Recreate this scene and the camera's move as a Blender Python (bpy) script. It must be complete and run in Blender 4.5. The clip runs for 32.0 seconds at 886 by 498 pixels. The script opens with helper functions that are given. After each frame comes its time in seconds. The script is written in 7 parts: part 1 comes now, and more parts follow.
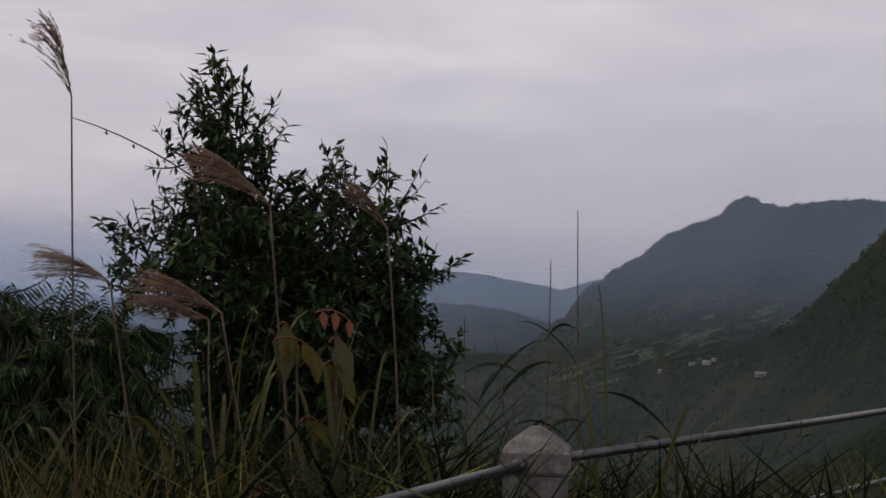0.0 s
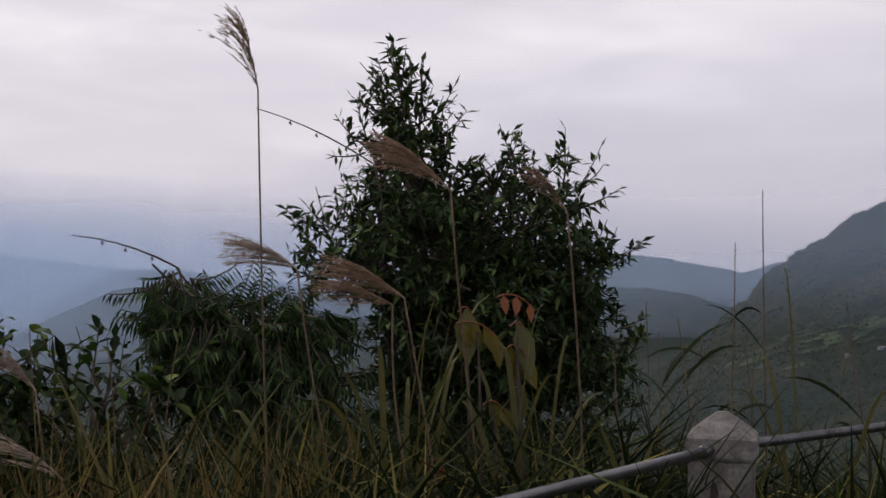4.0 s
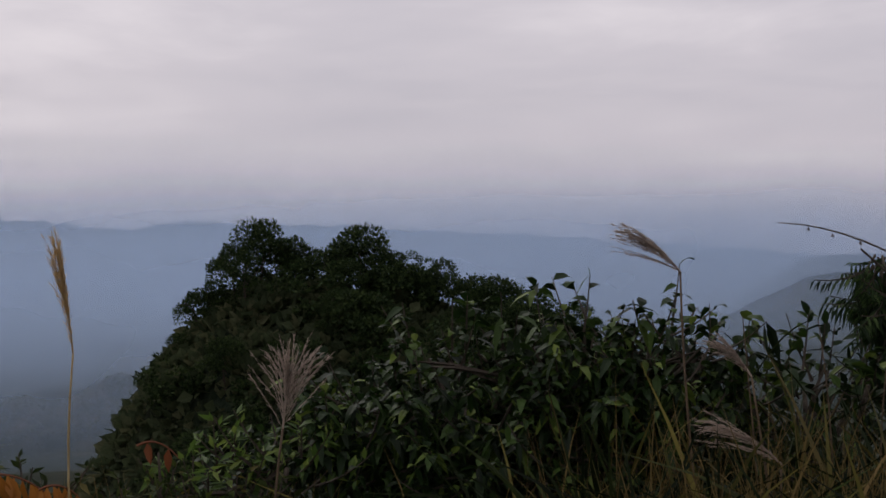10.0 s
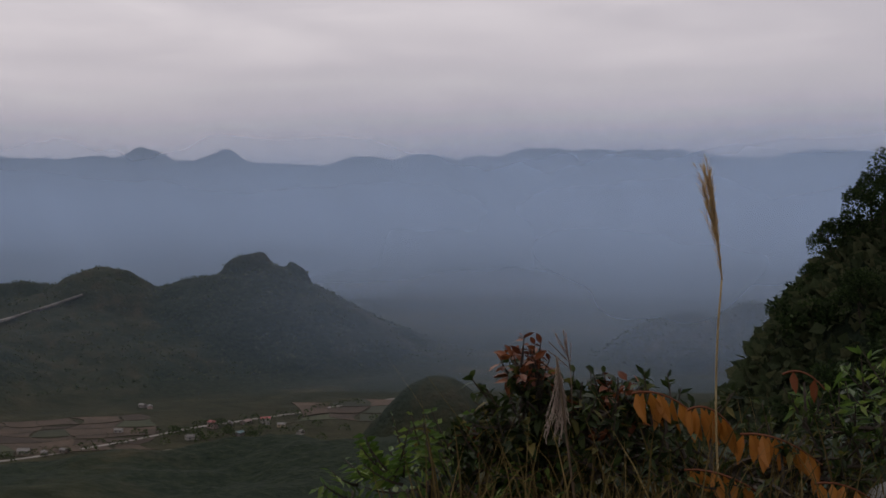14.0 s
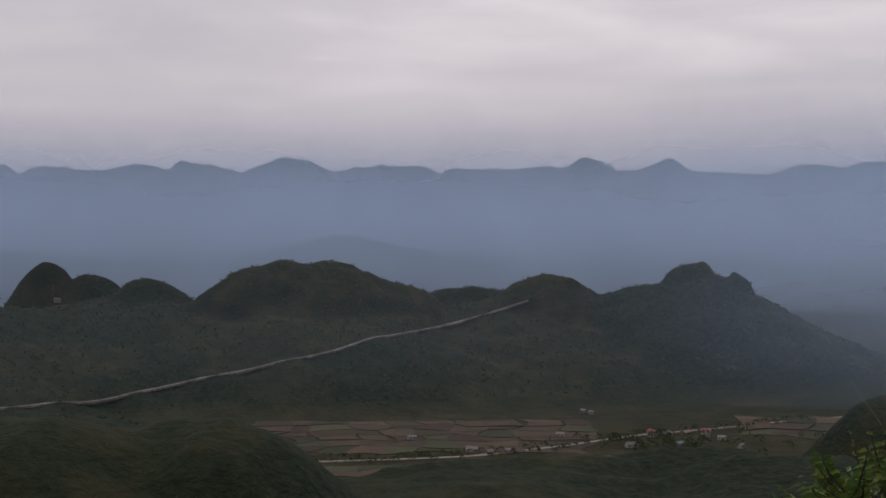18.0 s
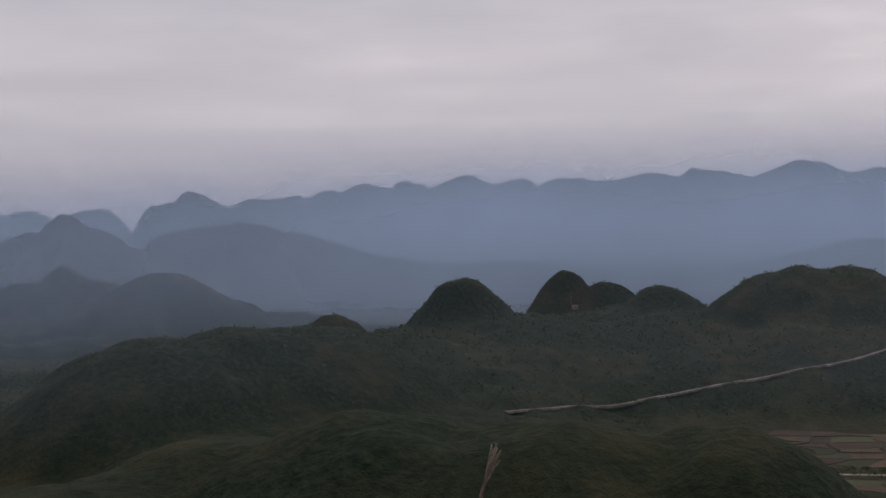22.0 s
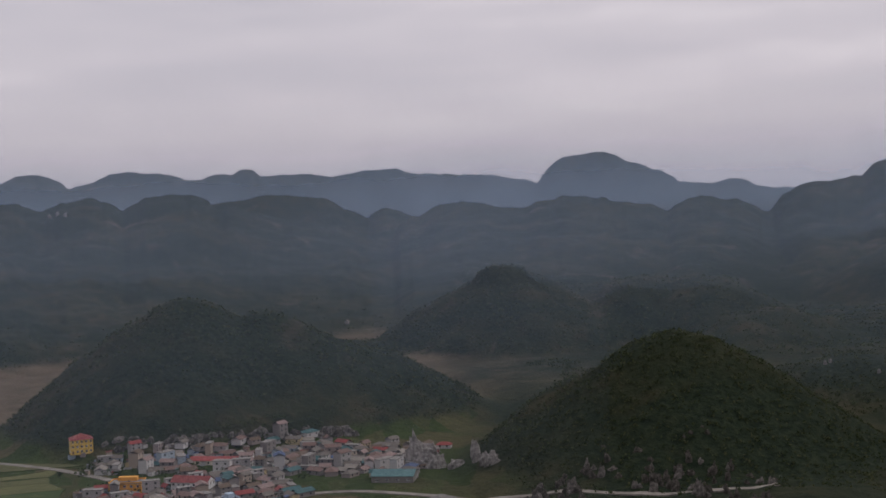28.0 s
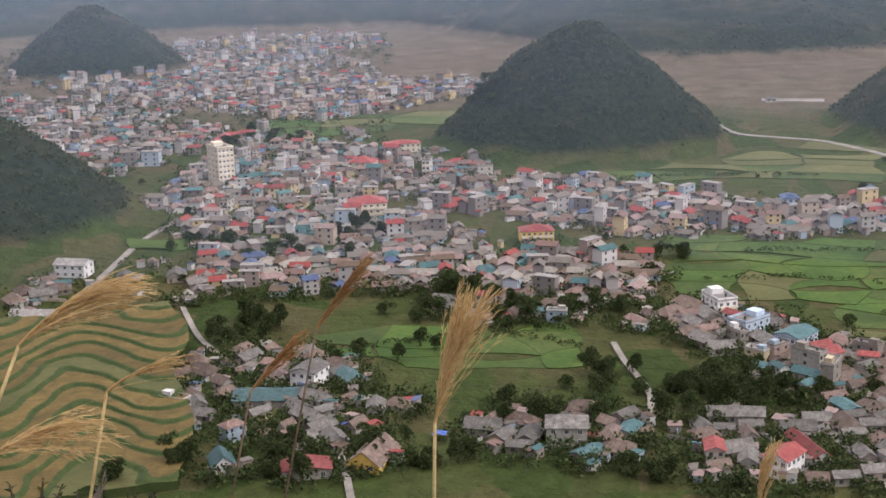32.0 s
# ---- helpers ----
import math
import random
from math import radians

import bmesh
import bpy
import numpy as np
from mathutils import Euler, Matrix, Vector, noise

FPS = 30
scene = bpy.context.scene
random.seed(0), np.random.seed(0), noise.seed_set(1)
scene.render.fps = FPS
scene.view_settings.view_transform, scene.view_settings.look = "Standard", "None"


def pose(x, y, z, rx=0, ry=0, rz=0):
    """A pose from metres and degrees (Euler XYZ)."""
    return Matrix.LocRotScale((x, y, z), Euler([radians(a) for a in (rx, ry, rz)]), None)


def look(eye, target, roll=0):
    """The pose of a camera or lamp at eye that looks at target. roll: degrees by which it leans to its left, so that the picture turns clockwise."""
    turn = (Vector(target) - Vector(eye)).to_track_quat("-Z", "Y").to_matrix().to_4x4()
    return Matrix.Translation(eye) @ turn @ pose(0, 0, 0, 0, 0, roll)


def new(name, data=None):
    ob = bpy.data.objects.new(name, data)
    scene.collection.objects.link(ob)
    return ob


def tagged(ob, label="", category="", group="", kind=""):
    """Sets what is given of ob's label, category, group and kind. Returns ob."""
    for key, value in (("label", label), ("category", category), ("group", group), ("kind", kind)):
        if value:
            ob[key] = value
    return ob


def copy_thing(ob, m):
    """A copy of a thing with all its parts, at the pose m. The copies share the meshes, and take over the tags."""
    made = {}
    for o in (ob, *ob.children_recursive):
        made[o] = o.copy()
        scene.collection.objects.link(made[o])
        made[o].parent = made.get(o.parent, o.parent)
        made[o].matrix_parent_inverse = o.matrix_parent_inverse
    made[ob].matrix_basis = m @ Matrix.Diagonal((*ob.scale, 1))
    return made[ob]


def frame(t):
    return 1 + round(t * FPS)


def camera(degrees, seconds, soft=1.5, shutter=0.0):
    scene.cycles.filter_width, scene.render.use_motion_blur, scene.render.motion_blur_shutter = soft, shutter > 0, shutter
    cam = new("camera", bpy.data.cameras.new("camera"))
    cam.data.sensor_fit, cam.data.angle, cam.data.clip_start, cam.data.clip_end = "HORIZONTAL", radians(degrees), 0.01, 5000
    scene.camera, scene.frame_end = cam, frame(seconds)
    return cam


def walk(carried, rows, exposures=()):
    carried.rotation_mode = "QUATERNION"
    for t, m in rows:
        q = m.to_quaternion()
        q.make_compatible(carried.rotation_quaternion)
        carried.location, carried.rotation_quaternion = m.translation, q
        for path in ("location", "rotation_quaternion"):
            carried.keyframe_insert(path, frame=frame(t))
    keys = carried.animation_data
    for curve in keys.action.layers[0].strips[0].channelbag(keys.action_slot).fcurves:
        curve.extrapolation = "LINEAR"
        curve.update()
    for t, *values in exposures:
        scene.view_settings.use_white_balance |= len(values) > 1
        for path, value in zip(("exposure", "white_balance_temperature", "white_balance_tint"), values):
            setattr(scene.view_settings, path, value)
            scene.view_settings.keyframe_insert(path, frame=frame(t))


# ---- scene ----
LENS = 36.72
cam = camera(LENS, 32.0, soft=1.6)
EYE, REACH = 1.6, 0.10
# seconds, yaw, pitch, roll: a phone held at arm's length by someone turning on the spot
ROWS = [
    (0.0, 0.04, 2.00, 1.00),
    (0.5, 1.61, 1.89, 0.81),
    (1.0, 3.39, 1.72, 0.75),
    (1.5, 4.84, 1.59, 0.65),
    (2.0, 5.95, 1.50, 0.68),
    (2.5, 6.76, 1.42, 0.69),
    (3.0, 7.28, 1.37, 0.61),
    (3.5, 7.51, 1.31, 0.58),
    (5.5, 8.84, 0.95, 0.22),
    (6.0, 10.92, 0.87, 0.01),
    (6.5, 14.07, 0.82, -0.27),
    (7.0, 17.60, 0.78, -0.61),
    (7.5, 20.49, 0.74, -0.61),
    (8.0, 22.45, 0.72, -0.33),
    (8.5, 24.47, 0.70, -0.27),
    (9.0, 27.42, 0.75, -0.26),
    (9.5, 31.91, 0.72, -0.88),
    (10.0, 36.73, 0.72, -0.82),
    (10.5, 41.38, 0.67, -0.84),
    (11.0, 46.16, 0.37, -0.55),
    (11.5, 50.91, -0.00, -0.73),
    (12.0, 55.22, -0.46, -0.49),
    (12.5, 58.55, -0.89, -0.56),
    (13.0, 61.00, -1.36, -0.45),
    (13.5, 62.64, -1.81, -0.30),
    (15.5, 66.08, -2.81, 0.17),
    (16.0, 69.22, -2.68, 0.21),
    (16.5, 72.36, -2.44, 0.12),
    (17.0, 75.58, -2.18, 0.12),
    (17.5, 78.91, -1.93, 0.19),
    (18.0, 82.24, -1.66, -0.13),
    (18.5, 85.63, -1.44, -0.52),
    (19.0, 88.88, -1.25, -0.80),
    (19.5, 91.54, -1.04, -0.96),
    (20.0, 93.55, -0.88, -1.11),
    (20.5, 95.44, -0.76, -1.09),
    (21.0, 97.36, -0.74, -1.18),
    (21.5, 99.96, -0.88, -1.23),
    (22.0, 103.97, -1.04, -1.61),
    (22.5, 109.05, -1.08, -2.16),
    (23.0, 114.24, -0.97, -2.44),
    (23.5, 118.89, -0.77, -2.62),
    (24.0, 122.78, -0.59, -2.64),
    (24.5, 125.96, -0.53, -2.20),
    (26.5, 140.15, -1.02, -1.93),
    (27.0, 146.03, -1.18, -2.11),
    (27.5, 151.61, -1.47, -1.98),
    (28.0, 156.86, -2.00, -2.19),
    (28.5, 161.80, -2.52, -2.12),
    (29.0, 166.60, -3.66, -1.83),
    (29.5, 171.34, -5.91, -1.61),
    (30.0, 175.94, -8.48, -1.43),
    (30.5, 180.47, -10.68, -1.23),
    (31.0, 184.92, -12.36, -1.20),
    (31.5, 188.99, -13.59, -1.42),
    (32.0, 192.03, -14.41, -1.65),
]


def held(yaw, pitch, roll):
    a = radians(yaw)
    return pose(-REACH * math.sin(a), REACH * math.cos(a), EYE, 0, 0, yaw) @ pose(0, 0, 0, 90 + pitch) @ pose(0, 0, 0, 0, 0, roll)


EXPOSURES = [(0.0, 0.1), (1.0, 0.25), (2.0, 0.42), (3.0, 0.5), (6.0, 0.38), (9.0, 0.2), (11.0, 0.0), (13.0, -0.12), (16.5, 0.08), (19.0, 0.02), (23.0, 0.05), (26.5, 0.1), (28.0, 0.16), (29.0, 0.34), (30.0, 0.7), (31.0, 1.1), (32.0, 1.58)]
walk(cam, [(t, held(y, p, r)) for t, y, p, r in ROWS], EXPOSURES)

# ---- sky and light ----
SUN_AZ, SUN_EL = 75.0, 48.0


def link(nt, a, b):
    nt.links.new(a, b)


def node(nt, kind, **kw):
    n = nt.nodes.new(kind)
    for k, v in kw.items():
        if k in n.inputs:
            n.inputs[k].default_value = v
        else:
            setattr(n, k, v)
    return n


def math_node(nt, op, a, b=None, c=None):
    n = nt.nodes.new("ShaderNodeMath")
    n.operation = op
    for i, v in enumerate((a, b, c)):
        if v is None:
            continue
        if isinstance(v, (int, float)):
            n.inputs[i].default_value = v
        else:
            link(nt, v, n.inputs[i])
    return n.outputs[0]


def ramp(nt, fac, stops, interp="LINEAR"):
    n = nt.nodes.new("ShaderNodeValToRGB")
    n.color_ramp.interpolation = interp
    el = n.color_ramp.elements
    while len(el) < len(stops):
        el.new(0.5)
    for e, (p, c) in zip(el, stops):
        e.position = p
        e.color = (*c, 1) if len(c) == 3 else c
    link(nt, fac, n.inputs[0])
    return n.outputs[0]


def mix_rgb(nt, fac, a, b, blend="MIX"):
    n = nt.nodes.new("ShaderNodeMix")
    n.data_type, n.blend_type = "RGBA", blend
    for i, v in ((0, fac), (6, a), (7, b)):
        if isinstance(v, (int, float)):
            n.inputs[i].default_value = v
        elif isinstance(v, (tuple, list)):
            n.inputs[i].default_value = (*v, 1)
        else:
            link(nt, v, n.inputs[i])
    return n.outputs[2]


world = bpy.data.worlds.new("overcast_sky")
scene.world = world
world.use_nodes = True
wt = world.node_tree
wt.nodes.clear()
w_out = wt.nodes.new("ShaderNodeOutputWorld")
w_bg = node(wt, "ShaderNodeBackground", Strength=1.0)
link(wt, w_bg.outputs[0], w_out.inputs[0])
w_sky = wt.nodes.new("ShaderNodeTexSky")
w_sky.sky_type, w_sky.sun_disc = "NISHITA", False
w_sky.sun_elevation, w_sky.sun_rotation = radians(SUN_EL), radians(-SUN_AZ)
w_sky.dust_density = 4.0
w_tc = wt.nodes.new("ShaderNodeTexCoord")
w_sep = wt.nodes.new("ShaderNodeSeparateXYZ")
link(wt, w_tc.outputs["Generated"], w_sep.inputs[0])
w_z = math_node(wt, "MAXIMUM", w_sep.outputs[2], 0.0)
# the cloud deck as a flat layer overhead: streaks run towards the horizon
w_h = math_node(wt, "ADD", w_z, 0.055)
w_px = math_node(wt, "DIVIDE", w_sep.outputs[0], w_h)
w_py = math_node(wt, "DIVIDE", w_sep.outputs[1], w_h)
w_cb = wt.nodes.new("ShaderNodeCombineXYZ")
link(wt, w_px, w_cb.inputs[0])
link(wt, w_py, w_cb.inputs[1])
w_n1 = node(wt, "ShaderNodeTexNoise", Scale=0.32, Detail=4.0, Roughness=0.5, Distortion=0.4)
link(wt, w_cb.outputs[0], w_n1.inputs["Vector"])
w_n2 = node(wt, "ShaderNodeTexNoise", Scale=0.9, Detail=5.0, Roughness=0.55, Distortion=0.3)
link(wt, w_cb.outputs[0], w_n2.inputs["Vector"])
w_mixn = math_node(wt, "ADD", math_node(wt, "MULTIPLY", w_n1.outputs[0], 0.6), math_node(wt, "MULTIPLY", w_n2.outputs[0], 0.4))
w_cloud = ramp(wt, w_mixn, [(0.36, (0.415, 0.395, 0.455)), (0.5, (0.54, 0.50, 0.55)), (0.63, (0.77, 0.71, 0.745))])
w_low = ramp(wt, w_z, [(0.0, (0.475, 0.435, 0.48)), (0.035, (0.52, 0.47, 0.51)), (0.09, (0.56, 0.515, 0.56)), (0.25, (0.68, 0.65, 0.69)), (1.0, (0.70, 0.69, 0.71))])
w_fac = ramp(wt, w_z, [(0.0, (0.0, 0.0, 0.0)), (0.05, (0.12, 0.12, 0.12)), (0.11, (0.5, 0.5, 0.5)), (0.2, (0.8, 0.8, 0.8))])
w_col = mix_rgb(wt, w_fac, w_low, w_cloud)
w_fin = mix_rgb(wt, 0.94, mix_rgb(wt, 1.0, w_sky.outputs[0], (0.1, 0.1, 0.1), "MULTIPLY"), w_col)
link(wt, w_fin, w_bg.inputs[0])

sun = new("sun", bpy.data.lights.new("sun", "SUN"))
sun.data.energy, sun.data.angle, sun.data.color = 0.55, radians(25), (1.0, 0.95, 0.88)
_sa, _se = radians(SUN_AZ), radians(SUN_EL)
sun.matrix_world = look((-40 * math.sin(_sa) * math.cos(_se), 40 * math.cos(_sa) * math.cos(_se), 40 * math.sin(_se)), (0, 0, 0))

# ---- materials ----


def material(name, rough=0.85, spec=0.3, metal=0.0):
    m = bpy.data.materials.new(name)
    m.use_nodes = True
    nt = m.node_tree
    b = nt.nodes["Principled BSDF"]
    b.inputs["Roughness"].default_value = rough
    b.inputs["Specular IOR Level"].default_value = spec
    b.inputs["Metallic"].default_value = metal
    return m, nt, b


def coords(nt, kind="Object"):
    if kind == "Position":
        return nt.nodes.new("ShaderNodeNewGeometry").outputs["Position"]
    return nt.nodes.new("ShaderNodeTexCoord").outputs[kind]


def noise_tex(nt, vec, scale, detail=4.0, rough=0.55, dist=0.0):
    n = node(nt, "ShaderNodeTexNoise", Scale=scale, Detail=detail, Roughness=rough, Distortion=dist)
    link(nt, vec, n.inputs["Vector"])
    return n.outputs[0]


def bump(nt, bsdf, height, strength=0.3, dist=0.02):
    n = node(nt, "ShaderNodeBump", Strength=strength, Distance=dist)
    link(nt, height, n.inputs["Height"])
    link(nt, n.outputs[0], bsdf.inputs["Normal"])


def surface(name, dark, mid, light, scale, rough=0.85, relief=0.3, depth=0.02, fine=8.0, vary=0.0, kind="Object", spec=0.3, metal=0.0):
    """A weathered surface: broad stains and fine grain, with relief; vary: brightness from object to object."""
    m, nt, b = material(name, rough, spec, metal)
    v = coords(nt, kind)
    broad = noise_tex(nt, v, scale, 5.0, 0.6, 0.5)
    fine_n = noise_tex(nt, v, scale * fine, 4.0, 0.6)
    both = math_node(nt, "ADD", math_node(nt, "MULTIPLY", broad, 0.65), math_node(nt, "MULTIPLY", fine_n, 0.35))
    col = ramp(nt, both, [(0.34, dark), (0.5, mid), (0.66, light)])
    if vary:
        oi = nt.nodes.new("ShaderNodeObjectInfo")
        k = math_node(nt, "ADD", math_node(nt, "MULTIPLY", oi.outputs["Random"], 2 * vary), 1 - vary)
        cmb = nt.nodes.new("ShaderNodeCombineColor")
        for i in range(3):
            link(nt, k, cmb.inputs[i])
        col = mix_rgb(nt, 1.0, col, cmb.outputs[0], "MULTIPLY")
    link(nt, col, b.inputs["Base Color"])
    if relief:
        bump(nt, b, fine_n, relief, depth)
    return m


def island_leaf(name, stops, rough=0.55, trans=0.25, spec=0.35):
    """Leaves: each its own shade, a little light shining through."""
    m, nt, b = material(name, rough, spec)
    g = nt.nodes.new("ShaderNodeNewGeometry")
    col = ramp(nt, g.outputs["Random Per Island"], stops)
    v = coords(nt)
    n = noise_tex(nt, v, 3.0, 3.0)
    col = mix_rgb(nt, 0.6, col, ramp(nt, n, [(0.3, (0.5, 0.5, 0.5)), (0.7, (1.0, 1.0, 1.0))]), "MULTIPLY")
    link(nt, col, b.inputs["Base Color"])
    t = nt.nodes.new("ShaderNodeBsdfTranslucent")
    link(nt, col, t.inputs[0])
    mx = node(nt, "ShaderNodeMixShader")
    mx.inputs[0].default_value = trans
    link(nt, b.outputs[0], mx.inputs[1])
    link(nt, t.outputs[0], mx.inputs[2])
    link(nt, mx.outputs[0], nt.nodes["Material Output"].inputs[0])
    return m


def haze_sheet_material(name, opacity, low, high, heart=None, fade=(500.0, 2300.0), base=-160.0, span=110.0):
    """Blue see-through sheet standing in for distance haze; scatters daylight, thinning out upwards."""
    m = bpy.data.materials.new(name)
    m.use_nodes = True
    nt = m.node_tree
    nt.nodes.clear()
    out = nt.nodes.new("ShaderNodeOutputMaterial")
    # the blue of distant air is put into the sheet's own colour
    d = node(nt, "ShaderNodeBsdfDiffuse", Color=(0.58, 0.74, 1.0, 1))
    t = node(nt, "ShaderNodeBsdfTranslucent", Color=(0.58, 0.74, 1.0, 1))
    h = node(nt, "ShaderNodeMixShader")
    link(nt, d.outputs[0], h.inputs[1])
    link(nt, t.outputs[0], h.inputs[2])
    c = nt.nodes.new("ShaderNodeBsdfTransparent")
    p = coords(nt, "Position")
    sp = nt.nodes.new("ShaderNodeSeparateXYZ")
    link(nt, p, sp.inputs[0])
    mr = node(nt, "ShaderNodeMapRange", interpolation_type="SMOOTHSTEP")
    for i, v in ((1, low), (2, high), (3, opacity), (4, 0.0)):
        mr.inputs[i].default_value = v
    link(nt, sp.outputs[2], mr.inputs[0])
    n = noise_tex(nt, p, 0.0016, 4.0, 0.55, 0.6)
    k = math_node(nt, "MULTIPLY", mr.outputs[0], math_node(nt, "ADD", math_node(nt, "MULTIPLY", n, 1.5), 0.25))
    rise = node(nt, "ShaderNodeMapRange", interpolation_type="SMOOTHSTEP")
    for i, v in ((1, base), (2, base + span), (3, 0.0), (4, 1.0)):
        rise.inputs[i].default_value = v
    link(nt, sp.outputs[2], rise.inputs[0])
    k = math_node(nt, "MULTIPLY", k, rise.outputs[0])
    if heart:
        # a sheet with a dense middle that thins out sideways
        vd = nt.nodes.new("ShaderNodeVectorMath")
        vd.operation = "DISTANCE"
        link(nt, p, vd.inputs[0])
        vd.inputs[1].default_value = (*heart, 60.0)
        side = node(nt, "ShaderNodeMapRange", interpolation_type="SMOOTHSTEP")
        for i, v in ((1, fade[0]), (2, fade[1]), (3, 1.0), (4, 0.0)):
            side.inputs[i].default_value = v
        link(nt, vd.outputs["Value"], side.inputs[0])
        k = math_node(nt, "MULTIPLY", k, side.outputs[0])
    mx = nt.nodes.new("ShaderNodeMixShader")
    link(nt, k, mx.inputs[0])
    link(nt, c.outputs[0], mx.inputs[1])
    link(nt, h.outputs[0], mx.inputs[2])
    link(nt, mx.outputs[0], out.inputs[0])
    return m


def terrain_material():
    m, nt, b = material("mountain_ground", 0.95, 0.1)
    p = coords(nt, "Position")
    sp = nt.nodes.new("ShaderNodeSeparateXYZ")
    link(nt, p, sp.inputs[0])
    n_big = noise_tex(nt, p, 0.006, 5.0, 0.6, 0.6)
    n_mid = noise_tex(nt, p, 0.035, 5.0, 0.65, 0.4)
    n_tree = noise_tex(nt, p, 0.22, 4.0, 0.65)
    wood = ramp(nt, n_tree, [(0.32, (0.008, 0.014, 0.009)), (0.5, (0.016, 0.025, 0.014)), (0.7, (0.030, 0.039, 0.021))])
    scrub = ramp(nt, n_mid, [(0.3, (0.014, 0.021, 0.011)), (0.5, (0.027, 0.032, 0.016)), (0.7, (0.050, 0.044, 0.023))])
    hill = mix_rgb(nt, ramp(nt, n_big, [(0.46, (0, 0, 0)), (0.58, (1, 1, 1))]), wood, scrub)
    # bare scars and old fields on the slopes
    scar = ramp(nt, noise_tex(nt, p, 0.011, 4.0, 0.62, 0.8), [(0.60, (0, 0, 0)), (0.70, (0.75, 0.75, 0.75))])
    south = node(nt, "ShaderNodeMapRange", interpolation_type="SMOOTHSTEP")
    for i, v in ((1, -1130.0), (2, -850.0), (3, 1.0), (4, 0.0)):
        south.inputs[i].default_value = v
    link(nt, sp.outputs[1], south.inputs[0])
    scar = math_node(nt, "MULTIPLY", scar, math_node(nt, "ADD", math_node(nt, "MULTIPLY", south.outputs[0], 0.5), 0.1))
    hill = mix_rgb(nt, scar, hill, ramp(nt, n_mid, [(0.3, (0.05, 0.045, 0.03)), (0.7, (0.13, 0.095, 0.075))]))
    # worked land on the valley floor: plots of earth, stubble and young crops
    vo = node(nt, "ShaderNodeTexVoronoi", Scale=0.05)
    mp = nt.nodes.new("ShaderNodeMapping")
    mp.inputs["Scale"].default_value = (1.0, 0.55, 1.0)
    mp.inputs["Rotation"].default_value = (0, 0, 0.5)
    link(nt, p, mp.inputs["Vector"])
    wob = node(nt, "ShaderNodeTexNoise", Scale=0.02, Detail=3.0)
    link(nt, p, wob.inputs["Vector"])
    mv = nt.nodes.new("ShaderNodeVectorMath")
    mv.operation = "MULTIPLY_ADD"
    link(nt, wob.outputs["Color"], mv.inputs[0])
    mv.inputs[1].default_value = (40, 40, 0)
    link(nt, mp.outputs[0], mv.inputs[2])
    link(nt, mv.outputs[0], vo.inputs["Vector"])
    sc = nt.nodes.new("ShaderNodeSeparateColor")
    link(nt, vo.outputs["Color"], sc.inputs[0])
    plots = ramp(nt, sc.outputs[0], [(0.0, (0.036, 0.056, 0.015)), (0.28, (0.048, 0.068, 0.019)), (0.45, (0.07, 0.076, 0.028)), (0.62, (0.088, 0.076, 0.036)), (0.8, (0.042, 0.062, 0.017)), (1.0, (0.075, 0.072, 0.03))])
    plots = mix_rgb(nt, 0.7, plots, ramp(nt, noise_tex(nt, p, 0.15, 5.0, 0.7), [(0.3, (0.45, 0.45, 0.42)), (0.65, (1.05, 1.05, 1.0))]), "MULTIPLY")
    flat = node(nt, "ShaderNodeMapRange", interpolation_type="SMOOTHSTEP")
    lift = math_node(nt, "ADD", sp.outputs[2], math_node(nt, "MULTIPLY", n_mid, -10.0))
    for i, v in ((1, -168.0), (2, -161.0), (3, 1.0), (4, 0.0)):
        flat.inputs[i].default_value = v
    link(nt, lift, flat.inputs[0])
    # stubble and bare earth take over on the far side of the basin
    vl = nt.nodes.new("ShaderNodeVectorMath")
    vl.operation = "LENGTH"
    link(nt, p, vl.inputs[0])
    dry = node(nt, "ShaderNodeMapRange", interpolation_type="SMOOTHSTEP")
    for i, v in ((1, 1040.0), (2, 1230.0), (3, 0.0), (4, 0.85)):
        dry.inputs[i].default_value = v
    link(nt, vl.outputs["Value"], dry.inputs[0])
    dry_fac = math_node(nt, "MULTIPLY", dry.outputs[0], south.outputs[0])
    plots = mix_rgb(nt, dry_fac, plots, ramp(nt, n_mid, [(0.3, (0.075, 0.06, 0.04)), (0.5, (0.12, 0.09, 0.065)), (0.7, (0.15, 0.12, 0.085))]))
    # the northern valleys are darker, wooded ground beyond the stream
    by = node(nt, "ShaderNodeMapRange", interpolation_type="SMOOTHSTEP")
    for i, v in ((1, -320.0), (2, -200.0), (3, 1.0), (4, 0.1)):
        by.inputs[i].default_value = v
    link(nt, sp.outputs[1], by.inputs[0])
    basin_y = by.outputs[0]
    north = math_node(nt, "SUBTRACT", 1.0, south.outputs[0])
    plots = mix_rgb(nt, math_node(nt, "MULTIPLY", north, math_node(nt, "SUBTRACT", 1.0, math_node(nt, "MULTIPLY", basin_y, 1.0))), plots, ramp(nt, n_mid, [(0.3, (0.018, 0.02, 0.011)), (0.7, (0.05, 0.046, 0.026))]))
    # the dales behind the cone hills are scrub, with a few strips of field
    side_b = math_node(nt, "SUBTRACT", sp.outputs[0], math_node(nt, "MULTIPLY", sp.outputs[1], 0.43))
    in_basin = node(nt, "ShaderNodeMapRange", interpolation_type="SMOOTHSTEP")
    for i, v in ((1, -60.0), (2, 40.0), (3, 0.0), (4, 1.0)):
        in_basin.inputs[i].default_value = v
    link(nt, math_node(nt, "ADD", side_b, math_node(nt, "MULTIPLY", math_node(nt, "SUBTRACT", n_big, 0.5), 160.0)), in_basin.inputs[0])
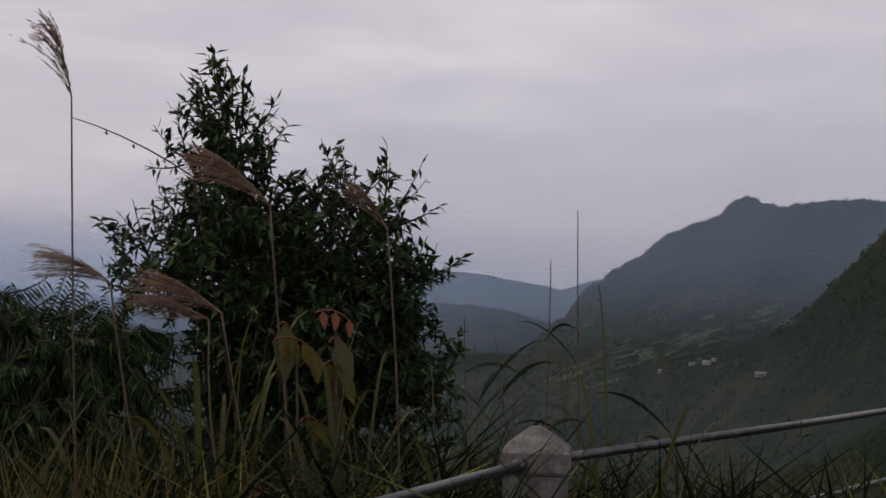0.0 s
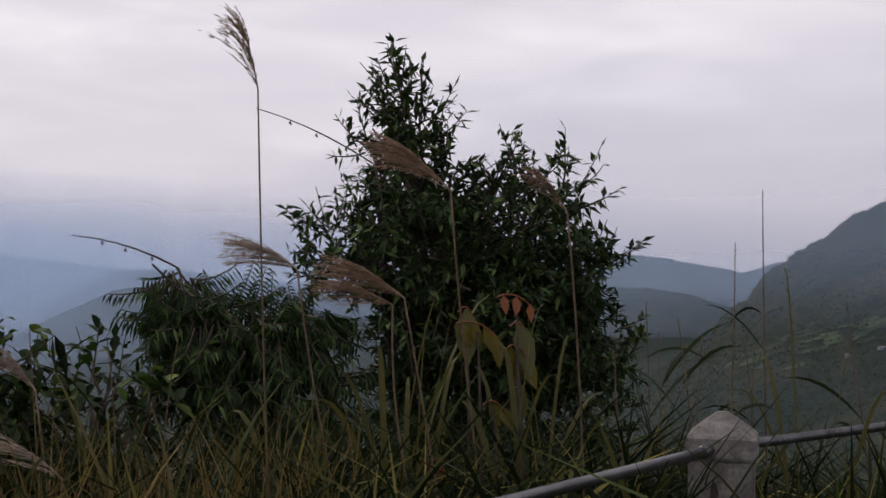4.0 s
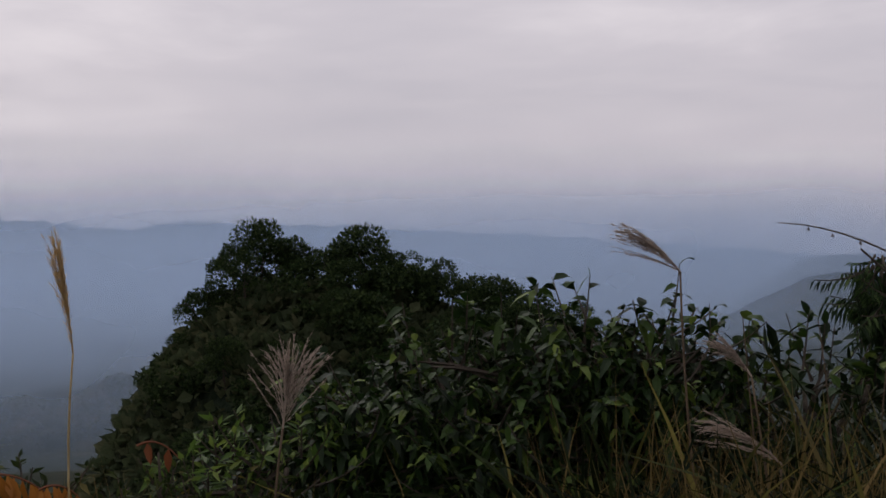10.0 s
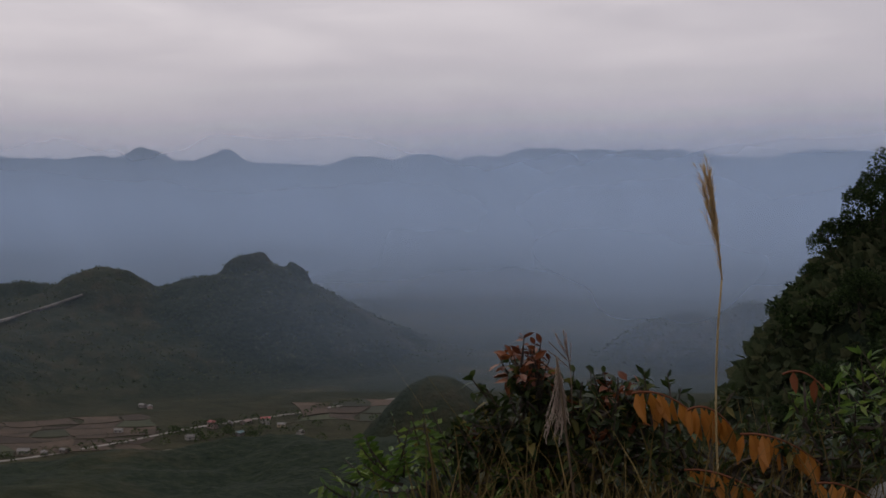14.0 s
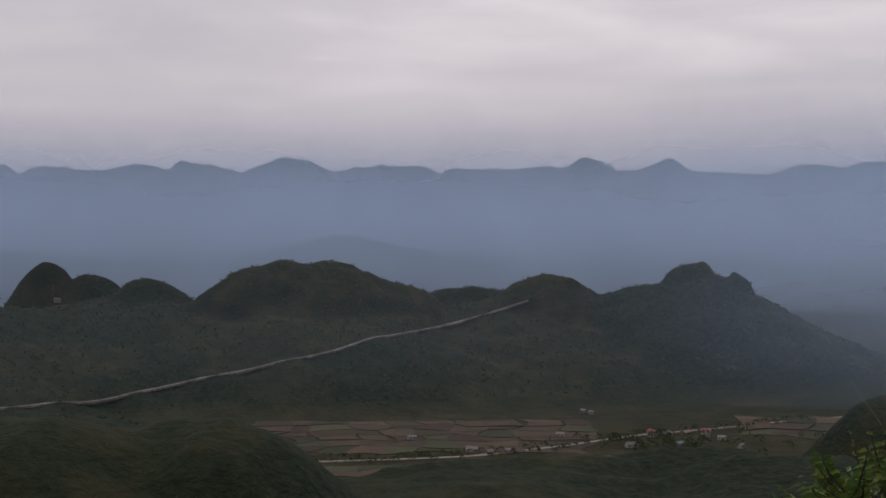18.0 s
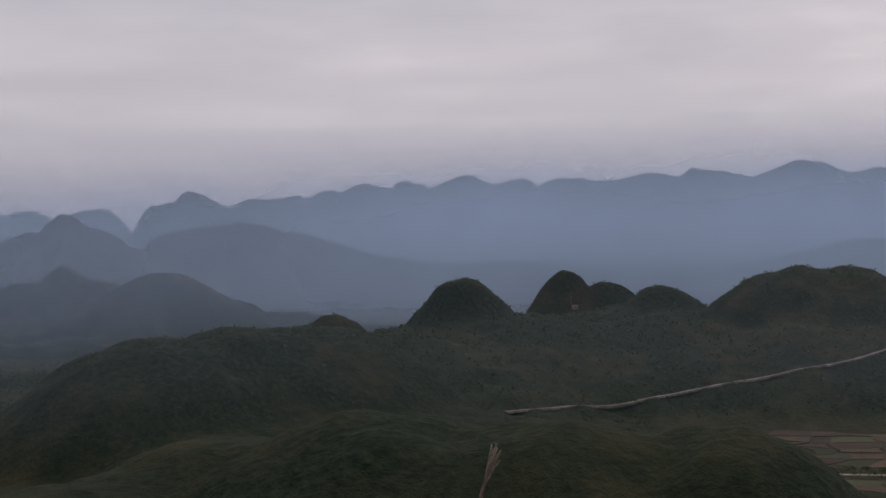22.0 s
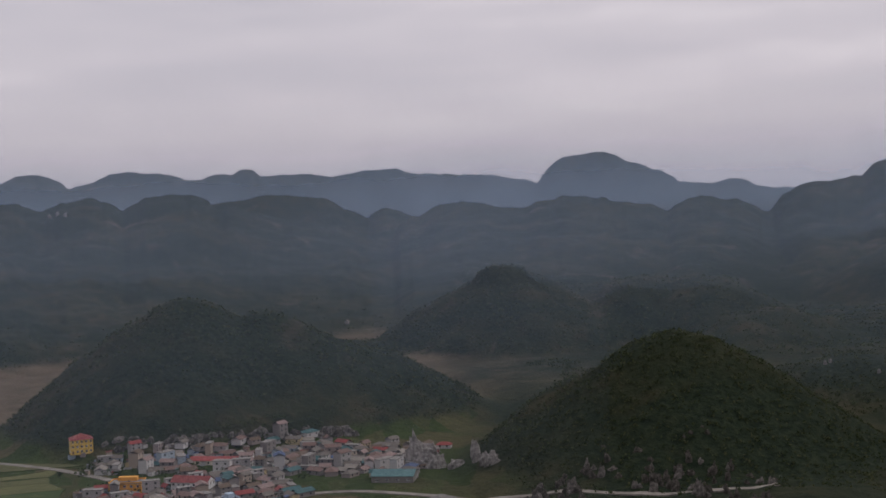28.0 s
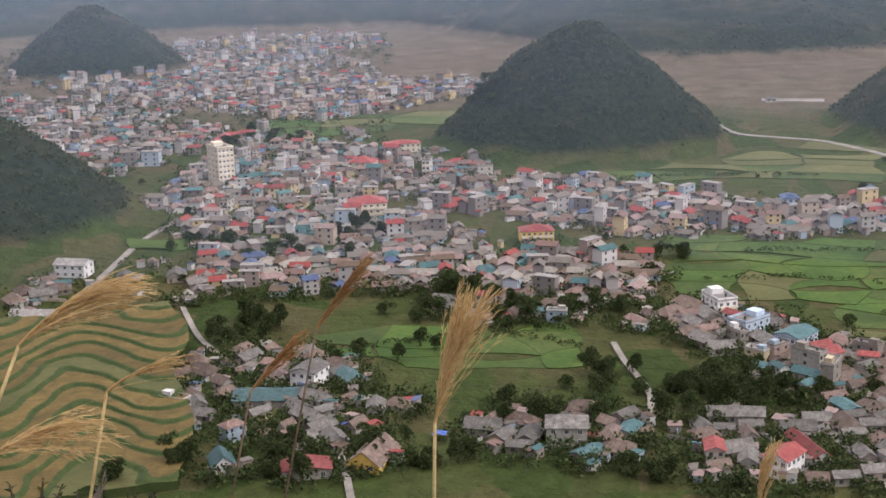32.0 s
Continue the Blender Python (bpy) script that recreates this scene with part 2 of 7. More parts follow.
    in_west = node(nt, "ShaderNodeMapRange", interpolation_type="SMOOTHSTEP")
    for i, v in ((1, -420.0), (2, -330.0), (3, 0.0), (4, 1.0)):
        in_west.inputs[i].default_value = v
    link(nt, sp.outputs[1], in_west.inputs[0])
    strips = ramp(nt, noise_tex(nt, p, 0.009, 3.0, 0.5), [(0.56, (0, 0, 0)), (0.62, (0.35, 0.35, 0.35))])
    tilled = math_node(nt, "MAXIMUM", math_node(nt, "MAXIMUM", in_basin.outputs[0], in_west.outputs[0]), strips)
    worked = math_node(nt, "MULTIPLY", math_node(nt, "MULTIPLY", flat.outputs[0], tilled), math_node(nt, "SUBTRACT", 1.0, math_node(nt, "MULTIPLY", north, dry.outputs[0])))
    link(nt, mix_rgb(nt, worked, hill, plots), b.inputs["Base Color"])
    bump(nt, b, math_node(nt, "ADD", n_tree, n_mid), 0.9, 3.0)
    return m


M_GROUND = terrain_material()
M_CONCRETE = surface("weathered_concrete", (0.055, 0.05, 0.046), (0.135, 0.123, 0.113), (0.25, 0.23, 0.215), 9.0, 0.9, 0.5, 0.004)
M_PIPE = surface("galvanised_pipe", (0.045, 0.045, 0.048), (0.085, 0.085, 0.09), (0.16, 0.16, 0.17), 14.0, 0.34, 0.15, 0.001, spec=0.5, metal=0.7)
M_STRAW = island_leaf("dry_grass", [(0.0, (0.08, 0.056, 0.02)), (0.5, (0.15, 0.11, 0.04)), (1.0, (0.26, 0.19, 0.075))], 0.8, 0.3, 0.1)
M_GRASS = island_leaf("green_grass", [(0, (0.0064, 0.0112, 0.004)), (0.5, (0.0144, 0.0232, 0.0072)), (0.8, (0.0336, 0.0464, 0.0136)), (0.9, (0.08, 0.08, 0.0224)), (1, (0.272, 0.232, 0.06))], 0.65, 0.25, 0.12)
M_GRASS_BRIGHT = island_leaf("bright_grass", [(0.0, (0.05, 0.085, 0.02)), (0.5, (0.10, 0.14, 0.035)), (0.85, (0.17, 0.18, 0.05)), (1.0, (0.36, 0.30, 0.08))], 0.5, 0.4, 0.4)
M_STALK = surface("dark_reed_stalk", (0.05, 0.035, 0.02), (0.09, 0.06, 0.035), (0.14, 0.10, 0.05), 20.0, 0.7, 0)
M_STALK_PALE = surface("straw_reed_stalk", (0.22, 0.15, 0.06), (0.34, 0.25, 0.11), (0.46, 0.36, 0.18), 20.0, 0.6, 0)
M_PLUME = island_leaf("reed_plume", [(0.0, (0.20, 0.13, 0.085)), (0.5, (0.30, 0.20, 0.135)), (1.0, (0.42, 0.30, 0.20))], 0.8, 0.45)
M_PLUME_BROWN = island_leaf("brown_reed_plume", [(0.0, (0.24, 0.12, 0.045)), (0.5, (0.36, 0.19, 0.07)), (1.0, (0.5, 0.3, 0.13))], 0.8, 0.45)
M_PLUME_PALE = island_leaf("pale_reed_plume", [(0.0, (0.32, 0.25, 0.20)), (0.5, (0.44, 0.35, 0.29)), (1.0, (0.55, 0.46, 0.38))], 0.8, 0.45)
M_PLUME_GOLD = island_leaf("golden_reed_plume", [(0.0, (0.42, 0.27, 0.11)), (0.5, (0.60, 0.42, 0.19)), (1.0, (0.75, 0.57, 0.30))], 0.8, 0.45)
M_LEAF = island_leaf("dark_green_leaf", [(0.0, (0.008, 0.019, 0.006)), (0.5, (0.022, 0.046, 0.012)), (0.85, (0.05, 0.09, 0.024)), (1.0, (0.13, 0.19, 0.06))], 0.55, 0.28, 0.18)
M_LEAF_BROAD = island_leaf("broad_green_leaf", [(0.0, (0.006, 0.014, 0.004)), (0.5, (0.017, 0.040, 0.008)), (0.85, (0.048, 0.09, 0.016)), (1.0, (0.16, 0.22, 0.04))], 0.5, 0.2, 0.2)
M_LEAF_MID = island_leaf("mixed_green_leaf", [(0, (0.0144, 0.0256, 0.0072)), (0.5, (0.036, 0.056, 0.0144)), (0.85, (0.072, 0.096, 0.024)), (1, (0.208, 0.16, 0.04))], 0.55, 0.4, 0.25)
M_LEAF_FERN = island_leaf("fresh_green_leaf", [(0.0, (0.05, 0.095, 0.018)), (0.6, (0.11, 0.19, 0.035)), (1.0, (0.22, 0.29, 0.06))], 0.5, 0.4)
M_LEAF_RUST = island_leaf("rust_brown_leaf", [(0.0, (0.10, 0.03, 0.012)), (0.5, (0.20, 0.06, 0.02)), (1.0, (0.30, 0.11, 0.04))])
M_LEAF_ORANGE = island_leaf("orange_autumn_leaf", [(0.0, (0.30, 0.10, 0.02)), (0.5, (0.46, 0.18, 0.03)), (1.0, (0.58, 0.26, 0.05))])
M_LEAF_YELLOW = island_leaf("yellowing_leaf", [(0.0, (0.045, 0.055, 0.010)), (0.6, (0.08, 0.08, 0.014)), (1.0, (0.13, 0.095, 0.018))])
M_LEAF_OLIVE = island_leaf("olive_yellow_leaf", [(0.0, (0.08, 0.075, 0.012)), (0.6, (0.15, 0.12, 0.02)), (1.0, (0.24, 0.15, 0.03))])
M_BLADE = island_leaf("reed_grass_blade", [(0.0, (0.02, 0.032, 0.009)), (0.4, (0.05, 0.066, 0.016)), (0.7, (0.12, 0.10, 0.025)), (1.0, (0.24, 0.16, 0.05))], 0.6, 0.35)
M_BARK = surface("dark_bark", (0.03, 0.024, 0.018), (0.06, 0.048, 0.036), (0.10, 0.085, 0.065), 12.0, 0.95, 0.6, 0.01)
M_WOODLAND = island_leaf("woodland_foliage", [(0.0, (0.014, 0.027, 0.010)), (0.6, (0.032, 0.054, 0.018)), (1.0, (0.062, 0.09, 0.028))], 0.75, 0.2, 0.08)
M_TREE = island_leaf("valley_tree_foliage", [(0, (0.0324, 0.0513, 0.0189)), (0.6, (0.0621, 0.0864, 0.0324)), (1, (0.1148, 0.135, 0.0567))], 0.75, 0.25, 0.08)
M_SCRUB = island_leaf("hillside_scrub", [(0, (0.045, 0.063, 0.03)), (0.6, (0.069, 0.087, 0.042)), (1, (0.1125, 0.117, 0.06))], 0.8, 0.4, 0.1)
M_LIMESTONE = surface("grey_limestone", (0.04, 0.038, 0.033), (0.13, 0.118, 0.108), (0.30, 0.275, 0.25), 0.5, 0.95, 0.8, 0.3)
M_ROCK_NEAR = surface("pale_lichened_rock", (0.16, 0.16, 0.155), (0.34, 0.34, 0.33), (0.55, 0.54, 0.52), 6.0, 0.95, 0.9, 0.02)

# ---- ground: one sheet from the viewpoint to the far ranges ----
FLOOR = -168.0


def hash2(ix, iy, seed):
    h = np.sin(ix * 127.1 + iy * 311.7 + seed * 74.7) * 43758.5453
    return h - np.floor(h)


def vnoise(x, y, seed=0):
    ix, iy = np.floor(x), np.floor(y)
    fx, fy = x - ix, y - iy
    fx, fy = fx * fx * (3 - 2 * fx), fy * fy * (3 - 2 * fy)
    a, b = hash2(ix, iy, seed), hash2(ix + 1, iy, seed)
    c, d = hash2(ix, iy + 1, seed), hash2(ix + 1, iy + 1, seed)
    return (a + (b - a) * fx) * (1 - fy) + (c + (d - c) * fx) * fy


def fbm(x, y, size, octaves=4, seed=0):
    """Noise about 0, within about -0.5 to 0.5."""
    t, amp, s = 0.0, 0.5, 1.0 / size
    for o in range(octaves):
        t = t + amp * (vnoise(x * s + 17.3 * o, y * s - 9.1 * o, seed + o) - 0.5)
        amp, s = amp * 0.5, s * 2.03
    return t


def smooth(a, b, v):
    u = np.clip((v - a) / (b - a), 0, 1)
    return u * u * (3 - 2 * u)


def polar(az, dist):
    """East and north of a place at that bearing (degrees, anticlockwise from ahead) and distance."""
    return -dist * math.sin(radians(az)), dist * math.cos(radians(az))


# karst hills: bearing, distance, elevation angle of the top, radius, roundness of the top
HILLS_TOWN = [
    (186.1, 985, -4.98, 111, .26), (206.3, 1530, -3.43, 108, .25), (212.4, 800, -7.6, 115, .30),
    (167.9, 1085, -3.65, 158, .15), (164.6, 1090, -4.35, 146, .25), (161.2, 1095, -5.9, 122, .4), (147.0, 860, -5.75, 146, .15),
    (154.0, 1560, -3.1, 175, .35), (151.0, 1610, -3.9, 150, .50), (148.6, 1600, -3.4, 150, .50), (146.0, 1590, -3.65, 150, .50),
    (143.6, 1500, -5.0, 140, .30), (160.5, 1520, -5.8, 150, .40), (139.6, 1120, -7.0, 140, .50),
    (127.4, 1450, -4.4, 120, .40), (124.8, 1480, -5.3, 120, .40), (136.2, 2050, -1.7, 230, .30), (115.9, 2050, -1.75, 210, .30), (125.4, 1900, -3.6, 170, .40), (119.6, 1850, -4.3, 150, .40), (142.0, 1560, -5.4, 150, .50), (137.0, 1500, -6.2, 150, .50),
]
HILLS_WEST = [
    (116.4, 1000, -4.5, 150, .50), (112.6, 1050, -4.15, 170, .60), (109.6, 1060, -4.3, 150, .60),
    (108.8, 1150, -3.8, 62, .60), (103.1, 1350, -2.55, 105, .22), (105.2, 1290, -4.7, 150, .50),
    (98.9, 1600, -2.3, 80, .25), (97.0, 1610, -2.75, 85, .45), (94.6, 1450, -2.95, 110, .35),
    (89.2, 1400, -2.1, 150, .40), (87.3, 1400, -2.2, 150, .40), (85.0, 1400, -3.1, 140, .50),
    (81.8, 1500, -3.35, 110, .70), (80.3, 1500, -3.4, 100, .70), (77.6, 1450, -2.85, 125, .30),
]
HILLS_VALLEY = [
    (71.5, 1450, -2.8, 205, .30),
    (74.7, 1450, -3.6, 130, .50), (67.5, 1430, -5.0, 120, .40), (64.6, 1400, -6.35, 115, .40),
    (101.5, 1330, -4.0, 300, .60), (95.0, 1420, -3.7, 330, .60), (88.0, 1420, -3.6, 330, .60), (80.0, 1470, -3.9, 320, .50),
    (73.5, 1500, -3.8, 235, .50), (107.5, 1180, -4.7, 260, .60),
    (63.7, 905, -7.5, 58, .70), (107.0, 470, -8.0, 150, .90), (100.0, 450, -8.5, 130, .90),
    (92.5, 450, -8.9, 110, .90), (113.5, 500, -8.8, 150, .90), (120.0, 470, -10.2, 150, .90),
]
# tower karst: steep sides under a flat wooded top
TOWERS = [
    (132.9, 1230, -4.2, 56, .50), (130.3, 1235, -4.85, 44, .50), (131.4, 1225, -4.95, 40, .50), (134.3, 1235, -4.6, 36, .50), (128.9, 1240, -5.4, 40, .50),
    (154.3, 1550, -2.72, 58, .30), (71.8, 1450, -2.3, 50, .45), (69.65, 1440, -2.74, 24, .40), (103.2, 1345, -2.5, 62, .25), (98.8, 1600, -2.25, 50, .25),
]
HILLS_NORTH = [
    (50.5, 1400, -4.2, 95, .35), (53.0, 1400, -4.7, 110, .35), (55.2, 1400, -6.3, 85, .40), (51.0, 700, -8.3, 80, .5),
    (44.0, 150, -1.5, 84, .28), (40.6, 149, -1.8, 92, .30), (37.6, 146, -2.5, 88, .30), (34.6, 140, -3.6, 82, .30), (31.8, 132, -5.0, 76, .30), (28.6, 118, -7.8, 70, .4),
]
# long ranges: bearing and elevation angle along the crest
CREST_FAR_NORTH = [(12, -0.5), (22, 0.3), (29, 0.9), (36, 1.4), (41, 1.75), (45.18, 1.83), (46.62, 2.02), (48.07, 1.97), (49.77, 1.66), (51.47, 1.78), (52.92, 2.04), (54.37, 2.13), (57.74, 2.08), (59.41, 2.19), (61.06, 1.87), (62.47, 1.88), (62.59, 1.75), (64.21, 1.95), (65.62, 1.76), (66.56, 1.88), (68.45, 1.52), (71.81, 1.62), (72.66, 2.1), (73.99, 1.62), (74.84, 1.71), (76.05, 2.19), (77.14, 1.75), (77.86, 1.9), (79.55, 1.72), (81.59, 1.81), (82.43, 1.61), (83.16, 1.91), (84.69, 1.83)]
CREST_FAR_WEST = [(83.16, 1.91), (84.69, 1.83), (85.88, 1.89), (86.96, 1.62), (88.68, 2.29), (89.72, 2.02), (90.81, 1.63), (92.02, 1.95), (93.27, 2.1), (93.84, 1.74), (94.93, 1.96), (96.5, 1.67), (98.79, 1.86), (99.88, 1.54), (100.59, 1.93), (101.78, 1.64), (102.96, 2.04), (104.38, 1.63), (105.65, 1.93), (106.12, 1.61), (107.38, 1.86), (108.18, 1.52), (108.97, 1.57), (109.54, 1.35), (110.1, 1.4), (110.77, 1.23), (112.09, 1.29), (112.95, 0.91), (114.72, 1.72), (115.34, 1.31), (116.18, 1.15), (116.94, 0.16)]
CREST_HAZE = [(66, -3.0), (72, -2.7), (78, -2.5), (82, -2.0), (84.6, -1.5), (86.6, -1.05), (88.4, -1.5), (92, -2.3), (98, -2.0), (101, -1.6), (104, -1.9), (106.6, -1.4), (108.8, -0.7), (110.6, -0.1), (112.4, 0.35), (114, 0.2), (115.6, -0.1), (117, -0.9)]
CREST_PALE = [(117.29, 0.35), (118.21, 1.05), (119.03, 0.96), (120.11, 0.45), (121.13, 1.1), (122.07, 0.78), (122.52, 1.01), (122.99, 0.81), (123.54, 1.23), (124.01, 0.9), (124.89, 1.25), (125.69, 0.84), (128.01, 0.93), (128.38, 0.66), (128.99, 0.5), (129.8, 1.16), (130.54, 0.76)]
CREST_MID = [(108.95, -3.3), (110.3, -2.54), (111.69, -2.37), (112.94, -1.53), (115.07, -1.52), (115.77, -1), (117.07, -0.7), (118.83, 0.34), (119.78, 0.92), (120.78, 0.19), (122.5, -0.34), (123.92, 0.48), (124.89, 0.38), (125.84, 0.81), (126.7, 0.63), (128.14, 0.72), (129.25, 0.03), (130.78, 0.65), (131.83, 1.03), (133.72, 0.95), (134.78, 1.61), (136.03, 1.12), (136.93, 1.44), (138.42, 1.1), (139.34, 0.49), (141.12, 0.29), (142.6, -0.3)]
CREST_SOUTH = [(141.94, 0.04), (143.54, 0.22), (144.56, 0.59), (145.38, 0.36), (146.78, 0.54), (147.71, 0.98), (148.88, 1.46), (150.17, 1.95), (151.5, 1.74), (152.74, 0.65), (153.7, 0.91), (155.63, 1.13), (158.4, 1.33), (158.76, 1.54), (159.97, 1.46), (161.43, 1.2), (163.34, 1.51), (164.54, 1.39), (165.07, 1.74), (165.72, 1.43), (166.07, 1.56), (166.9, 1.4), (167.61, 1.37), (169.91, 1.8), (171.41, 1.34), (172.45, 1.12), (172.65, 1.38), (173.4, 1.68), (173.64, 1.78), (174.11, 1.77), (175.07, 1.44), (176.02, 1.58), (177.7, 1.44), (180.09, 1.26), (181.98, 1.42), (182.7, 1.2), (184.09, 1.58), (186.44, 1.21), (188.04, 1.38), (189.41, 1.22), (191.42, 1.31), (193.82, 1.53), (199, 1.6), (203, 1.2), (208, 1.8), (214, 1.7)]
CREST_SOUTH_LOW = [(157.4, -0.98), (158.35, -0.46), (159.31, -0.13), (160.06, -0.64), (161, -0.12), (162.18, 0.41), (164.09, 0.58), (165.05, 0.47), (166.48, 0.28), (167.44, -0.23)]
CREST_NEAR = [(132.5, -2.4), (136, -1.63), (139.5, -2.3), (143, -0.9), (146.1, -0.09), (147.29, -0.69), (149.41, -0.32), (151.31, 0.12), (153.26, -0.41), (154.23, -0.33), (155.91, 0), (157.73, -0.51), (158.6, -0.79), (159.02, -1.58), (160.36, -1.32), (161.72, -0.83), (163.77, -0.44), (166.32, 0.09), (167.02, 0.57), (167.95, 0.79), (169.13, 0.7), (170.32, 0.07), (171.51, 0.69), (173.42, 0.27), (174.61, 0.6), (175.57, 0.56), (176.75, 1.18), (178.19, 1.16), (179.75, 0.78), (180.13, 0.31), (182.95, 0.81), (184.59, 1.08), (186.23, 0.81), (186.95, 0.36), (188.55, 0.47), (189.89, 0.73), (190.81, 0.38), (192.59, 0.38), (193.88, 0.68), (200, 0.7), (207, 1.2), (213, 1)]
LINE_EAST = [(-28, 3.2), (-21, 3.9), (-17.6, 4.13), (-16.4, 4.16), (-15.3, 4.1), (-14.1, 3.98), (-13.4, 4.2), (-12.8, 4.4), (-12.3, 4.2), (-11.6, 3.5), (-10.06, 2.88), (-8.3, 1.67), (-6.65, 0.68), (-5.2, -1.0), (-3.5, -2.7), (-1.6, -4.2), (1, -5.4)]
LINE_SPUR = [(-28, 5.0), (-21, 3.9), (-18.3, 3.0), (-15.5, .1), (-13.2, -1.9), (-12.2, -3.0), (-10, -4.9), (-7, -6.4), (-3, -7.8)]
LINE_EAST_FAR = [(-12, .6), (-9, .8), (-6.7, .8), (-5.0, 0.35), (-3.5, .63), (-1.6, .96), (.6, 1.09), (4, 1.0), (8, .6), (13, -.3)]
LINE_EAST_MID = [(-8, -1), (-4.5, -.7), (-3, -.3), (-1.6, -.1), (1.5, .1), (4, .15), (9, -.2), (14, -1)]
LINE_NORTH = [(9, -1.2), (14, -.5), (18, .05), (20.2, .3), (21.5, .1), (23.5, -1.1), (25.4, -2.1), (28, -3.0), (31, -3.7)]


def karst_line(nodes, az, seed, trees=0.10):
    """A karst skyline: rounded summits, sharp saddles, and a rough edge of trees."""
    xs, es = np.array([n[0] for n in nodes]), np.array([n[1] for n in nodes])
    k = np.clip(np.searchsorted(xs, az) - 1, 0, len(xs) - 2)
    u = np.clip((az - xs[k]) / (xs[k + 1] - xs[k]), 0, 1)
    rise = es[k + 1] >= es[k]
    u = np.where(rise, u, 1 - u)
    low, high = np.minimum(es[k], es[k + 1]), np.maximum(es[k], es[k + 1])
    e = low + (high - low) * (1 - (1 - u) ** 1.7)
    out = np.minimum(az - xs[0], 0) + np.minimum(xs[-1] - az, 0)
    return np.maximum(e + 1.5 * out, -9.0) + trees * (1.1 * fbm(az, az * 0 + 3.1, 0.8, 3, seed) + 0.9 * fbm(az, az * 0 + 8.1, 0.22, 2, seed + 3))


def line(nodes, az):
    e = np.interp(az, [n[0] for n in nodes], [n[1] for n in nodes])
    out = np.minimum(az - nodes[0][0], 0) + np.minimum(nodes[-1][0] - az, 0)
    return np.maximum(e + 1.5 * out, -9.0)


def range_height(r, az, x, y, crest, dist, width, seed, rough=1.0):
    """A mountain range whose crest stands near dist, with spurs and gullies on the slope that faces the viewpoint."""
    d = dist * (1 + 0.09 * fbm(x, y, 700, 2, seed) * rough)
    top = EYE + d * np.tan(np.radians(crest)) - FLOOR
    spur = np.abs(fbm(x, y, 260, 4, seed + 5)) * 2
    w = width * (1.0 + 0.5 * rough * fbm(x, y, 500, 2, seed + 9))
    up = np.clip((r - (d - w)) / w, 0, 1) ** 0.85
    front = up * (1 - 0.5 * spur * (1 - up) * 4 * up * rough)
    back = 1 - 0.7 * smooth(0, 700, r - d)
    return FLOOR + np.maximum(top, -20) * np.where(r < d, front, back)


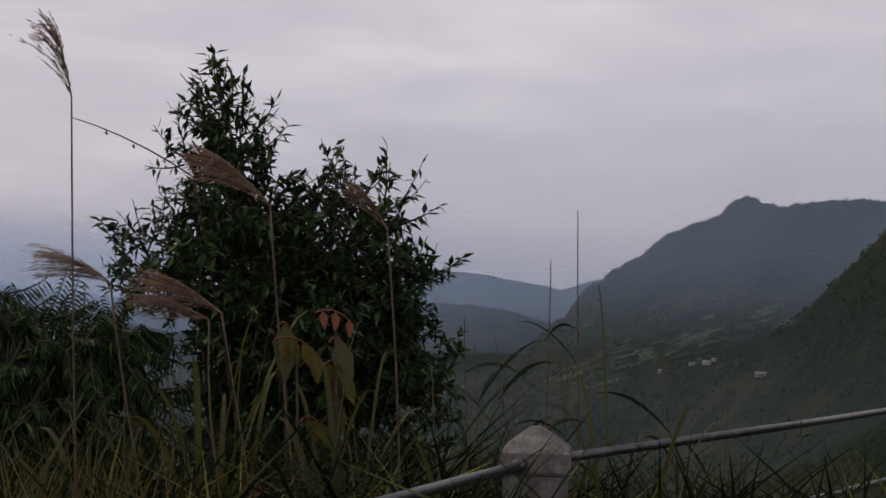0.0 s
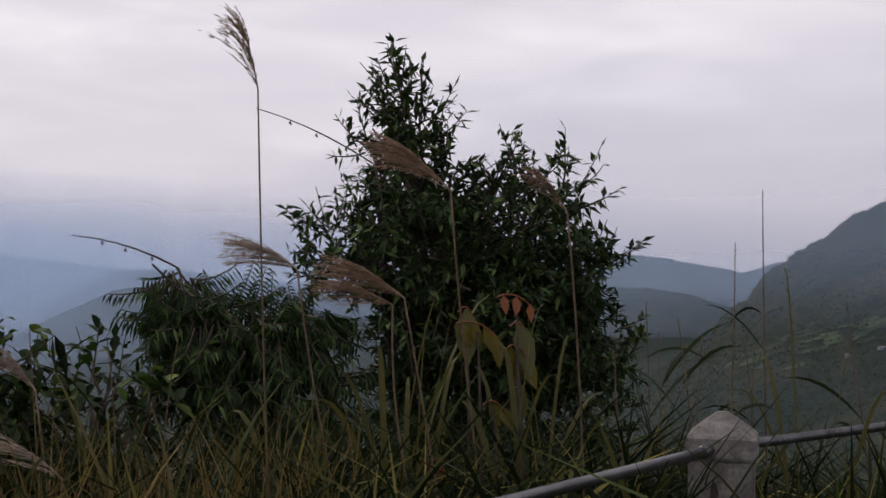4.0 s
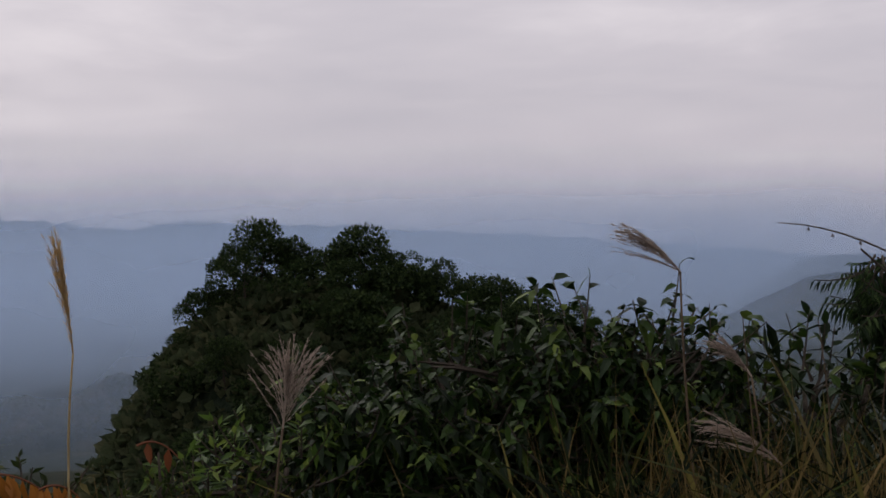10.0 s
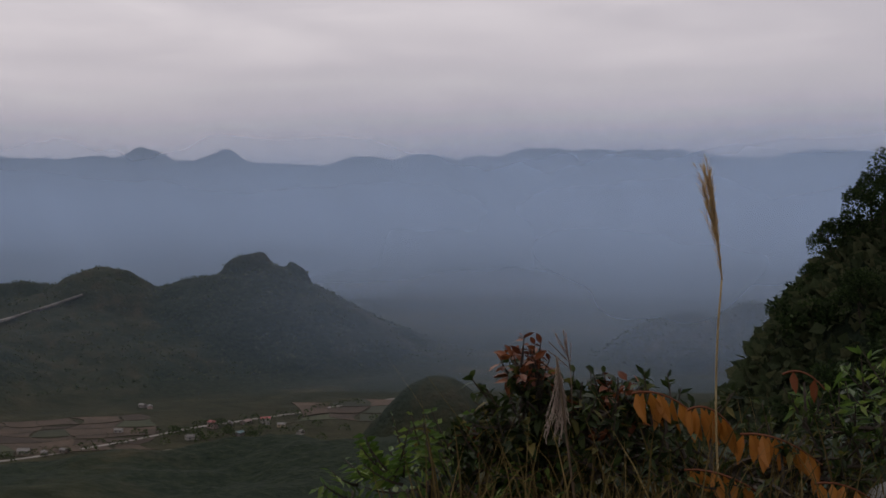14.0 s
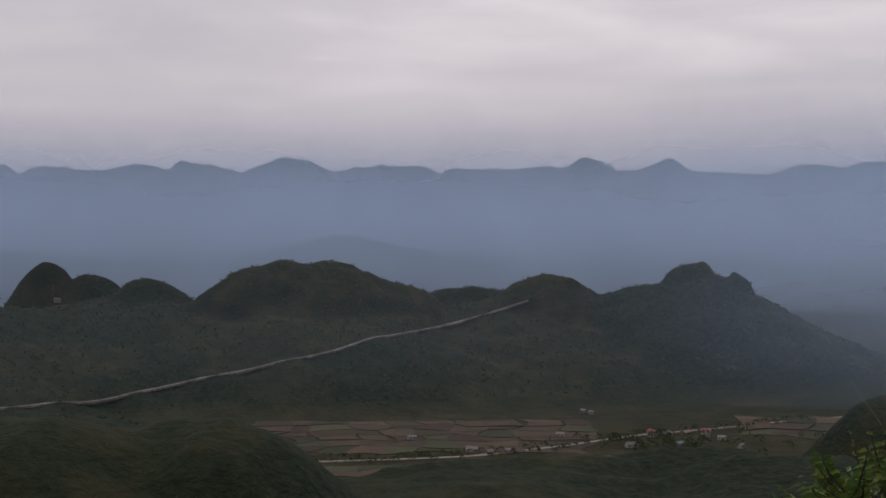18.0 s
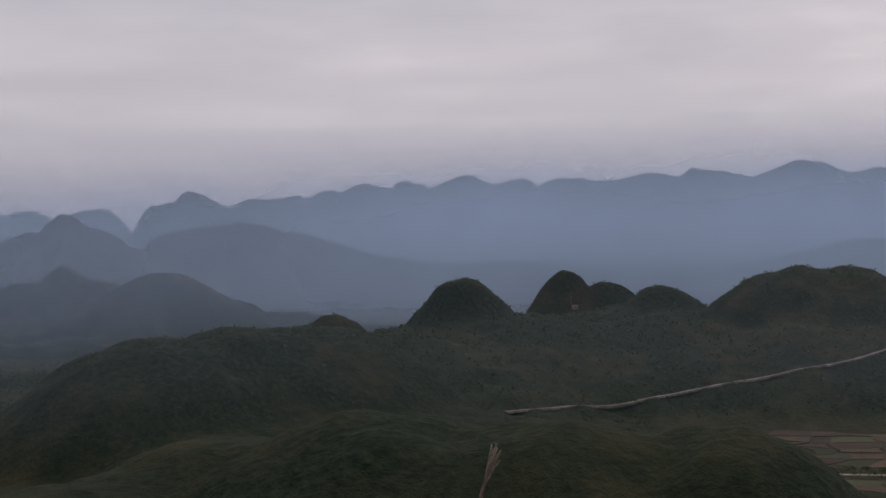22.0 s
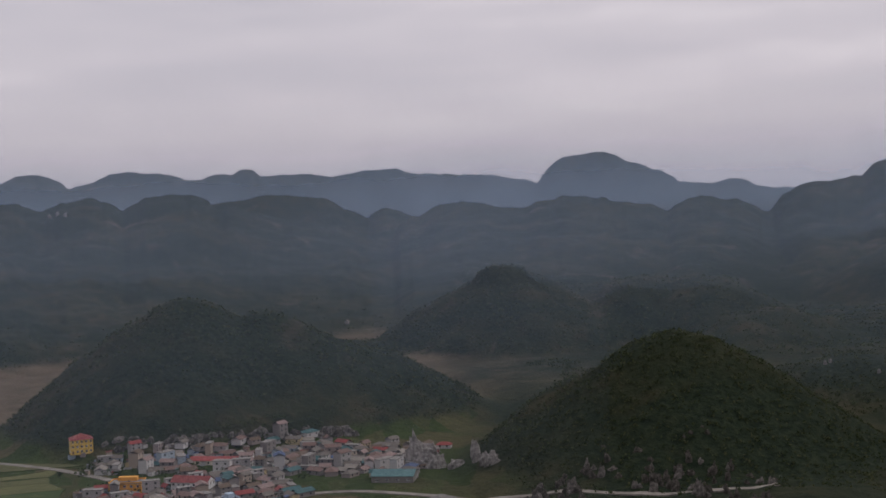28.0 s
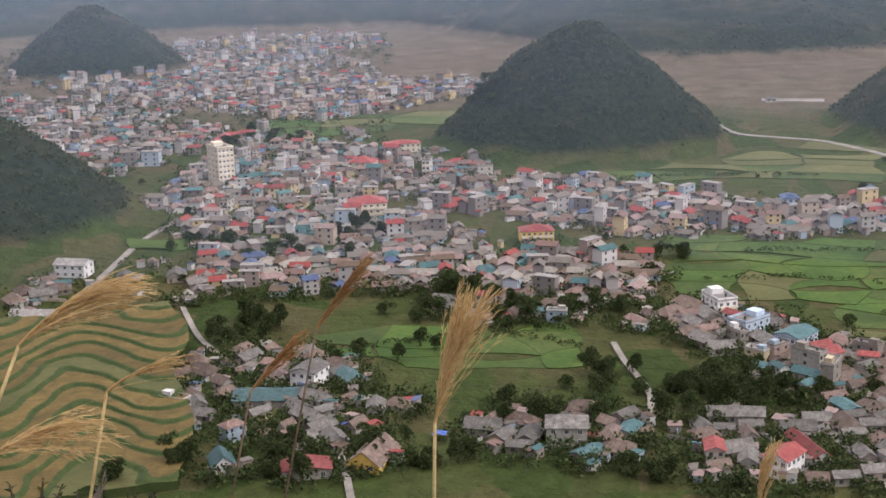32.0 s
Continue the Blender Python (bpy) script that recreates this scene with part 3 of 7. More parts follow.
def shape_of_land(x, y):
    x, y = np.asarray(x, float), np.asarray(y, float)
    r = np.hypot(x, y)
    az = np.degrees(np.arctan2(-x, y))
    az = np.where(az < -100, az + 360, az)
    # flat worked land in the town basin and along the western stream; rolling scrub elsewhere
    azn = az + 9 * fbm(x, y, 240, 3, 77)
    town = smooth(154, 160, azn) * smooth(228, 219, az) * smooth(1720, 1540, r)
    west = smooth(58, 64, az) * smooth(99, 90, az) * smooth(720, 790, r) * smooth(1230, 1080, r)
    west = np.maximum(west, smooth(60, 66, az) * smooth(118, 110, az) * smooth(1000, 1100, r) * smooth(2000, 1600, r))
    east = smooth(30, 20, az) * smooth(1500, 2100, r) * smooth(3200, 2600, r)
    gorge = smooth(30, 44, az) * smooth(66, 60, az) * smooth(150, 400, r) * smooth(3000, 2600, r)
    void = smooth(26, 36, az) * smooth(120, 112, az) * smooth(1620, 1800, r) * smooth(3000, 2700, r)
    basin = smooth(150, 157, azn) * smooth(228, 219, az) * smooth(2300, 2000, r)
    eastern = smooth(-34, -28, az) * smooth(30, 22, az) * smooth(300, 420, r) * smooth(1800, 1500, r)
    wild = 1 - np.clip(town + west + east + gorge + void + basin + 0.8 * eastern, 0, 1)
    # the dales between the towers west of the town lie low
    dales = smooth(114, 121, az) * smooth(160, 154, az) * smooth(520, 760, r) * smooth(2600, 2300, r)
    wild = wild * (1 - 0.62 * dales)
    z = FLOOR + 2.0 * fbm(x, y, 320, 2, 3) + wild * np.maximum(0, 34 + 95 * fbm(x, y, 380, 4, 5))
    # the shoulder under the viewpoint, falling to the valley; behind it the pass climbs
    edge = np.interp(az, [-60, -25, -4, 10, 30, 50, 62, 72, 90, 215, 232], [30, 5.6, 5.2, 7.5, 8.0, 7.0, 4.5, 2.2, 1.6, 1.5, 30])
    fall = np.maximum(0, r - edge)
    shoulder = 0.12 * fbm(x, y, 2.0, 3, 8) - 0.60 * fall - 0.28 * np.minimum(fall, 40) * np.clip(fall / 12, 0, 1) + 9 * fbm(x, y, 70, 3, 21) * smooth(10, 80, fall)
    bank = smooth(-30, -18, az) * smooth(72, 62, az)
    shoulder = shoulder + 0.42 * smooth(2.2, 3.6, r) * bank
    behind = np.maximum(smooth(218, 250, az), smooth(-28, -60, az))
    shoulder = shoulder * (1 - behind) + behind * (0.45 * np.maximum(0, r - 6) ** 0.95 + 14 * fbm(x, y, 120, 3, 31) * smooth(6, 60, r))
    far_fade = smooth(1500, 3500, r)
    z = np.maximum(z, shoulder * (1 - far_fade * behind * 0.5))
    # cone and tower hills
    rugged = smooth(200, 500, r)
    wx = x + (14 * fbm(x, y, 90, 3, 41) + 9 * fbm(x, y, 34, 2, 43)) * rugged
    wy = y + (14 * fbm(x, y, 90, 3, 47) + 9 * fbm(x, y, 34, 2, 49)) * rugged
    for hills, steep in ((HILLS_TOWN, 1.0), (HILLS_WEST, 1.25), (HILLS_VALLEY, 1.0), (HILLS_NORTH, 1.0), (TOWERS, 2.3)):
        for a, d, e, rad, k in hills:
            cx, cy = polar(a, d)
            near = np.nonzero((np.abs(wx - cx) < 1.6 * rad) & (np.abs(wy - cy) < 1.6 * rad))[0]
            if len(near) == 0:
                continue
            u, zn = np.hypot(wx[near] - cx, wy[near] - cy) / rad, z[near]
            top = EYE + d * math.tan(radians(e))
            s = ((np.sqrt(u * u + k * k) - k) / (math.sqrt(1 + k * k) - k)) ** steep
            h = np.where(s < 1.25, FLOOR + (top - FLOOR) * (1 - s), -999.0)
            blend = 14.0 if steep < 2 else 5.0
            q = np.clip((h - zn) / blend + 0.5, 0, 1)
            z[near] = np.where(h > -900, h * q + zn * (1 - q) + blend * q * (1 - q) * 0.5, zn)
    far_w = 980.0
    for crest, dist, width, seed, rough in (
        (karst_line(CREST_FAR_NORTH, az, 7, 0.2), 4350, far_w, 60, 0.5), (karst_line(CREST_FAR_WEST, az, 8, 0.22), 4350, far_w, 65, 0.6), (karst_line(CREST_HAZE, az, 10, 0.3), 3230, 560, 75, 0.3),
        (karst_line(CREST_PALE, az, 11), 4750, 600, 70, 0.5), (karst_line(CREST_MID, az, 9, 0.17), 2700, 800, 80, 1.0), (karst_line(CREST_SOUTH, az, 12, 0.13), 3900, 900, 90, 1.0),
        (karst_line(CREST_SOUTH_LOW, az, 13), 3250, 600, 95, 1.0), (karst_line(CREST_NEAR, az, 14, 0.26), 2650, np.interp(az, [140, 150, 186, 194], [600, 1080, 1080, 700]), 100, 1.0),
        (karst_line(LINE_EAST, az, 15, 0.22), 1900, 1000, 110, 1.0), (line(LINE_SPUR, az), 1150, 420, 150, 1.0),
        (line(LINE_EAST_FAR, az), 4300, 900, 120, 1.0), (line(LINE_EAST_MID, az), 3400, 700, 130, 1.0), (line(LINE_NORTH, az), 3100, 900, 140, 1.0),
    ):
        z = np.maximum(z, range_height(r, az, x, y, crest, dist, width, seed, rough))
    # tree cover roughens every slope
    cover = smooth(-163, -150, z) * smooth(60, 140, r)
    return z + cover * (9.0 * fbm(x, y, 22, 3, 150) * (1 - 0.5 * smooth(1700, 2400, r)) + 22 * fbm(x, y, 80, 3, 160) * smooth(500, 1500, r) * (1 - 0.6 * smooth(1700, 2300, r)))


GRID = {}


def ground_height(x, y):
    """The ground's height, from its own mesh."""
    x, y = np.asarray(x, float), np.asarray(y, float)
    azs, rs, z = GRID["az"], GRID["r"], GRID["z"]
    r = np.clip(np.hypot(x, y), rs[0], rs[-1])
    az = np.degrees(np.arctan2(-x, y))
    az = np.where(az < azs[0], az + 360, az)
    j = np.clip(np.searchsorted(azs, az) - 1, 0, len(azs) - 1)
    i = np.clip(np.searchsorted(rs, r) - 1, 0, len(rs) - 2)
    j2 = (j + 1) % len(azs)
    u = (az - azs[j]) / np.where(j2 == 0, azs[0] + 360 - azs[-1], azs[j2] - azs[j])
    v = (r - rs[i]) / (rs[i + 1] - rs[i])
    return (z[i, j] * (1 - u) + z[i, j2] * u) * (1 - v) + (z[i + 1, j] * (1 - u) + z[i + 1, j2] * u) * v


def height_at(x, y):
    return float(ground_height(np.array([x]), np.array([y]))[0])


def build_ground():
    azs = np.concatenate([np.arange(-24, 216, 0.125), np.arange(216, 336, 2.0)])
    rs = np.concatenate([np.linspace(0.25, 14, 40), np.geomspace(14.6, 340, 56), np.arange(346, 1700, 7.0), np.arange(1710, 2800, 15.0), np.arange(2820, 4960, 34.0)])
    na, nr = len(azs), len(rs)
    a = np.radians(azs)[None, :]
    x, y = -rs[:, None] * np.sin(a), rs[:, None] * np.cos(a)
    z = shape_of_land(x.ravel(), y.ravel())
    GRID.update(az=azs, r=rs, z=z.reshape(nr, na))
    co = np.stack([x.ravel(), y.ravel(), z], -1)
    co = np.vstack([co, [[0, 0, float(z[:na].mean())]]])
    i, j = np.meshgrid(np.arange(nr - 1), np.arange(na), indexing="ij")
    j2 = (j + 1) % na
    quads = np.stack([i * na + j, (i + 1) * na + j, (i + 1) * na + j2, i * na + j2], -1).reshape(-1, 4)
    tris = np.stack([np.full(na, na * nr), np.arange(na), (np.arange(na) + 1) % na], -1)
    me = bpy.data.meshes.new("ground")
    me.vertices.add(len(co))
    me.vertices.foreach_set("co", co.ravel().astype(np.float32))
    nq, ntri = len(quads), len(tris)
    me.loops.add(nq * 4 + ntri * 3)
    me.loops.foreach_set("vertex_index", np.concatenate([quads.ravel(), tris.ravel()]).astype(np.int32))
    me.polygons.add(nq + ntri)
    me.polygons.foreach_set("loop_start", np.concatenate([np.arange(nq) * 4, nq * 4 + np.arange(ntri) * 3]).astype(np.int32))
    me.polygons.foreach_set("use_smooth", np.ones(nq + ntri, bool))
    me.update(calc_edges=True)
    me.materials.append(M_GROUND)
    return tagged(new("ground", me), "karst valley floor and forested mountain ranges in evening haze", "ground", kind="structure")


ground = build_ground()


def build_haze_sheet(dist, opacity, low, high, first, last, heart=None, fade=(500.0, 2300.0), base=-160.0, span=110.0):
    n = 160
    bm = bmesh.new()
    rows = []
    for h in (-175.0, high + 5):
        row = []
        for k in range(n + 1):
            px, py = polar(first + (last - first) * k / n, dist)
            row.append(bm.verts.new((px, py, h)))
        rows.append(row)
    for k in range(n):
        f = bm.faces.new((rows[0][k], rows[0][k + 1], rows[1][k + 1], rows[1][k]))
        f.smooth = True
    me = bpy.data.meshes.new("haze_sheet")
    bm.to_mesh(me)
    bm.free()
    me.materials.append(haze_sheet_material("blue_haze_sheet", opacity, low, high, heart, fade, base, span))
    return tagged(new("haze_sheet", me), "thin see-through blue sheet standing in for evening haze between the mountain ranges", "haze", "haze layers", "stuff")


# distance haze imitated by rings of tinted sheets in front of the ranges
build_haze_sheet(870, 0.075, -120, 60, -30, 222, base=-165)
build_haze_sheet(3300, 0.42, -20, 215, -30, 222, base=-150, span=140)
build_haze_sheet(3345, 0.36, 20, 225, -10, 122, polar(60, 3345), (2500.0, 3300.0), -170)
build_haze_sheet(2550, 0.24, -20, 190, 0, 114, polar(62, 2550), (1400.0, 2150.0), -165)
build_haze_sheet(4500, 0.40, 20, 260, 110, 136, polar(123, 4500), (500.0, 960.0), -150)
# haze sheets over the northern valleys, and a paler one over the town basin
build_haze_sheet(1640, 0.34, -20, 150, -30, 180, polar(72, 1640), (1050.0, 1950.0), -188)
build_haze_sheet(2300, 0.34, 20, 300, -30, 222, polar(76, 2300), (1400.0, 2900.0), -215, 110)
build_haze_sheet(2900, 0.55, 40, 270, -24, 90, polar(32, 2900), base=-200)
build_haze_sheet(1180, 0.29, -70, 190, 24, 84, polar(53, 1180), (120.0, 520.0), -215)
build_haze_sheet(1250, 0.35, 60, 300, -52, 18, polar(-12, 1250), (300.0, 700.0), -60)
build_haze_sheet(640, 0.06, -120, 120, 150, 222, polar(190, 640), (330.0, 520.0), -230)
build_haze_sheet(1060, 0.05, -60, 160, 104, 160, polar(138, 1060), (300.0, 620.0), -172)
build_haze_sheet(1960, 0.11, -40, 260, 100, 200, polar(146, 1960), (800.0, 1700.0), -150)
build_haze_sheet(1240, 0.10, -60, 260, 178, 222, polar(204, 1240), (300.0, 560.0), -172)
build_haze_sheet(1545, 0.13, -60, 300, 128, 222, polar(184, 1545), (700.0, 1420.0), -167)

# ---- building blocks ----


class Geo:
    """Collects points and faces of one mesh."""

    def __init__(self):
        self.v, self.f, self.n = [], [], 0

    def add(self, verts, faces):
        verts = np.asarray(verts, float).reshape(-1, 3)
        self.v.append(verts)
        self.f += [tuple(i + self.n for i in f) for f in faces]
        self.n += len(verts)

    def mesh(self, name, mat, smooth_faces=False):
        me = bpy.data.meshes.new(name)
        me.from_pydata(np.vstack(self.v).tolist() if self.v else [], [], self.f)
        if mat:
            me.materials.append(mat)
        if smooth_faces:
            me.polygons.foreach_set("use_smooth", np.ones(len(me.polygons), bool))
        me.update()
        return me


def part(name, geo, mat, parent=None, label="", smooth_faces=False):
    me = geo if isinstance(geo, bpy.types.Mesh) else geo.mesh(name, mat, smooth_faces)
    ob = new(name, me)
    if parent:
        ob.parent = parent
    if label:
        ob["label"] = label
    return ob


def thing(name, where, label, category, group="", kind=""):
    ob = new(name)
    ob.empty_display_size = 0.2
    ob.location = where
    return tagged(ob, label, category, group, kind)


def at(az, el, dist):
    """A place at a bearing and elevation angle seen from the eye, at that distance over the ground."""
    x, y = polar(az, dist + REACH)
    return np.array([x, y, EYE + dist * math.tan(radians(el))])


def foot(az, dist):
    x, y = polar(az, dist)
    return np.array([x, y, height_at(x, y)])


def seen_ground(az, el, near=200.0, far=4500.0):
    """The first place where a line from the eye meets the ground."""
    d = np.arange(near, far, 4.0)
    x, y = -d * math.sin(radians(az)), d * math.cos(radians(az))
    below = ground_height(x, y) >= EYE + d * math.tan(radians(el))
    k = int(np.argmax(below)) if below.any() else len(d) - 1
    return np.array([x[k], y[k], height_at(x[k], y[k])])


def frame_of(d):
    d = d / (np.linalg.norm(d) + 1e-9)
    a = np.cross(d, [0, 0, 1.0])
    if np.linalg.norm(a) < 1e-3:
        a = np.array([1.0, 0, 0])
    a /= np.linalg.norm(a)
    return d, a, np.cross(a, d)


def tube(geo, pts, radii, sides=6, cap=True):
    pts = np.asarray(pts, float)
    m = len(pts)
    radii = np.broadcast_to(radii, (m,)) if np.ndim(radii) == 0 else np.asarray(radii)
    rings = []
    for i in range(m):
        d, a, b = frame_of(pts[min(i + 1, m - 1)] - pts[max(i - 1, 0)])
        t = np.arange(sides) * 2 * math.pi / sides
        rings.append(pts[i] + radii[i] * (np.cos(t)[:, None] * a + np.sin(t)[:, None] * b))
    faces = []
    for i in range(m - 1):
        for k in range(sides):
            k2 = (k + 1) % sides
            faces.append((i * sides + k, i * sides + k2, (i + 1) * sides + k2, (i + 1) * sides + k))
    if cap:
        faces.append(tuple(range(sides))[::-1])
        faces.append(tuple((m - 1) * sides + k for k in range(sides)))
    geo.add(np.vstack(rings), faces)


def box(geo, lo, hi, yaw=0.0, origin=(0, 0, 0)):
    x0, y0, z0 = lo
    x1, y1, z1 = hi
    v = np.array([(x0, y0, z0), (x1, y0, z0), (x1, y1, z0), (x0, y1, z0), (x0, y0, z1), (x1, y0, z1), (x1, y1, z1), (x0, y1, z1)], float)
    if yaw:
        c, s = math.cos(yaw), math.sin(yaw)
        v[:, :2] = v[:, :2] @ np.array([[c, s], [-s, c]])
    geo.add(v + np.asarray(origin, float), [(0, 3, 2, 1), (4, 5, 6, 7), (0, 1, 5, 4), (1, 2, 6, 5), (2, 3, 7, 6), (3, 0, 4, 7)])


def bend_line(a, b, sag, n=8, side=None):
    """A line from a to b bowed by sag (up when positive) or towards side."""
    t = np.linspace(0, 1, n)[:, None]
    off = np.array([0, 0, 1.0]) if side is None else np.asarray(side, float)
    return a + (b - a) * t + off * sag * 4 * t * (1 - t)


def add_leaves(geo, base, way, normal, length, width, droop=0.15, full=False):
    """Leaves folded along the midrib: six faces each when full, two otherwise."""
    n = len(base)
    way = way / np.linalg.norm(way, axis=1)[:, None]
    side = np.cross(way, normal)
    side /= np.linalg.norm(side, axis=1)[:, None] + 1e-9
    up = np.cross(side, way)
    L, W = np.reshape(length, (-1, 1)) * np.ones((n, 1)), np.reshape(width, (-1, 1)) * np.ones((n, 1))
    fall = np.array([0, 0, -1.0]) * droop * L
    if full:
        p = [base,
             base + way * L * .33 + side * W * .5 + up * W * .12 + fall * .15, base + way * L * .33 + fall * .1, base + way * L * .33 - side * W * .5 + up * W * .12 + fall * .15,
             base + way * L * .68 + side * W * .38 + up * W * .1 + fall * .55, base + way * L * .68 + fall * .5, base + way * L * .68 - side * W * .38 + up * W * .1 + fall * .55,
             base + way * L + fall * 1.2]
        tpl = [(0, 2, 1), (0, 3, 2), (1, 2, 5, 4), (2, 3, 6, 5), (4, 5, 7), (5, 6, 7)]
    else:
        p = [base, base + way * L * .42 + side * W * .5 + up * W * .15 + fall * .3, base + way * L + fall, base + way * L * .42 - side * W * .5 + up * W * .15 + fall * .3]
        tpl = [(0, 2, 1), (0, 3, 2)]
    k = len(p)
    v = np.stack(p, 1).reshape(-1, 3)
    geo.v.append(v)
    geo.f += [tuple(i * k + q + geo.n for q in f) for i in range(n) for f in tpl]
    geo.n += len(v)


def add_ribbons(geo, lines, width):
    """Blades or hairs: tapering flat strips along lines (count, steps, 3)."""
    lines = np.asarray(lines, float)
    n, m, _ = lines.shape
    d = lines[:, -1] - lines[:, 0]
    s = np.cross(d, np.random.normal(size=(n, 3)))
    s /= np.linalg.norm(s, axis=1)[:, None] + 1e-9
    w = np.reshape(width, (-1, 1)) * np.ones((n, 1))
    taper = np.sin(np.linspace(0.35, math.pi - 0.05, m))
    left = lines + s[:, None, :] * (w * taper)[:, :, None] * 0.5
    right = lines - s[:, None, :] * (w * taper)[:, :, None] * 0.5
    v = np.stack([left, right], 2).reshape(-1, 3)
    geo.v.append(v)
    for i in range(n):
        o = geo.n + i * m * 2
        geo.f += [(o + 2 * k, o + 2 * k + 1, o + 2 * k + 3, o + 2 * k + 2) for k in range(m - 1)]
    geo.n += len(v)


RNG = np.random.default_rng(11)


def rand_unit(n):
    v = RNG.normal(size=(n, 3))
    return v / np.linalg.norm(v, axis=1)[:, None]

# ---- the viewpoint: guard rail, shrubs, reeds and grass ----


def shoots(leaf_geo, twig_geo, centre, radii, count, per, shoot_len, leaf_len, leaf_wid, rise=0.5, droop=0.15, full=False, spread=0.9, feather=False):
    """Leafy shoots filling an ellipsoid, thicker towards its skin."""
    centre, radii = np.asarray(centre, float), np.asarray(radii, float)
    for _ in range(count):
        u = rand_unit(1)[0]
        start = centre + u * radii * (0.25 + 0.75 * RNG.random() ** 0.45)
        way = u * 0.8 + np.array([0, 0, rise]) + RNG.normal(size=3) * 0.35
        way /= np.linalg.norm(way)
        ln = shoot_len * RNG.uniform(0.55, 1.25)
        line_pts = bend_line(start, start + way * ln, -0.08 * ln, 5)
        tube(twig_geo, line_pts, np.linspace(0.006, 0.002, 5), 3, False)
        k = max(4, int(per * RNG.uniform(0.7, 1.3)))
        t = RNG.uniform(0.1, 1.0, k)
        base = np.stack([np.interp(t, np.linspace(0, 1, 5), line_pts[:, i]) for i in range(3)], -1)
        lw = way[None] * 0.55 + rand_unit(k) * spread + np.array([0, 0, 0.1])
        nrm = np.array([0, 0, 1.0]) + rand_unit(k) * 0.7
        sz = RNG.uniform(0.6, 1.2, k)
        if feather:
            # leaflets in two rows along the rib
            t = np.repeat(np.linspace(0.15, 1.0, (k + 1) // 2), 2)[:k]
            base = np.stack([np.interp(t, np.linspace(0, 1, 5), line_pts[:, i]) for i in range(3)], -1)
            _, across, over = frame_of(way)
            roll = RNG.normal() * 0.7
            across, over = across * math.cos(roll) + over * math.sin(roll), over * math.cos(roll) - across * math.sin(roll)
            sgn = np.where(np.arange(k) % 2 == 0, 1.0, -1.0)[:, None]
            lw = way[None] * 0.55 + across[None] * sgn + rand_unit(k) * 0.16
            nrm = over[None] + rand_unit(k) * 0.2
            sz = (1.0 - 0.45 * np.abs(t - 0.45)) * RNG.uniform(0.85, 1.1, k)
        add_leaves(leaf_geo, base, lw, nrm, leaf_len * sz, leaf_wid * sz, droop, full)


def shrub(name, label, base, lobes, mat, leaf, per=14, shoot_len=0.28, stems=4, rise=0.5, droop=0.15, full=False, group="", spread=0.9, feather=False):
    """A shrub or small tree: stems, limbs to each lobe, twigs, and a crown of separate leaves. lobes: centre, radii, shoots."""
    ob = thing(name, base, label, "shrub" if "shrub" in name or "bush" in name else "tree", group)
    origin = np.asarray(base, float)
    leaves, twigs = Geo(), Geo()
    centres = []
    for c, rd, count in lobes:
        c = np.asarray(c, float) - origin
        centres.append((c, rd))
        shoots(leaves, twigs, c, rd, count, per, shoot_len, leaf[0], leaf[1], rise, droop, full, spread, feather)
    mid = np.mean([c for c, _ in centres], 0)
    for i in range(stems):
        g = Geo()
        a = i * 6.28 / stems
        foot_i = np.array([0.05 * math.cos(a), 0.05 * math.sin(a), -0.12])
        c, rd = centres[i % len(centres)]
        tip = c + RNG.normal(size=3) * np.asarray(rd) * 0.25
        tube(g, bend_line(foot_i, tip, 0.05 * RNG.normal(), 7, RNG.normal(size=3)), np.linspace(0.028, 0.008, 7), 7)
        part("stem", g, M_BARK, ob, smooth_faces=True)
    limb_geo = Geo()
    for c, rd in centres:
        for _ in range(5):
            a = mid * RNG.uniform(0.25, 0.9)
            tube(limb_geo, bend_line(a, c + RNG.normal(size=3) * np.asarray(rd) * 0.5, 0.04, 5), np.linspace(0.012, 0.004, 5), 4, False)
    tagged(part("limbwork", limb_geo, M_BARK, ob), kind="stuff")
    tagged(part("twigwork", twigs, M_BARK, ob), kind="stuff")
    tagged(part("crown", leaves, mat, ob), kind="stuff")
    return ob


def lobe(az, el, dist, w_deg, h_deg, count, depth=0.45):
    """An ellipsoid of foliage given by bearing, elevation, and half width and height in degrees."""
    k = dist * math.pi / 180
    wr, hr = w_deg * k, h_deg * k
    return at(az, el, dist), (max(wr, 0.05), max(depth, 0.1), max(hr, 0.05)), count


WIND = np.array([-0.97, -0.1, 0.0])


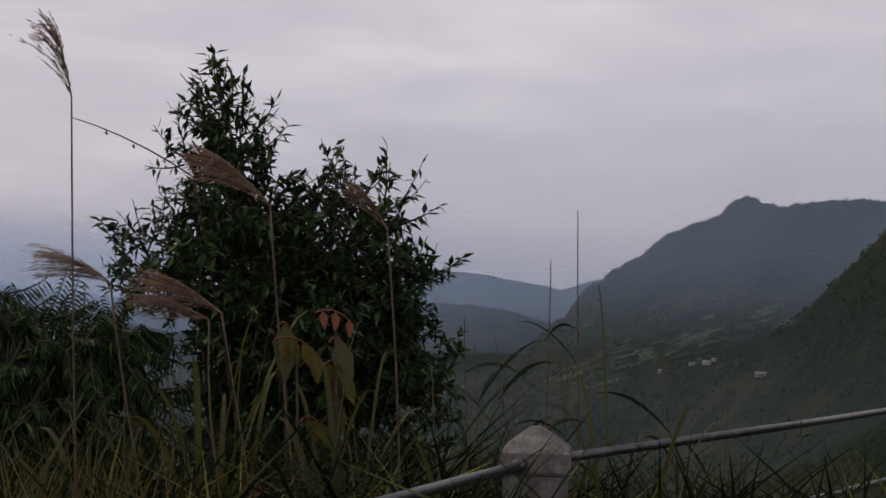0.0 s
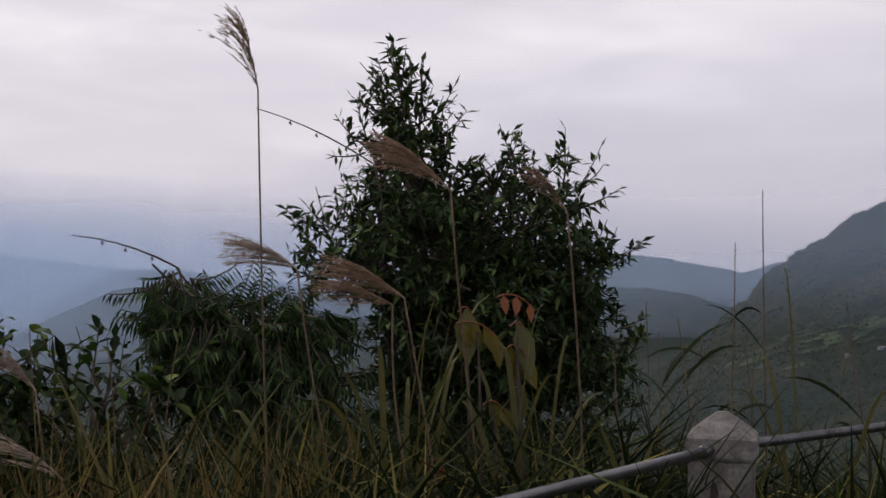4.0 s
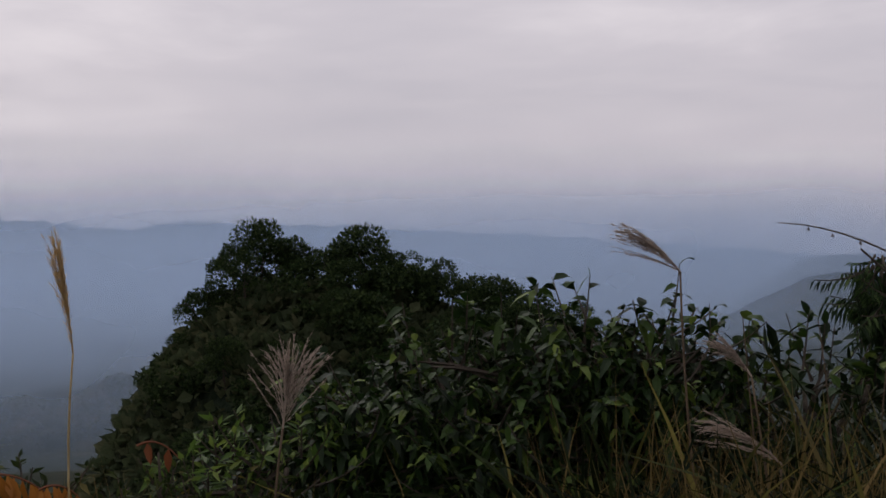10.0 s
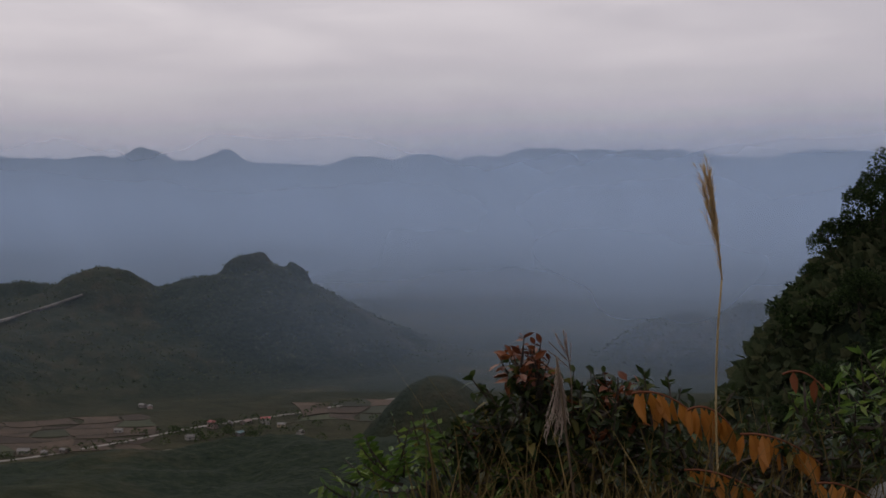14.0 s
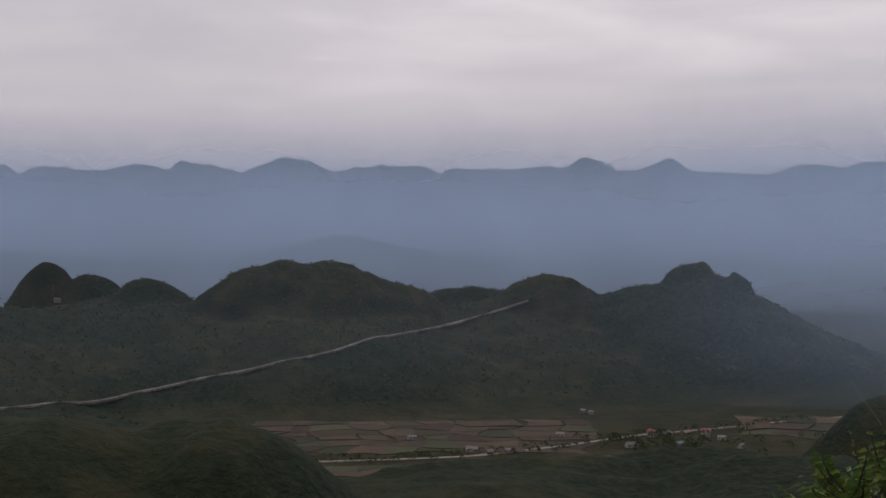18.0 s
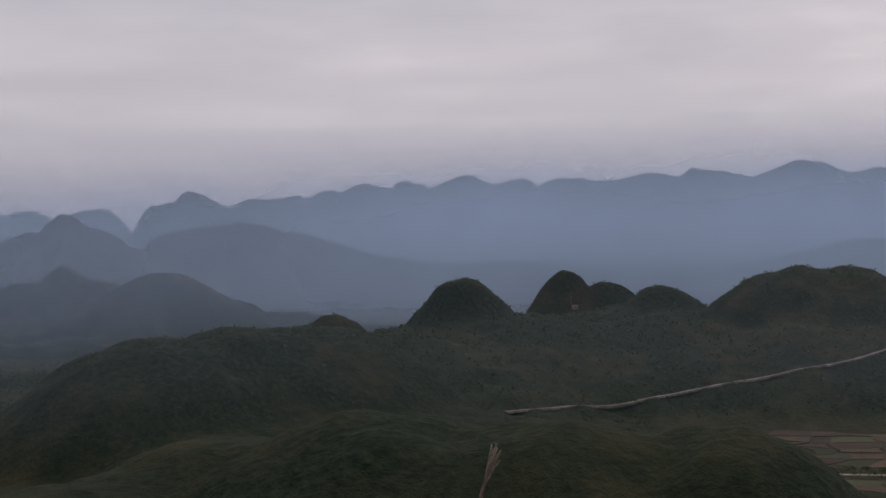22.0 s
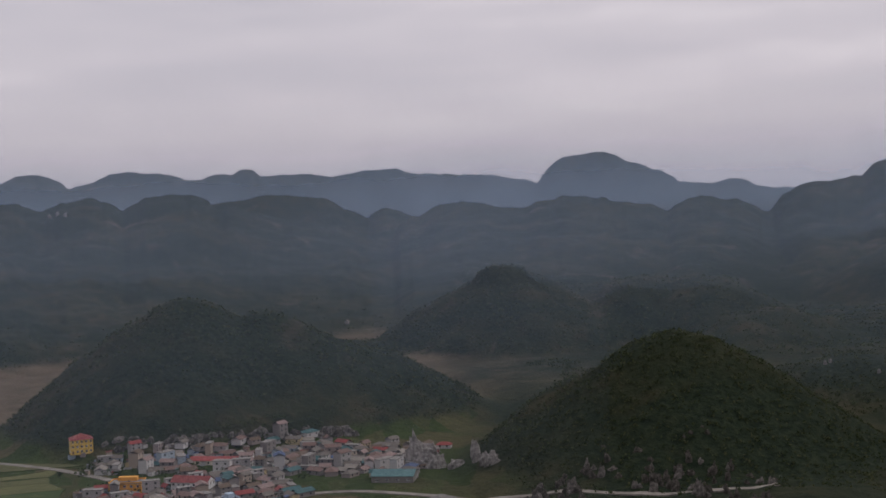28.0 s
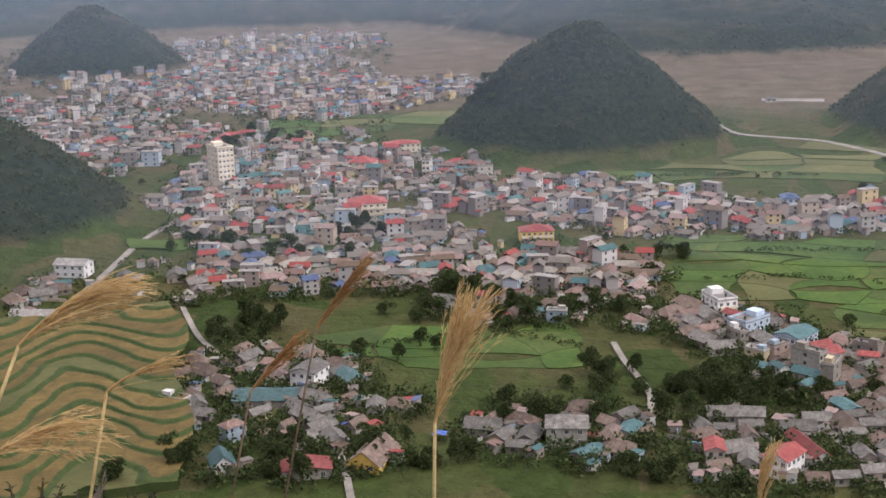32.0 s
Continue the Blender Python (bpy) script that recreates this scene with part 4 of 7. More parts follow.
def reed(label, az_top, el_top, az_neck, el_neck, az_foot, dist, mat, strands=170, fluff=0.10, hang=0.6, plume_len=None, stalk=0.0035, el_mid=None, blades=0):
    """A tall reed: a stalk from the ground to the neck, and a feathery plume of fine hairs from the neck to the tip."""
    base = foot(az_foot, dist)
    neck = at(az_neck, el_neck, dist)
    tip = at(az_top, el_top, dist)
    ob = thing("reed", base, label, "reed", "reeds along the verge")
    g = Geo()
    pts = bend_line(base - base + np.array([0, 0, -0.05]), neck - base, 0.06, 9, np.array([RNG.normal() * 0.3, RNG.normal() * 0.3, 0]))
    tube(g, pts, np.linspace(stalk * 1.5, stalk, 9), 5)
    part("stalk", g, M_STALK_PALE if mat == M_PLUME_GOLD else M_STALK, ob, smooth_faces=True)
    a, b = neck - base, tip - base
    size = np.linalg.norm(b - a)
    along = (b - a) / size
    spine = bend_line(a, a + (b - a) * 0.62, 0.05 * size, 8)
    # fine branches that leave the spine one after another and are swept over by the wind, each fringed with silky hairs
    twigs, hair = Geo(), Geo()
    count, m = max(9, strands // 5), 8
    t0 = np.sort(RNG.uniform(0.0, 0.95, count))
    start = np.stack([np.interp(t0, np.linspace(0, 1, 8), spine[:, i]) for i in range(3)], -1)
    ln = size * RNG.uniform(0.62, 1.0, count) * (1.0 - 0.42 * t0)
    out = along + rand_unit(count) * fluff * 2.6
    out /= np.linalg.norm(out, axis=1)[:, None]
    u = np.linspace(0, 1, m)[None, :, None]
    sweep = WIND * (0.34 if hang > 0.4 else 0.08) + np.array([0, 0, -0.32 * hang])
    rays = start[:, None] + out[:, None] * ln[:, None, None] * u + sweep * (ln * RNG.uniform(0.5, 1.25, count))[:, None, None] * u ** 2
    fine = 0.0022 if dist > 3 else 0.0013
    add_ribbons(twigs, rays, fine)
    tube(twigs, spine, np.linspace(stalk, stalk * 0.35, 8), 5)
    part("plume_core", twigs, mat, ob)
    per = 34
    k = np.repeat(np.arange(count), per)
    w = RNG.uniform(0.03, 0.98, count * per)
    i0 = np.minimum((w * (m - 1)).astype(int), m - 2)
    fr = (w * (m - 1) - i0)[:, None]
    p = rays[k, i0] * (1 - fr) + rays[k, i0 + 1] * fr
    tang = rays[k, i0 + 1] - rays[k, i0]
    tang /= np.linalg.norm(tang, axis=1)[:, None]
    d = tang + rand_unit(len(k)) * 0.3
    hl = size * RNG.uniform(0.05, 0.12, len(k))
    v = np.linspace(0, 1, 3)[None, :, None]
    add_ribbons(hair, p[:, None] + d[:, None] * hl[:, None, None] * v + np.array([0, 0, -0.15]) * hl[:, None, None] * v ** 2, fine)
    part("plume", hair, mat, ob)
    if blades:
        leaf_geo = Geo()
        for _ in range(blades):
            s = pts[RNG.integers(2, 7)]
            d = rand_unit(1)[0] * [1, 1, 0.3] + np.array([0, 0, 0.7])
            L = RNG.uniform(0.4, 0.8)
            add_ribbons(leaf_geo, [bend_line(s, s + d * L * 0.6, 0.12, 7)], 0.014)
        part("blades", leaf_geo, M_GRASS, ob)
    return ob


def grass(name, label, spots, mat, blades, height, lean=0.35, width=0.008):
    """Rank grass in one sheet: arching blades rooted round each spot (bearing, distance, spread)."""
    g = Geo()
    for az, d, spread in spots:
        n = blades
        ra, rr = RNG.normal(size=n) * spread, RNG.normal(size=n) * spread
        c = np.array(polar(az, d))
        x, y = c[0] + ra, c[1] + rr
        z = ground_height(x, y) - 0.03
        root = np.stack([x, y, z], -1)
        h = height * RNG.uniform(0.35, 1.15, n)
        a = RNG.uniform(0, 6.28, n)
        out = np.stack([np.cos(a), np.sin(a), 0 * a], -1) * (lean * h * RNG.uniform(0.3, 1.6, n))[:, None]
        m = 6
        t = np.linspace(0, 1, m)[None, :, None]
        over = RNG.uniform(0.0, 0.55, n)[:, None, None]
        lines = root[:, None] + out[:, None] * t ** 1.7 + np.array([0, 0, 1.0]) * h[:, None, None] * (t - over * t ** 3)
        add_ribbons(g, lines, width * RNG.uniform(0.5, 1.4, n))
    ob = part(name, g, mat)
    return tagged(ob, label, "grass", kind="stuff")


# guard rail: concrete posts with low pyramid caps and two galvanised pipes
def guard_post(x, y, top, turn):
    z = height_at(x, y)
    ob = thing("guard_post", (x, y, z), "weathered concrete guard post with a pyramid cap, flaking dark paint", "post", "guard posts")
    ob.rotation_euler = (0, 0, turn)
    h, w = top - z, 0.100
    bm = bmesh.new()
    bmesh.ops.create_cube(bm, size=1)
    for v in bm.verts:
        v.co = Vector((v.co.x * 2 * w, v.co.y * 2 * w, (v.co.z + 0.5) * (h - 0.14 + 0.15) - 0.15))
    bmesh.ops.bevel(bm, geom=bm.edges[:], offset=0.008, segments=2, affect="EDGES")
    for v in bm.verts:
        q = noise.noise(Vector((v.co.x * 9, v.co.y * 9, v.co.z * 5))) * 0.004
        v.co.x += q
    me = bpy.data.meshes.new("shaft")
    bm.to_mesh(me)
    bm.free()
    me.materials.append(M_CONCRETE)
    part("shaft", me, None, ob)
    g = Geo()
    c = w + 0.006
    rings = [(c, h - 0.145), (c + .004, h - 0.135), (c + .002, h - 0.078), (c - 0.004, h - 0.070), (0.062, h - 0.036), (0.016, h - 0.002)]
    v, f = [], []
    for s, zz in rings:
        v += [(-s, -s, zz), (s, -s, zz), (s, s, zz), (-s, s, zz)]
    for i in range(len(rings) - 1):
        f += [(4 * i + k, 4 * i + (k + 1) % 4, 4 * i + 4 + (k + 1) % 4, 4 * i + 4 + k) for k in range(4)]
    f.append(tuple(4 * (len(rings) - 1) + k for k in range(4)))
    f.append((3, 2, 1, 0))
    g.add(v, f)
    part("cap", g, M_CONCRETE, ob, "rain-streaked concrete cap")
    for k in range(5):
        fl = Geo()
        px, pz = RNG.uniform(-0.05, 0.06), h - 0.27 - 0.07 * k + RNG.normal() * .01
        out = [(px + RNG.uniform(0.006, 0.022) * math.cos(a), -w - 0.004, pz + RNG.uniform(0.015, 0.05) * math.sin(a)) for a in np.linspace(0, 6.28, 9)[:-1]]
        fl.add(out, [tuple(range(8))])
        part("paint_flake", fl, M_FLAKE, ob, "flake of old dark paint")
    return ob


M_FLAKE = surface("old_dark_paint", (0.02, 0.015, 0.015), (0.035, 0.025, 0.025), (0.06, 0.04, 0.04), 30, 0.7, 0.2, 0.002)
POSTS = [(-1.30, 1.30), (0.307, 4.39), (2.75, 7.36)]
for (px, py), turn in zip(POSTS, (-0.9, -0.12, -0.68)):
    guard_post(px, py, 1.19, turn)
for z in (1.075, 0.735):
    for (ax, ay), (bx, by) in zip(POSTS, POSTS[1:]):
        a, b = np.array([ax, ay, z]), np.array([bx, by, z])
        u = (b - a) / np.linalg.norm(b - a)
        rail = thing("guard_rail", tuple((a + b) / 2), "galvanised steel pipe rail between concrete posts", "rail", "guard rails")
        g = Geo()
        m = (a + b) / 2
        tube(g, [a + u * 0.06 - m, (a + b) / 2 - m + [0, 0, -0.006], b - u * 0.06 - m], 0.0165, 14)
        part("pipe", g, M_PIPE, rail, smooth_faces=True)
        for e, s in ((a, 1), (b, -1)):
            g = Geo()
            tube(g, [e + s * u * 0.09 - m, e + s * u * 0.155 - m], 0.021, 14)
            part("socket", g, M_PIPE, rail, "rusty pipe socket at the post", True)

# the tall shrub behind the rail
D1 = 6.4
shrub("tall_shrub_tree", "tall dark green shrub with narrow leaves and loose upright shoots", foot(6.0, D1),
      [lobe(9.2, 4.0, D1, 1.2, 1.9, 80), lobe(8.2, 1.2, D1, 2.7, 2.3, 280, .6), lobe(4.1, 1.8, D1, 1.8, 1.5, 115, .5), lobe(2.0, 0.1, D1, 1.2, 1.4, 75, .4),
       lobe(5.6, -1.8, D1, 4.4, 2.2, 420, .8), lobe(5.4, -5.6, D1, 5.2, 2.6, 380, .8), lobe(1.0, -2.8, D1, 1.4, 1.2, 60, .4), lobe(12.0, 0.7, D1, 1.2, 0.9, 40)],
      M_LEAF, (0.066, 0.023), per=17, shoot_len=0.17, stems=5, rise=0.15, spread=1.6)
shrub("shoot_tree", "loose upright leafy shoots rising from a tall dark shrub", foot(8.8, D1 + .05),
      [lobe(9.5, 7.0, D1, 0.45, 1.7, 30, .12), lobe(8.8, 6.0, D1, 0.9, 1.6, 34, .15), lobe(10.6, 5.2, D1, 0.8, 1.1, 16, .12), lobe(7.3, 4.6, D1, 0.6, 1.0, 12, .1),
       lobe(5.4, 4.0, D1, 0.5, 0.8, 14, .1), lobe(3.9, 4.1, D1, 0.6, 0.7, 14, .1), lobe(2.4, 3.6, D1, 0.6, 0.8, 16, .1), lobe(1.0, 0.9, D1, 0.5, 0.7, 10, .12), lobe(12.2, 2.2, D1, 0.8, 0.8, 14, .1)],
      M_LEAF, (0.072, 0.024), per=12, shoot_len=0.22, stems=6, rise=0.65, spread=1.4)
# the drooping one beside it
D2 = 5.6
shrub("drooping_shrub", "shrub with drooping rows of slender leaves leaning out over the slope", foot(15.5, D2),
      [lobe(18.6, -0.2, D2, 0.7, 0.5, 26, .2), lobe(17.9, -1.6, D2, 0.9, 0.7, 46, .25), lobe(16.6, -1.9, D2, 1.2, 0.8, 80, .35), lobe(15.0, -2.7, D2, 1.6, 0.9, 100, .4), lobe(18.0, -3.6, D2, 0.8, 1.0, 34, .25), lobe(14.4, -5.0, D2, 2.6, 2.2, 150, .5), lobe(13.2, -2.0, D2, 1.0, 0.8, 40, .3)],
      M_LEAF, (0.062, 0.015), per=20, shoot_len=0.21, stems=4, rise=-0.55, droop=0.85, feather=True)
# broad-leaved bushes along the edge
D3 = 4.9
shrub("broadleaf_bush", "broad-leaved dark green bush with pale tips above the slope", foot(34, D3),
      [lobe(31.5, -5.2, D3, 2.6, 1.4, 100, .4), lobe(27.8, -5.2, D3, 2.0, 1.1, 74, .35), lobe(36.0, -5.9, D3, 3.4, 1.4, 100, .5), lobe(40.0, -6.3, D3, 3.0, 1.2, 76, .5),
       lobe(33.0, -8.2, D3, 5.5, 2.4, 320, .6), lobe(40.5, -9.0, D3, 4.0, 1.8, 150, .6), lobe(27.0, -7.6, D3, 3.0, 2.2, 80, .5)],
      M_LEAF_BROAD, (0.068, 0.029), per=16, shoot_len=0.18, stems=6, rise=0.15, droop=0.45, full=True, spread=1.3)
shrub("broadleaf_bush", "open broad-leaved bush with bare branching stems", foot(22.5, 5.2),
      [lobe(21.6, -5.4, 5.2, 1.6, 1.0, 22, .25), lobe(24.4, -5.8, 5.2, 1.3, 0.9, 14, .25), lobe(22.6, -7.8, 5.2, 2.0, 1.4, 16, .3), lobe(19.3, -5.2, 5.2, 1.0, 0.9, 12, .2)],
      M_LEAF_BROAD, (0.085, 0.036), per=9, shoot_len=0.24, stems=7, rise=0.6, droop=0.25, full=True)
shrub("broadleaf_bush", "leggy shoots with hanging broad leaves above a bush", foot(30.5, 4.85),
      [lobe(30.2, -3.2, 4.85, 0.9, 0.5, 7, .15), lobe(28.1, -3.2, 4.85, 0.6, 0.5, 6, .12), lobe(26.0, -3.9, 4.85, 0.7, 0.4, 6, .12), lobe(33.5, -3.6, 4.85, 1.6, 0.5, 8, .2), lobe(37.2, -4.2, 4.85, 1.4, 0.4, 7, .2)],
      M_LEAF_BROAD, (0.10, 0.036), per=8, shoot_len=0.22, stems=5, rise=0.9, droop=0.5, full=True)
# undergrowth round the orange shrubs
D4 = 4.3
shrub("undergrowth_bush", "low tangle of green undergrowth at the cliff edge", foot(54, D4),
      [lobe(54.6, -10.6, D4, 3.4, 1.6, 56, .4), lobe(49.0, -11.4, D4, 3.2, 1.3, 46, .4), lobe(45.5, -11.0, D4, 2.2, 1.2, 30, .35), lobe(57.5, -10.6, D4, 2.2, 1.4, 32, .35), lobe(52, -12.5, D4, 6, 1.8, 70, .5)],
      M_LEAF_MID, (0.055, 0.018), per=14, shoot_len=0.15, stems=6, rise=0.3, droop=0.25)
shrub("rust_leaved_shrub", "upright shrub with green lower leaves and rust-red young tops", foot(59.6, D4),
      [lobe(59.6, -9.3, D4, 1.1, 1.2, 60, .2), lobe(60.0, -10.8, D4, 1.6, 1.4, 70, .3), lobe(57.4, -9.6, D4, 0.8, 0.7, 20, .15), lobe(55.8, -9.9, D4, 1.3, 0.9, 36, .2)],
      M_LEAF_MID, (0.058, 0.024), per=12, shoot_len=0.12, stems=4, rise=0.5, droop=0.35, full=True)
shrub("rust_leaved_shrub", "tuft of rust-red and orange young leaves on a shrub top", foot(59.9, D4 + .02),
      [lobe(60.2, -7.5, D4, 0.4, 0.35, 9, .1), lobe(59.3, -7.7, D4, 0.4, 0.35, 8, .1), lobe(56.0, -9.0, D4, 0.8, 0.35, 11, .12), lobe(61.2, -10.6, D4, .5, .4, 5, .1)],
      M_LEAF_RUST, (0.055, 0.022), per=9, shoot_len=0.1, stems=3, rise=0.9, droop=0.2, full=True)
shrub("ferny_bush", "yellow-green bush with fine feathered leaves", foot(65.2, 4.2),
      [lobe(64.2, -11.9, 4.2, 1.3, 0.7, 34, .3), lobe(63.0, -12.4, 4.2, 1.8, 1.0, 44, .35)],
      M_LEAF_FERN, (0.055, 0.024), per=14, shoot_len=0.2, stems=5, rise=0.35, droop=0.3, feather=True)
shrub("ferny_bush", "pale green bush with small leaves beside a rock", foot(45.6, 4.5),
      [lobe(46.2, -9.4, 4.5, 1.6, 0.9, 22, .25), lobe(43.2, -8.6, 4.5, 1.5, 1.2, 22, .25)],
      M_LEAF_FERN, (0.06, 0.02), per=12, shoot_len=0.2, stems=4, rise=0.8, droop=0.25)


def hanging_fan(az, el, dist, count, size, span, label, mat):
    """A pinnate autumn leaf: leaflets hanging in two rows from one arching rib."""
    c = at(az, el, dist)
    base = foot(az - 0.4, dist)
    ob = thing("autumn_shrub", base, label, "shrub", "autumn shrubs")
    o = c - base
    g = Geo()
    tube(g, bend_line(np.array([0, 0, -0.05]), o, 0.05, 7), np.linspace(0.008, 0.004, 7), 5)
    part("stem", g, M_BARK, ob)
    way = np.array([math.cos(radians(az)), math.sin(radians(az)), -0.35])
    rib = bend_line(o - way * span * 0.5, o + way * span * 0.5, 0.03, 8)
    g = Geo()
    tube(g, rib, np.linspace(0.004, 0.002, 8), 4)
    part("rib", g, M_LEAF_RUST, ob)
    for i in range(count):
        t = (i + 0.5) / count
        p = np.array([np.interp(t, np.linspace(0, 1, 8), rib[:, k]) for k in range(3)])
        g = Geo()
        d = np.array([RNG.normal() * 0.25, RNG.normal() * 0.35 - 0.1, -1.0]) + way * 0.25
        s = size * RNG.uniform(0.8, 1.15) * (1.1 - 0.5 * abs(t - 0.5))
        add_leaves(g, p[None], d[None], (rand_unit(1) * 0.4 + np.array([[0.3, -1.0, 0.2]])), s, s * 0.42, 0.0, True)
        part("leaflet", g, mat, ob)
    return ob


hanging_fan(54.2, -8.7, 4.15, 9, 0.115, 0.20, "bright orange autumn leaf with hanging leaflets on a thin stem", M_LEAF_ORANGE)
hanging_fan(52.4, -9.2, 4.1, 8, 0.13, 0.13, "orange autumn leaf with long drooping leaflets", M_LEAF_ORANGE)
hanging_fan(49.5, -10.4, 4.1, 13, 0.10, 0.24, "spread orange autumn leaf over green undergrowth", M_LEAF_ORANGE)
hanging_fan(51.6, -12.0, 4.0, 8, 0.085, 0.26, "low orange autumn leaf among grass", M_LEAF_ORANGE)
hanging_fan(46.8, -12.2, 4.0, 6, 0.08, 0.2, "low orange autumn leaf beside a rock", M_LEAF_ORANGE)
hanging_fan(48.6, -7.6, 4.3, 2, 0.075, 0.13, "two single orange-brown leaves on a bare twig", M_LEAF_RUST)
# large yellowing leaves in front of the tall shrub
hanging_fan(4.4, -2.2, 4.9, 1, 0.22, 0.06, "large yellow-green leaves hanging before a dark shrub", M_LEAF_YELLOW)
hanging_fan(6.6, -1.6, 4.9, 1, 0.19, 0.06, "long pale green leaves on a leaning stem", M_LEAF_YELLOW)
hanging_fan(4.3, -4.9, 4.9, 1, 0.14, 0.05, "single yellow-green leaf hanging low", M_LEAF_YELLOW)
hanging_fan(4.5, -1.1, 4.85, 3, 0.08, 0.14, "reddish-orange withered leaves on a stem", M_LEAF_RUST)
hanging_fan(7.9, -8.1, 4.6, 2, 0.06, 0.08, "small red leaves low in the grass", M_LEAF_RUST)

hanging_fan(6.1, -2.3, 4.85, 4, 0.13, 0.16, "olive-yellow narrow leaves hanging before a dark shrub", M_LEAF_OLIVE)
hanging_fan(4.5, -3.2, 4.85, 3, 0.15, 0.07, "olive-yellow leaves hanging in a bunch", M_LEAF_OLIVE)
hanging_fan(5.4, -5.6, 4.8, 2, 0.12, 0.08, "olive-yellow leaves low on a stem", M_LEAF_OLIVE)


def blade_clump(az, dist, tips, label):
    """A clump of reed grass: long blades that rise from one root and arch over to their tips (bearing, elevation)."""
    base = foot(az, dist)
    ob = thing("reed_grass", base, label, "grass", "reed grass clumps")
    for a, e in tips:
        tip = at(a, e, dist + RNG.normal() * 0.12) - base
        root = np.array([RNG.normal() * 0.05, RNG.normal() * 0.05, -0.03])
        u = np.linspace(0, 1, 9)[:, None]
        top = root + (tip - root) * np.array([0.62, 0.62, 1.0]) + [0, 0, RNG.uniform(0.06, 0.2)]
        g = Geo()
        add_ribbons(g, (root * (1 - u) ** 2 + 2 * top * u * (1 - u) + tip * u * u)[None], RNG.uniform(0.012, 0.024))
        part("blade", g, M_BLADE, ob)
    return ob


blade_clump(9.3, 4.75, ((6.0, 0.3), (5.2, -0.8), (7.4, -0.4), (8.2, -2.2), (11.2, -2.6), (12.2, -4.0), (10.3, -3.2), (6.8, -3.6), (5.6, -2.6), (13.0, -5.4), (9.0, -4.4)), "long olive and straw blades arching before a dark shrub")
blade_clump(4.2, 4.8, ((1.4, -3.6), (0.6, -5.0), (2.2, -2.6), (6.4, -4.0), (7.0, -5.4), (3.2, -1.4), (2.6, -4.4), (5.2, -3.2), (0.2, -6.2)), "long green blades leaning out from a dark shrub")
blade_clump(-7.4, 4.9, ((-6.4, 0.4), (-8.6, -2.2), (-9.8, -1.0), (-5.4, -3.4), (-10.8, -4.6), (-4.4, -4.8), (-12.0, -5.4)), "tall thin dark blades behind a guard rail")
blade_clump(14.0, 4.5, ((13.0, -4.6), (15.4, -5.2), (16.6, -6.0), (12.2, -5.8), (14.2, -5.0), (17.6, -7.2)), "yellow-green blades standing on the verge")


def boulder(az, el, dist, size, label):
    c = at(az, el, dist)
    bm = bmesh.new()
    bmesh.ops.create_icosphere(bm, subdivisions=4, radius=1.0)
    for v in bm.verts:
        n = v.co.normalized()
        k = 1 + 0.30 * noise.noise(n * 1.6) + 0.14 * noise.noise(n * 4.0) + 0.05 * noise.noise(n * 11)
        v.co = Vector((n.x * size[0], n.y * size[1], n.z * size[2])) * k
    me = bpy.data.meshes.new("boulder")
    bm.to_mesh(me)
    bm.free()
    me.polygons.foreach_set("use_smooth", np.ones(len(me.polygons), bool))
    me.materials.append(M_ROCK_NEAR)
    ob = tagged(new("boulder", me), label, "rock")
    ob.location = c
    return ob


boulder(43.6, -13.0, 4.2, (0.15, 0.2, 0.17), "pale lichened limestone boulder in the undergrowth")

# reeds: label, tip bearing and elevation, neck bearing and elevation, foot bearing, distance
reed("tall reed with a pale grey one-sided feather plume", 16.2, 11.2, 15.4, 7.9, 14.4, 4.2, M_PLUME, 130, 0.06, 0.7, stalk=0.0028)
reed("reed with a brown plume drooping to one side", 10.1, 6.0, 7.3, 3.7, 5.0, 4.6, M_PLUME, 260, 0.10, 0.7)
reed("reed with a narrow pale brown plume", 3.7, 4.7, 2.4, 2.8, 1.6, 4.7, M_PLUME, 170, 0.09, 0.5)
reed("reed with a wind-swept brown plume", 16.2, 1.6, 13.7, 0.3, 10.4, 4.4, M_PLUME_PALE, 240, 0.11, 0.6)
reed("reed with a dense brown plume", 12.0, 0.6, 9.2, -0.9, 6.6, 4.4, M_PLUME, 240, 0.11, 0.5)
reed("reed with a dense brown plume hanging low", 12.2, -0.3, 9.7, -1.2, 7.0, 4.5, M_PLUME, 200, 0.10, 0.5)
reed("reed with a pale drooping plume over a bush", 28.9, 1.5, 26.9, -0.4, 25.6, 4.3, M_PLUME_PALE, 200, 0.10, 0.5)
reed("reed with a small golden plume", 25.4, -3.2, 24.1, -4.8, 22.6, 4.2, M_PLUME_PALE, 150, 0.09, 0.5)
reed("reed with a withered plume bent low", 25.5, -6.6, 23.0, -8.4, 22.0, 4.0, M_PLUME_PALE, 120, 0.10, 0.5)
reed("reed with a spread fluffy pale plume", 43.0, -3.2, 43.5, -6.8, 43.6, 4.0, M_PLUME_PALE, 240, 0.26, 0.15)
reed("slender reed with a golden one-sided plume", 52.5, 1.5, 51.9, -3.4, 51.3, 4.1, M_PLUME_GOLD, 120, 0.03, 0.35, stalk=0.003)
reed("withered reed with a pale hanging head", 58.3, -9.6, 58.7, -6.7, 57.3, 3.9, M_PLUME_PALE, 150, 0.09, 0.9)
reed("dark thin reed with a wispy head", 58.5, -5.6, 58.1, -7.3, 57.8, 4.2, M_PLUME, 13, 0.22, 0.2, stalk=0.0018)
reed("reed tip with a pale narrow plume below the edge", 102.0, -9.7, 102.7, -11.6, 103.2, 2.6, M_PLUME_PALE, 90, 0.07, 0.25)
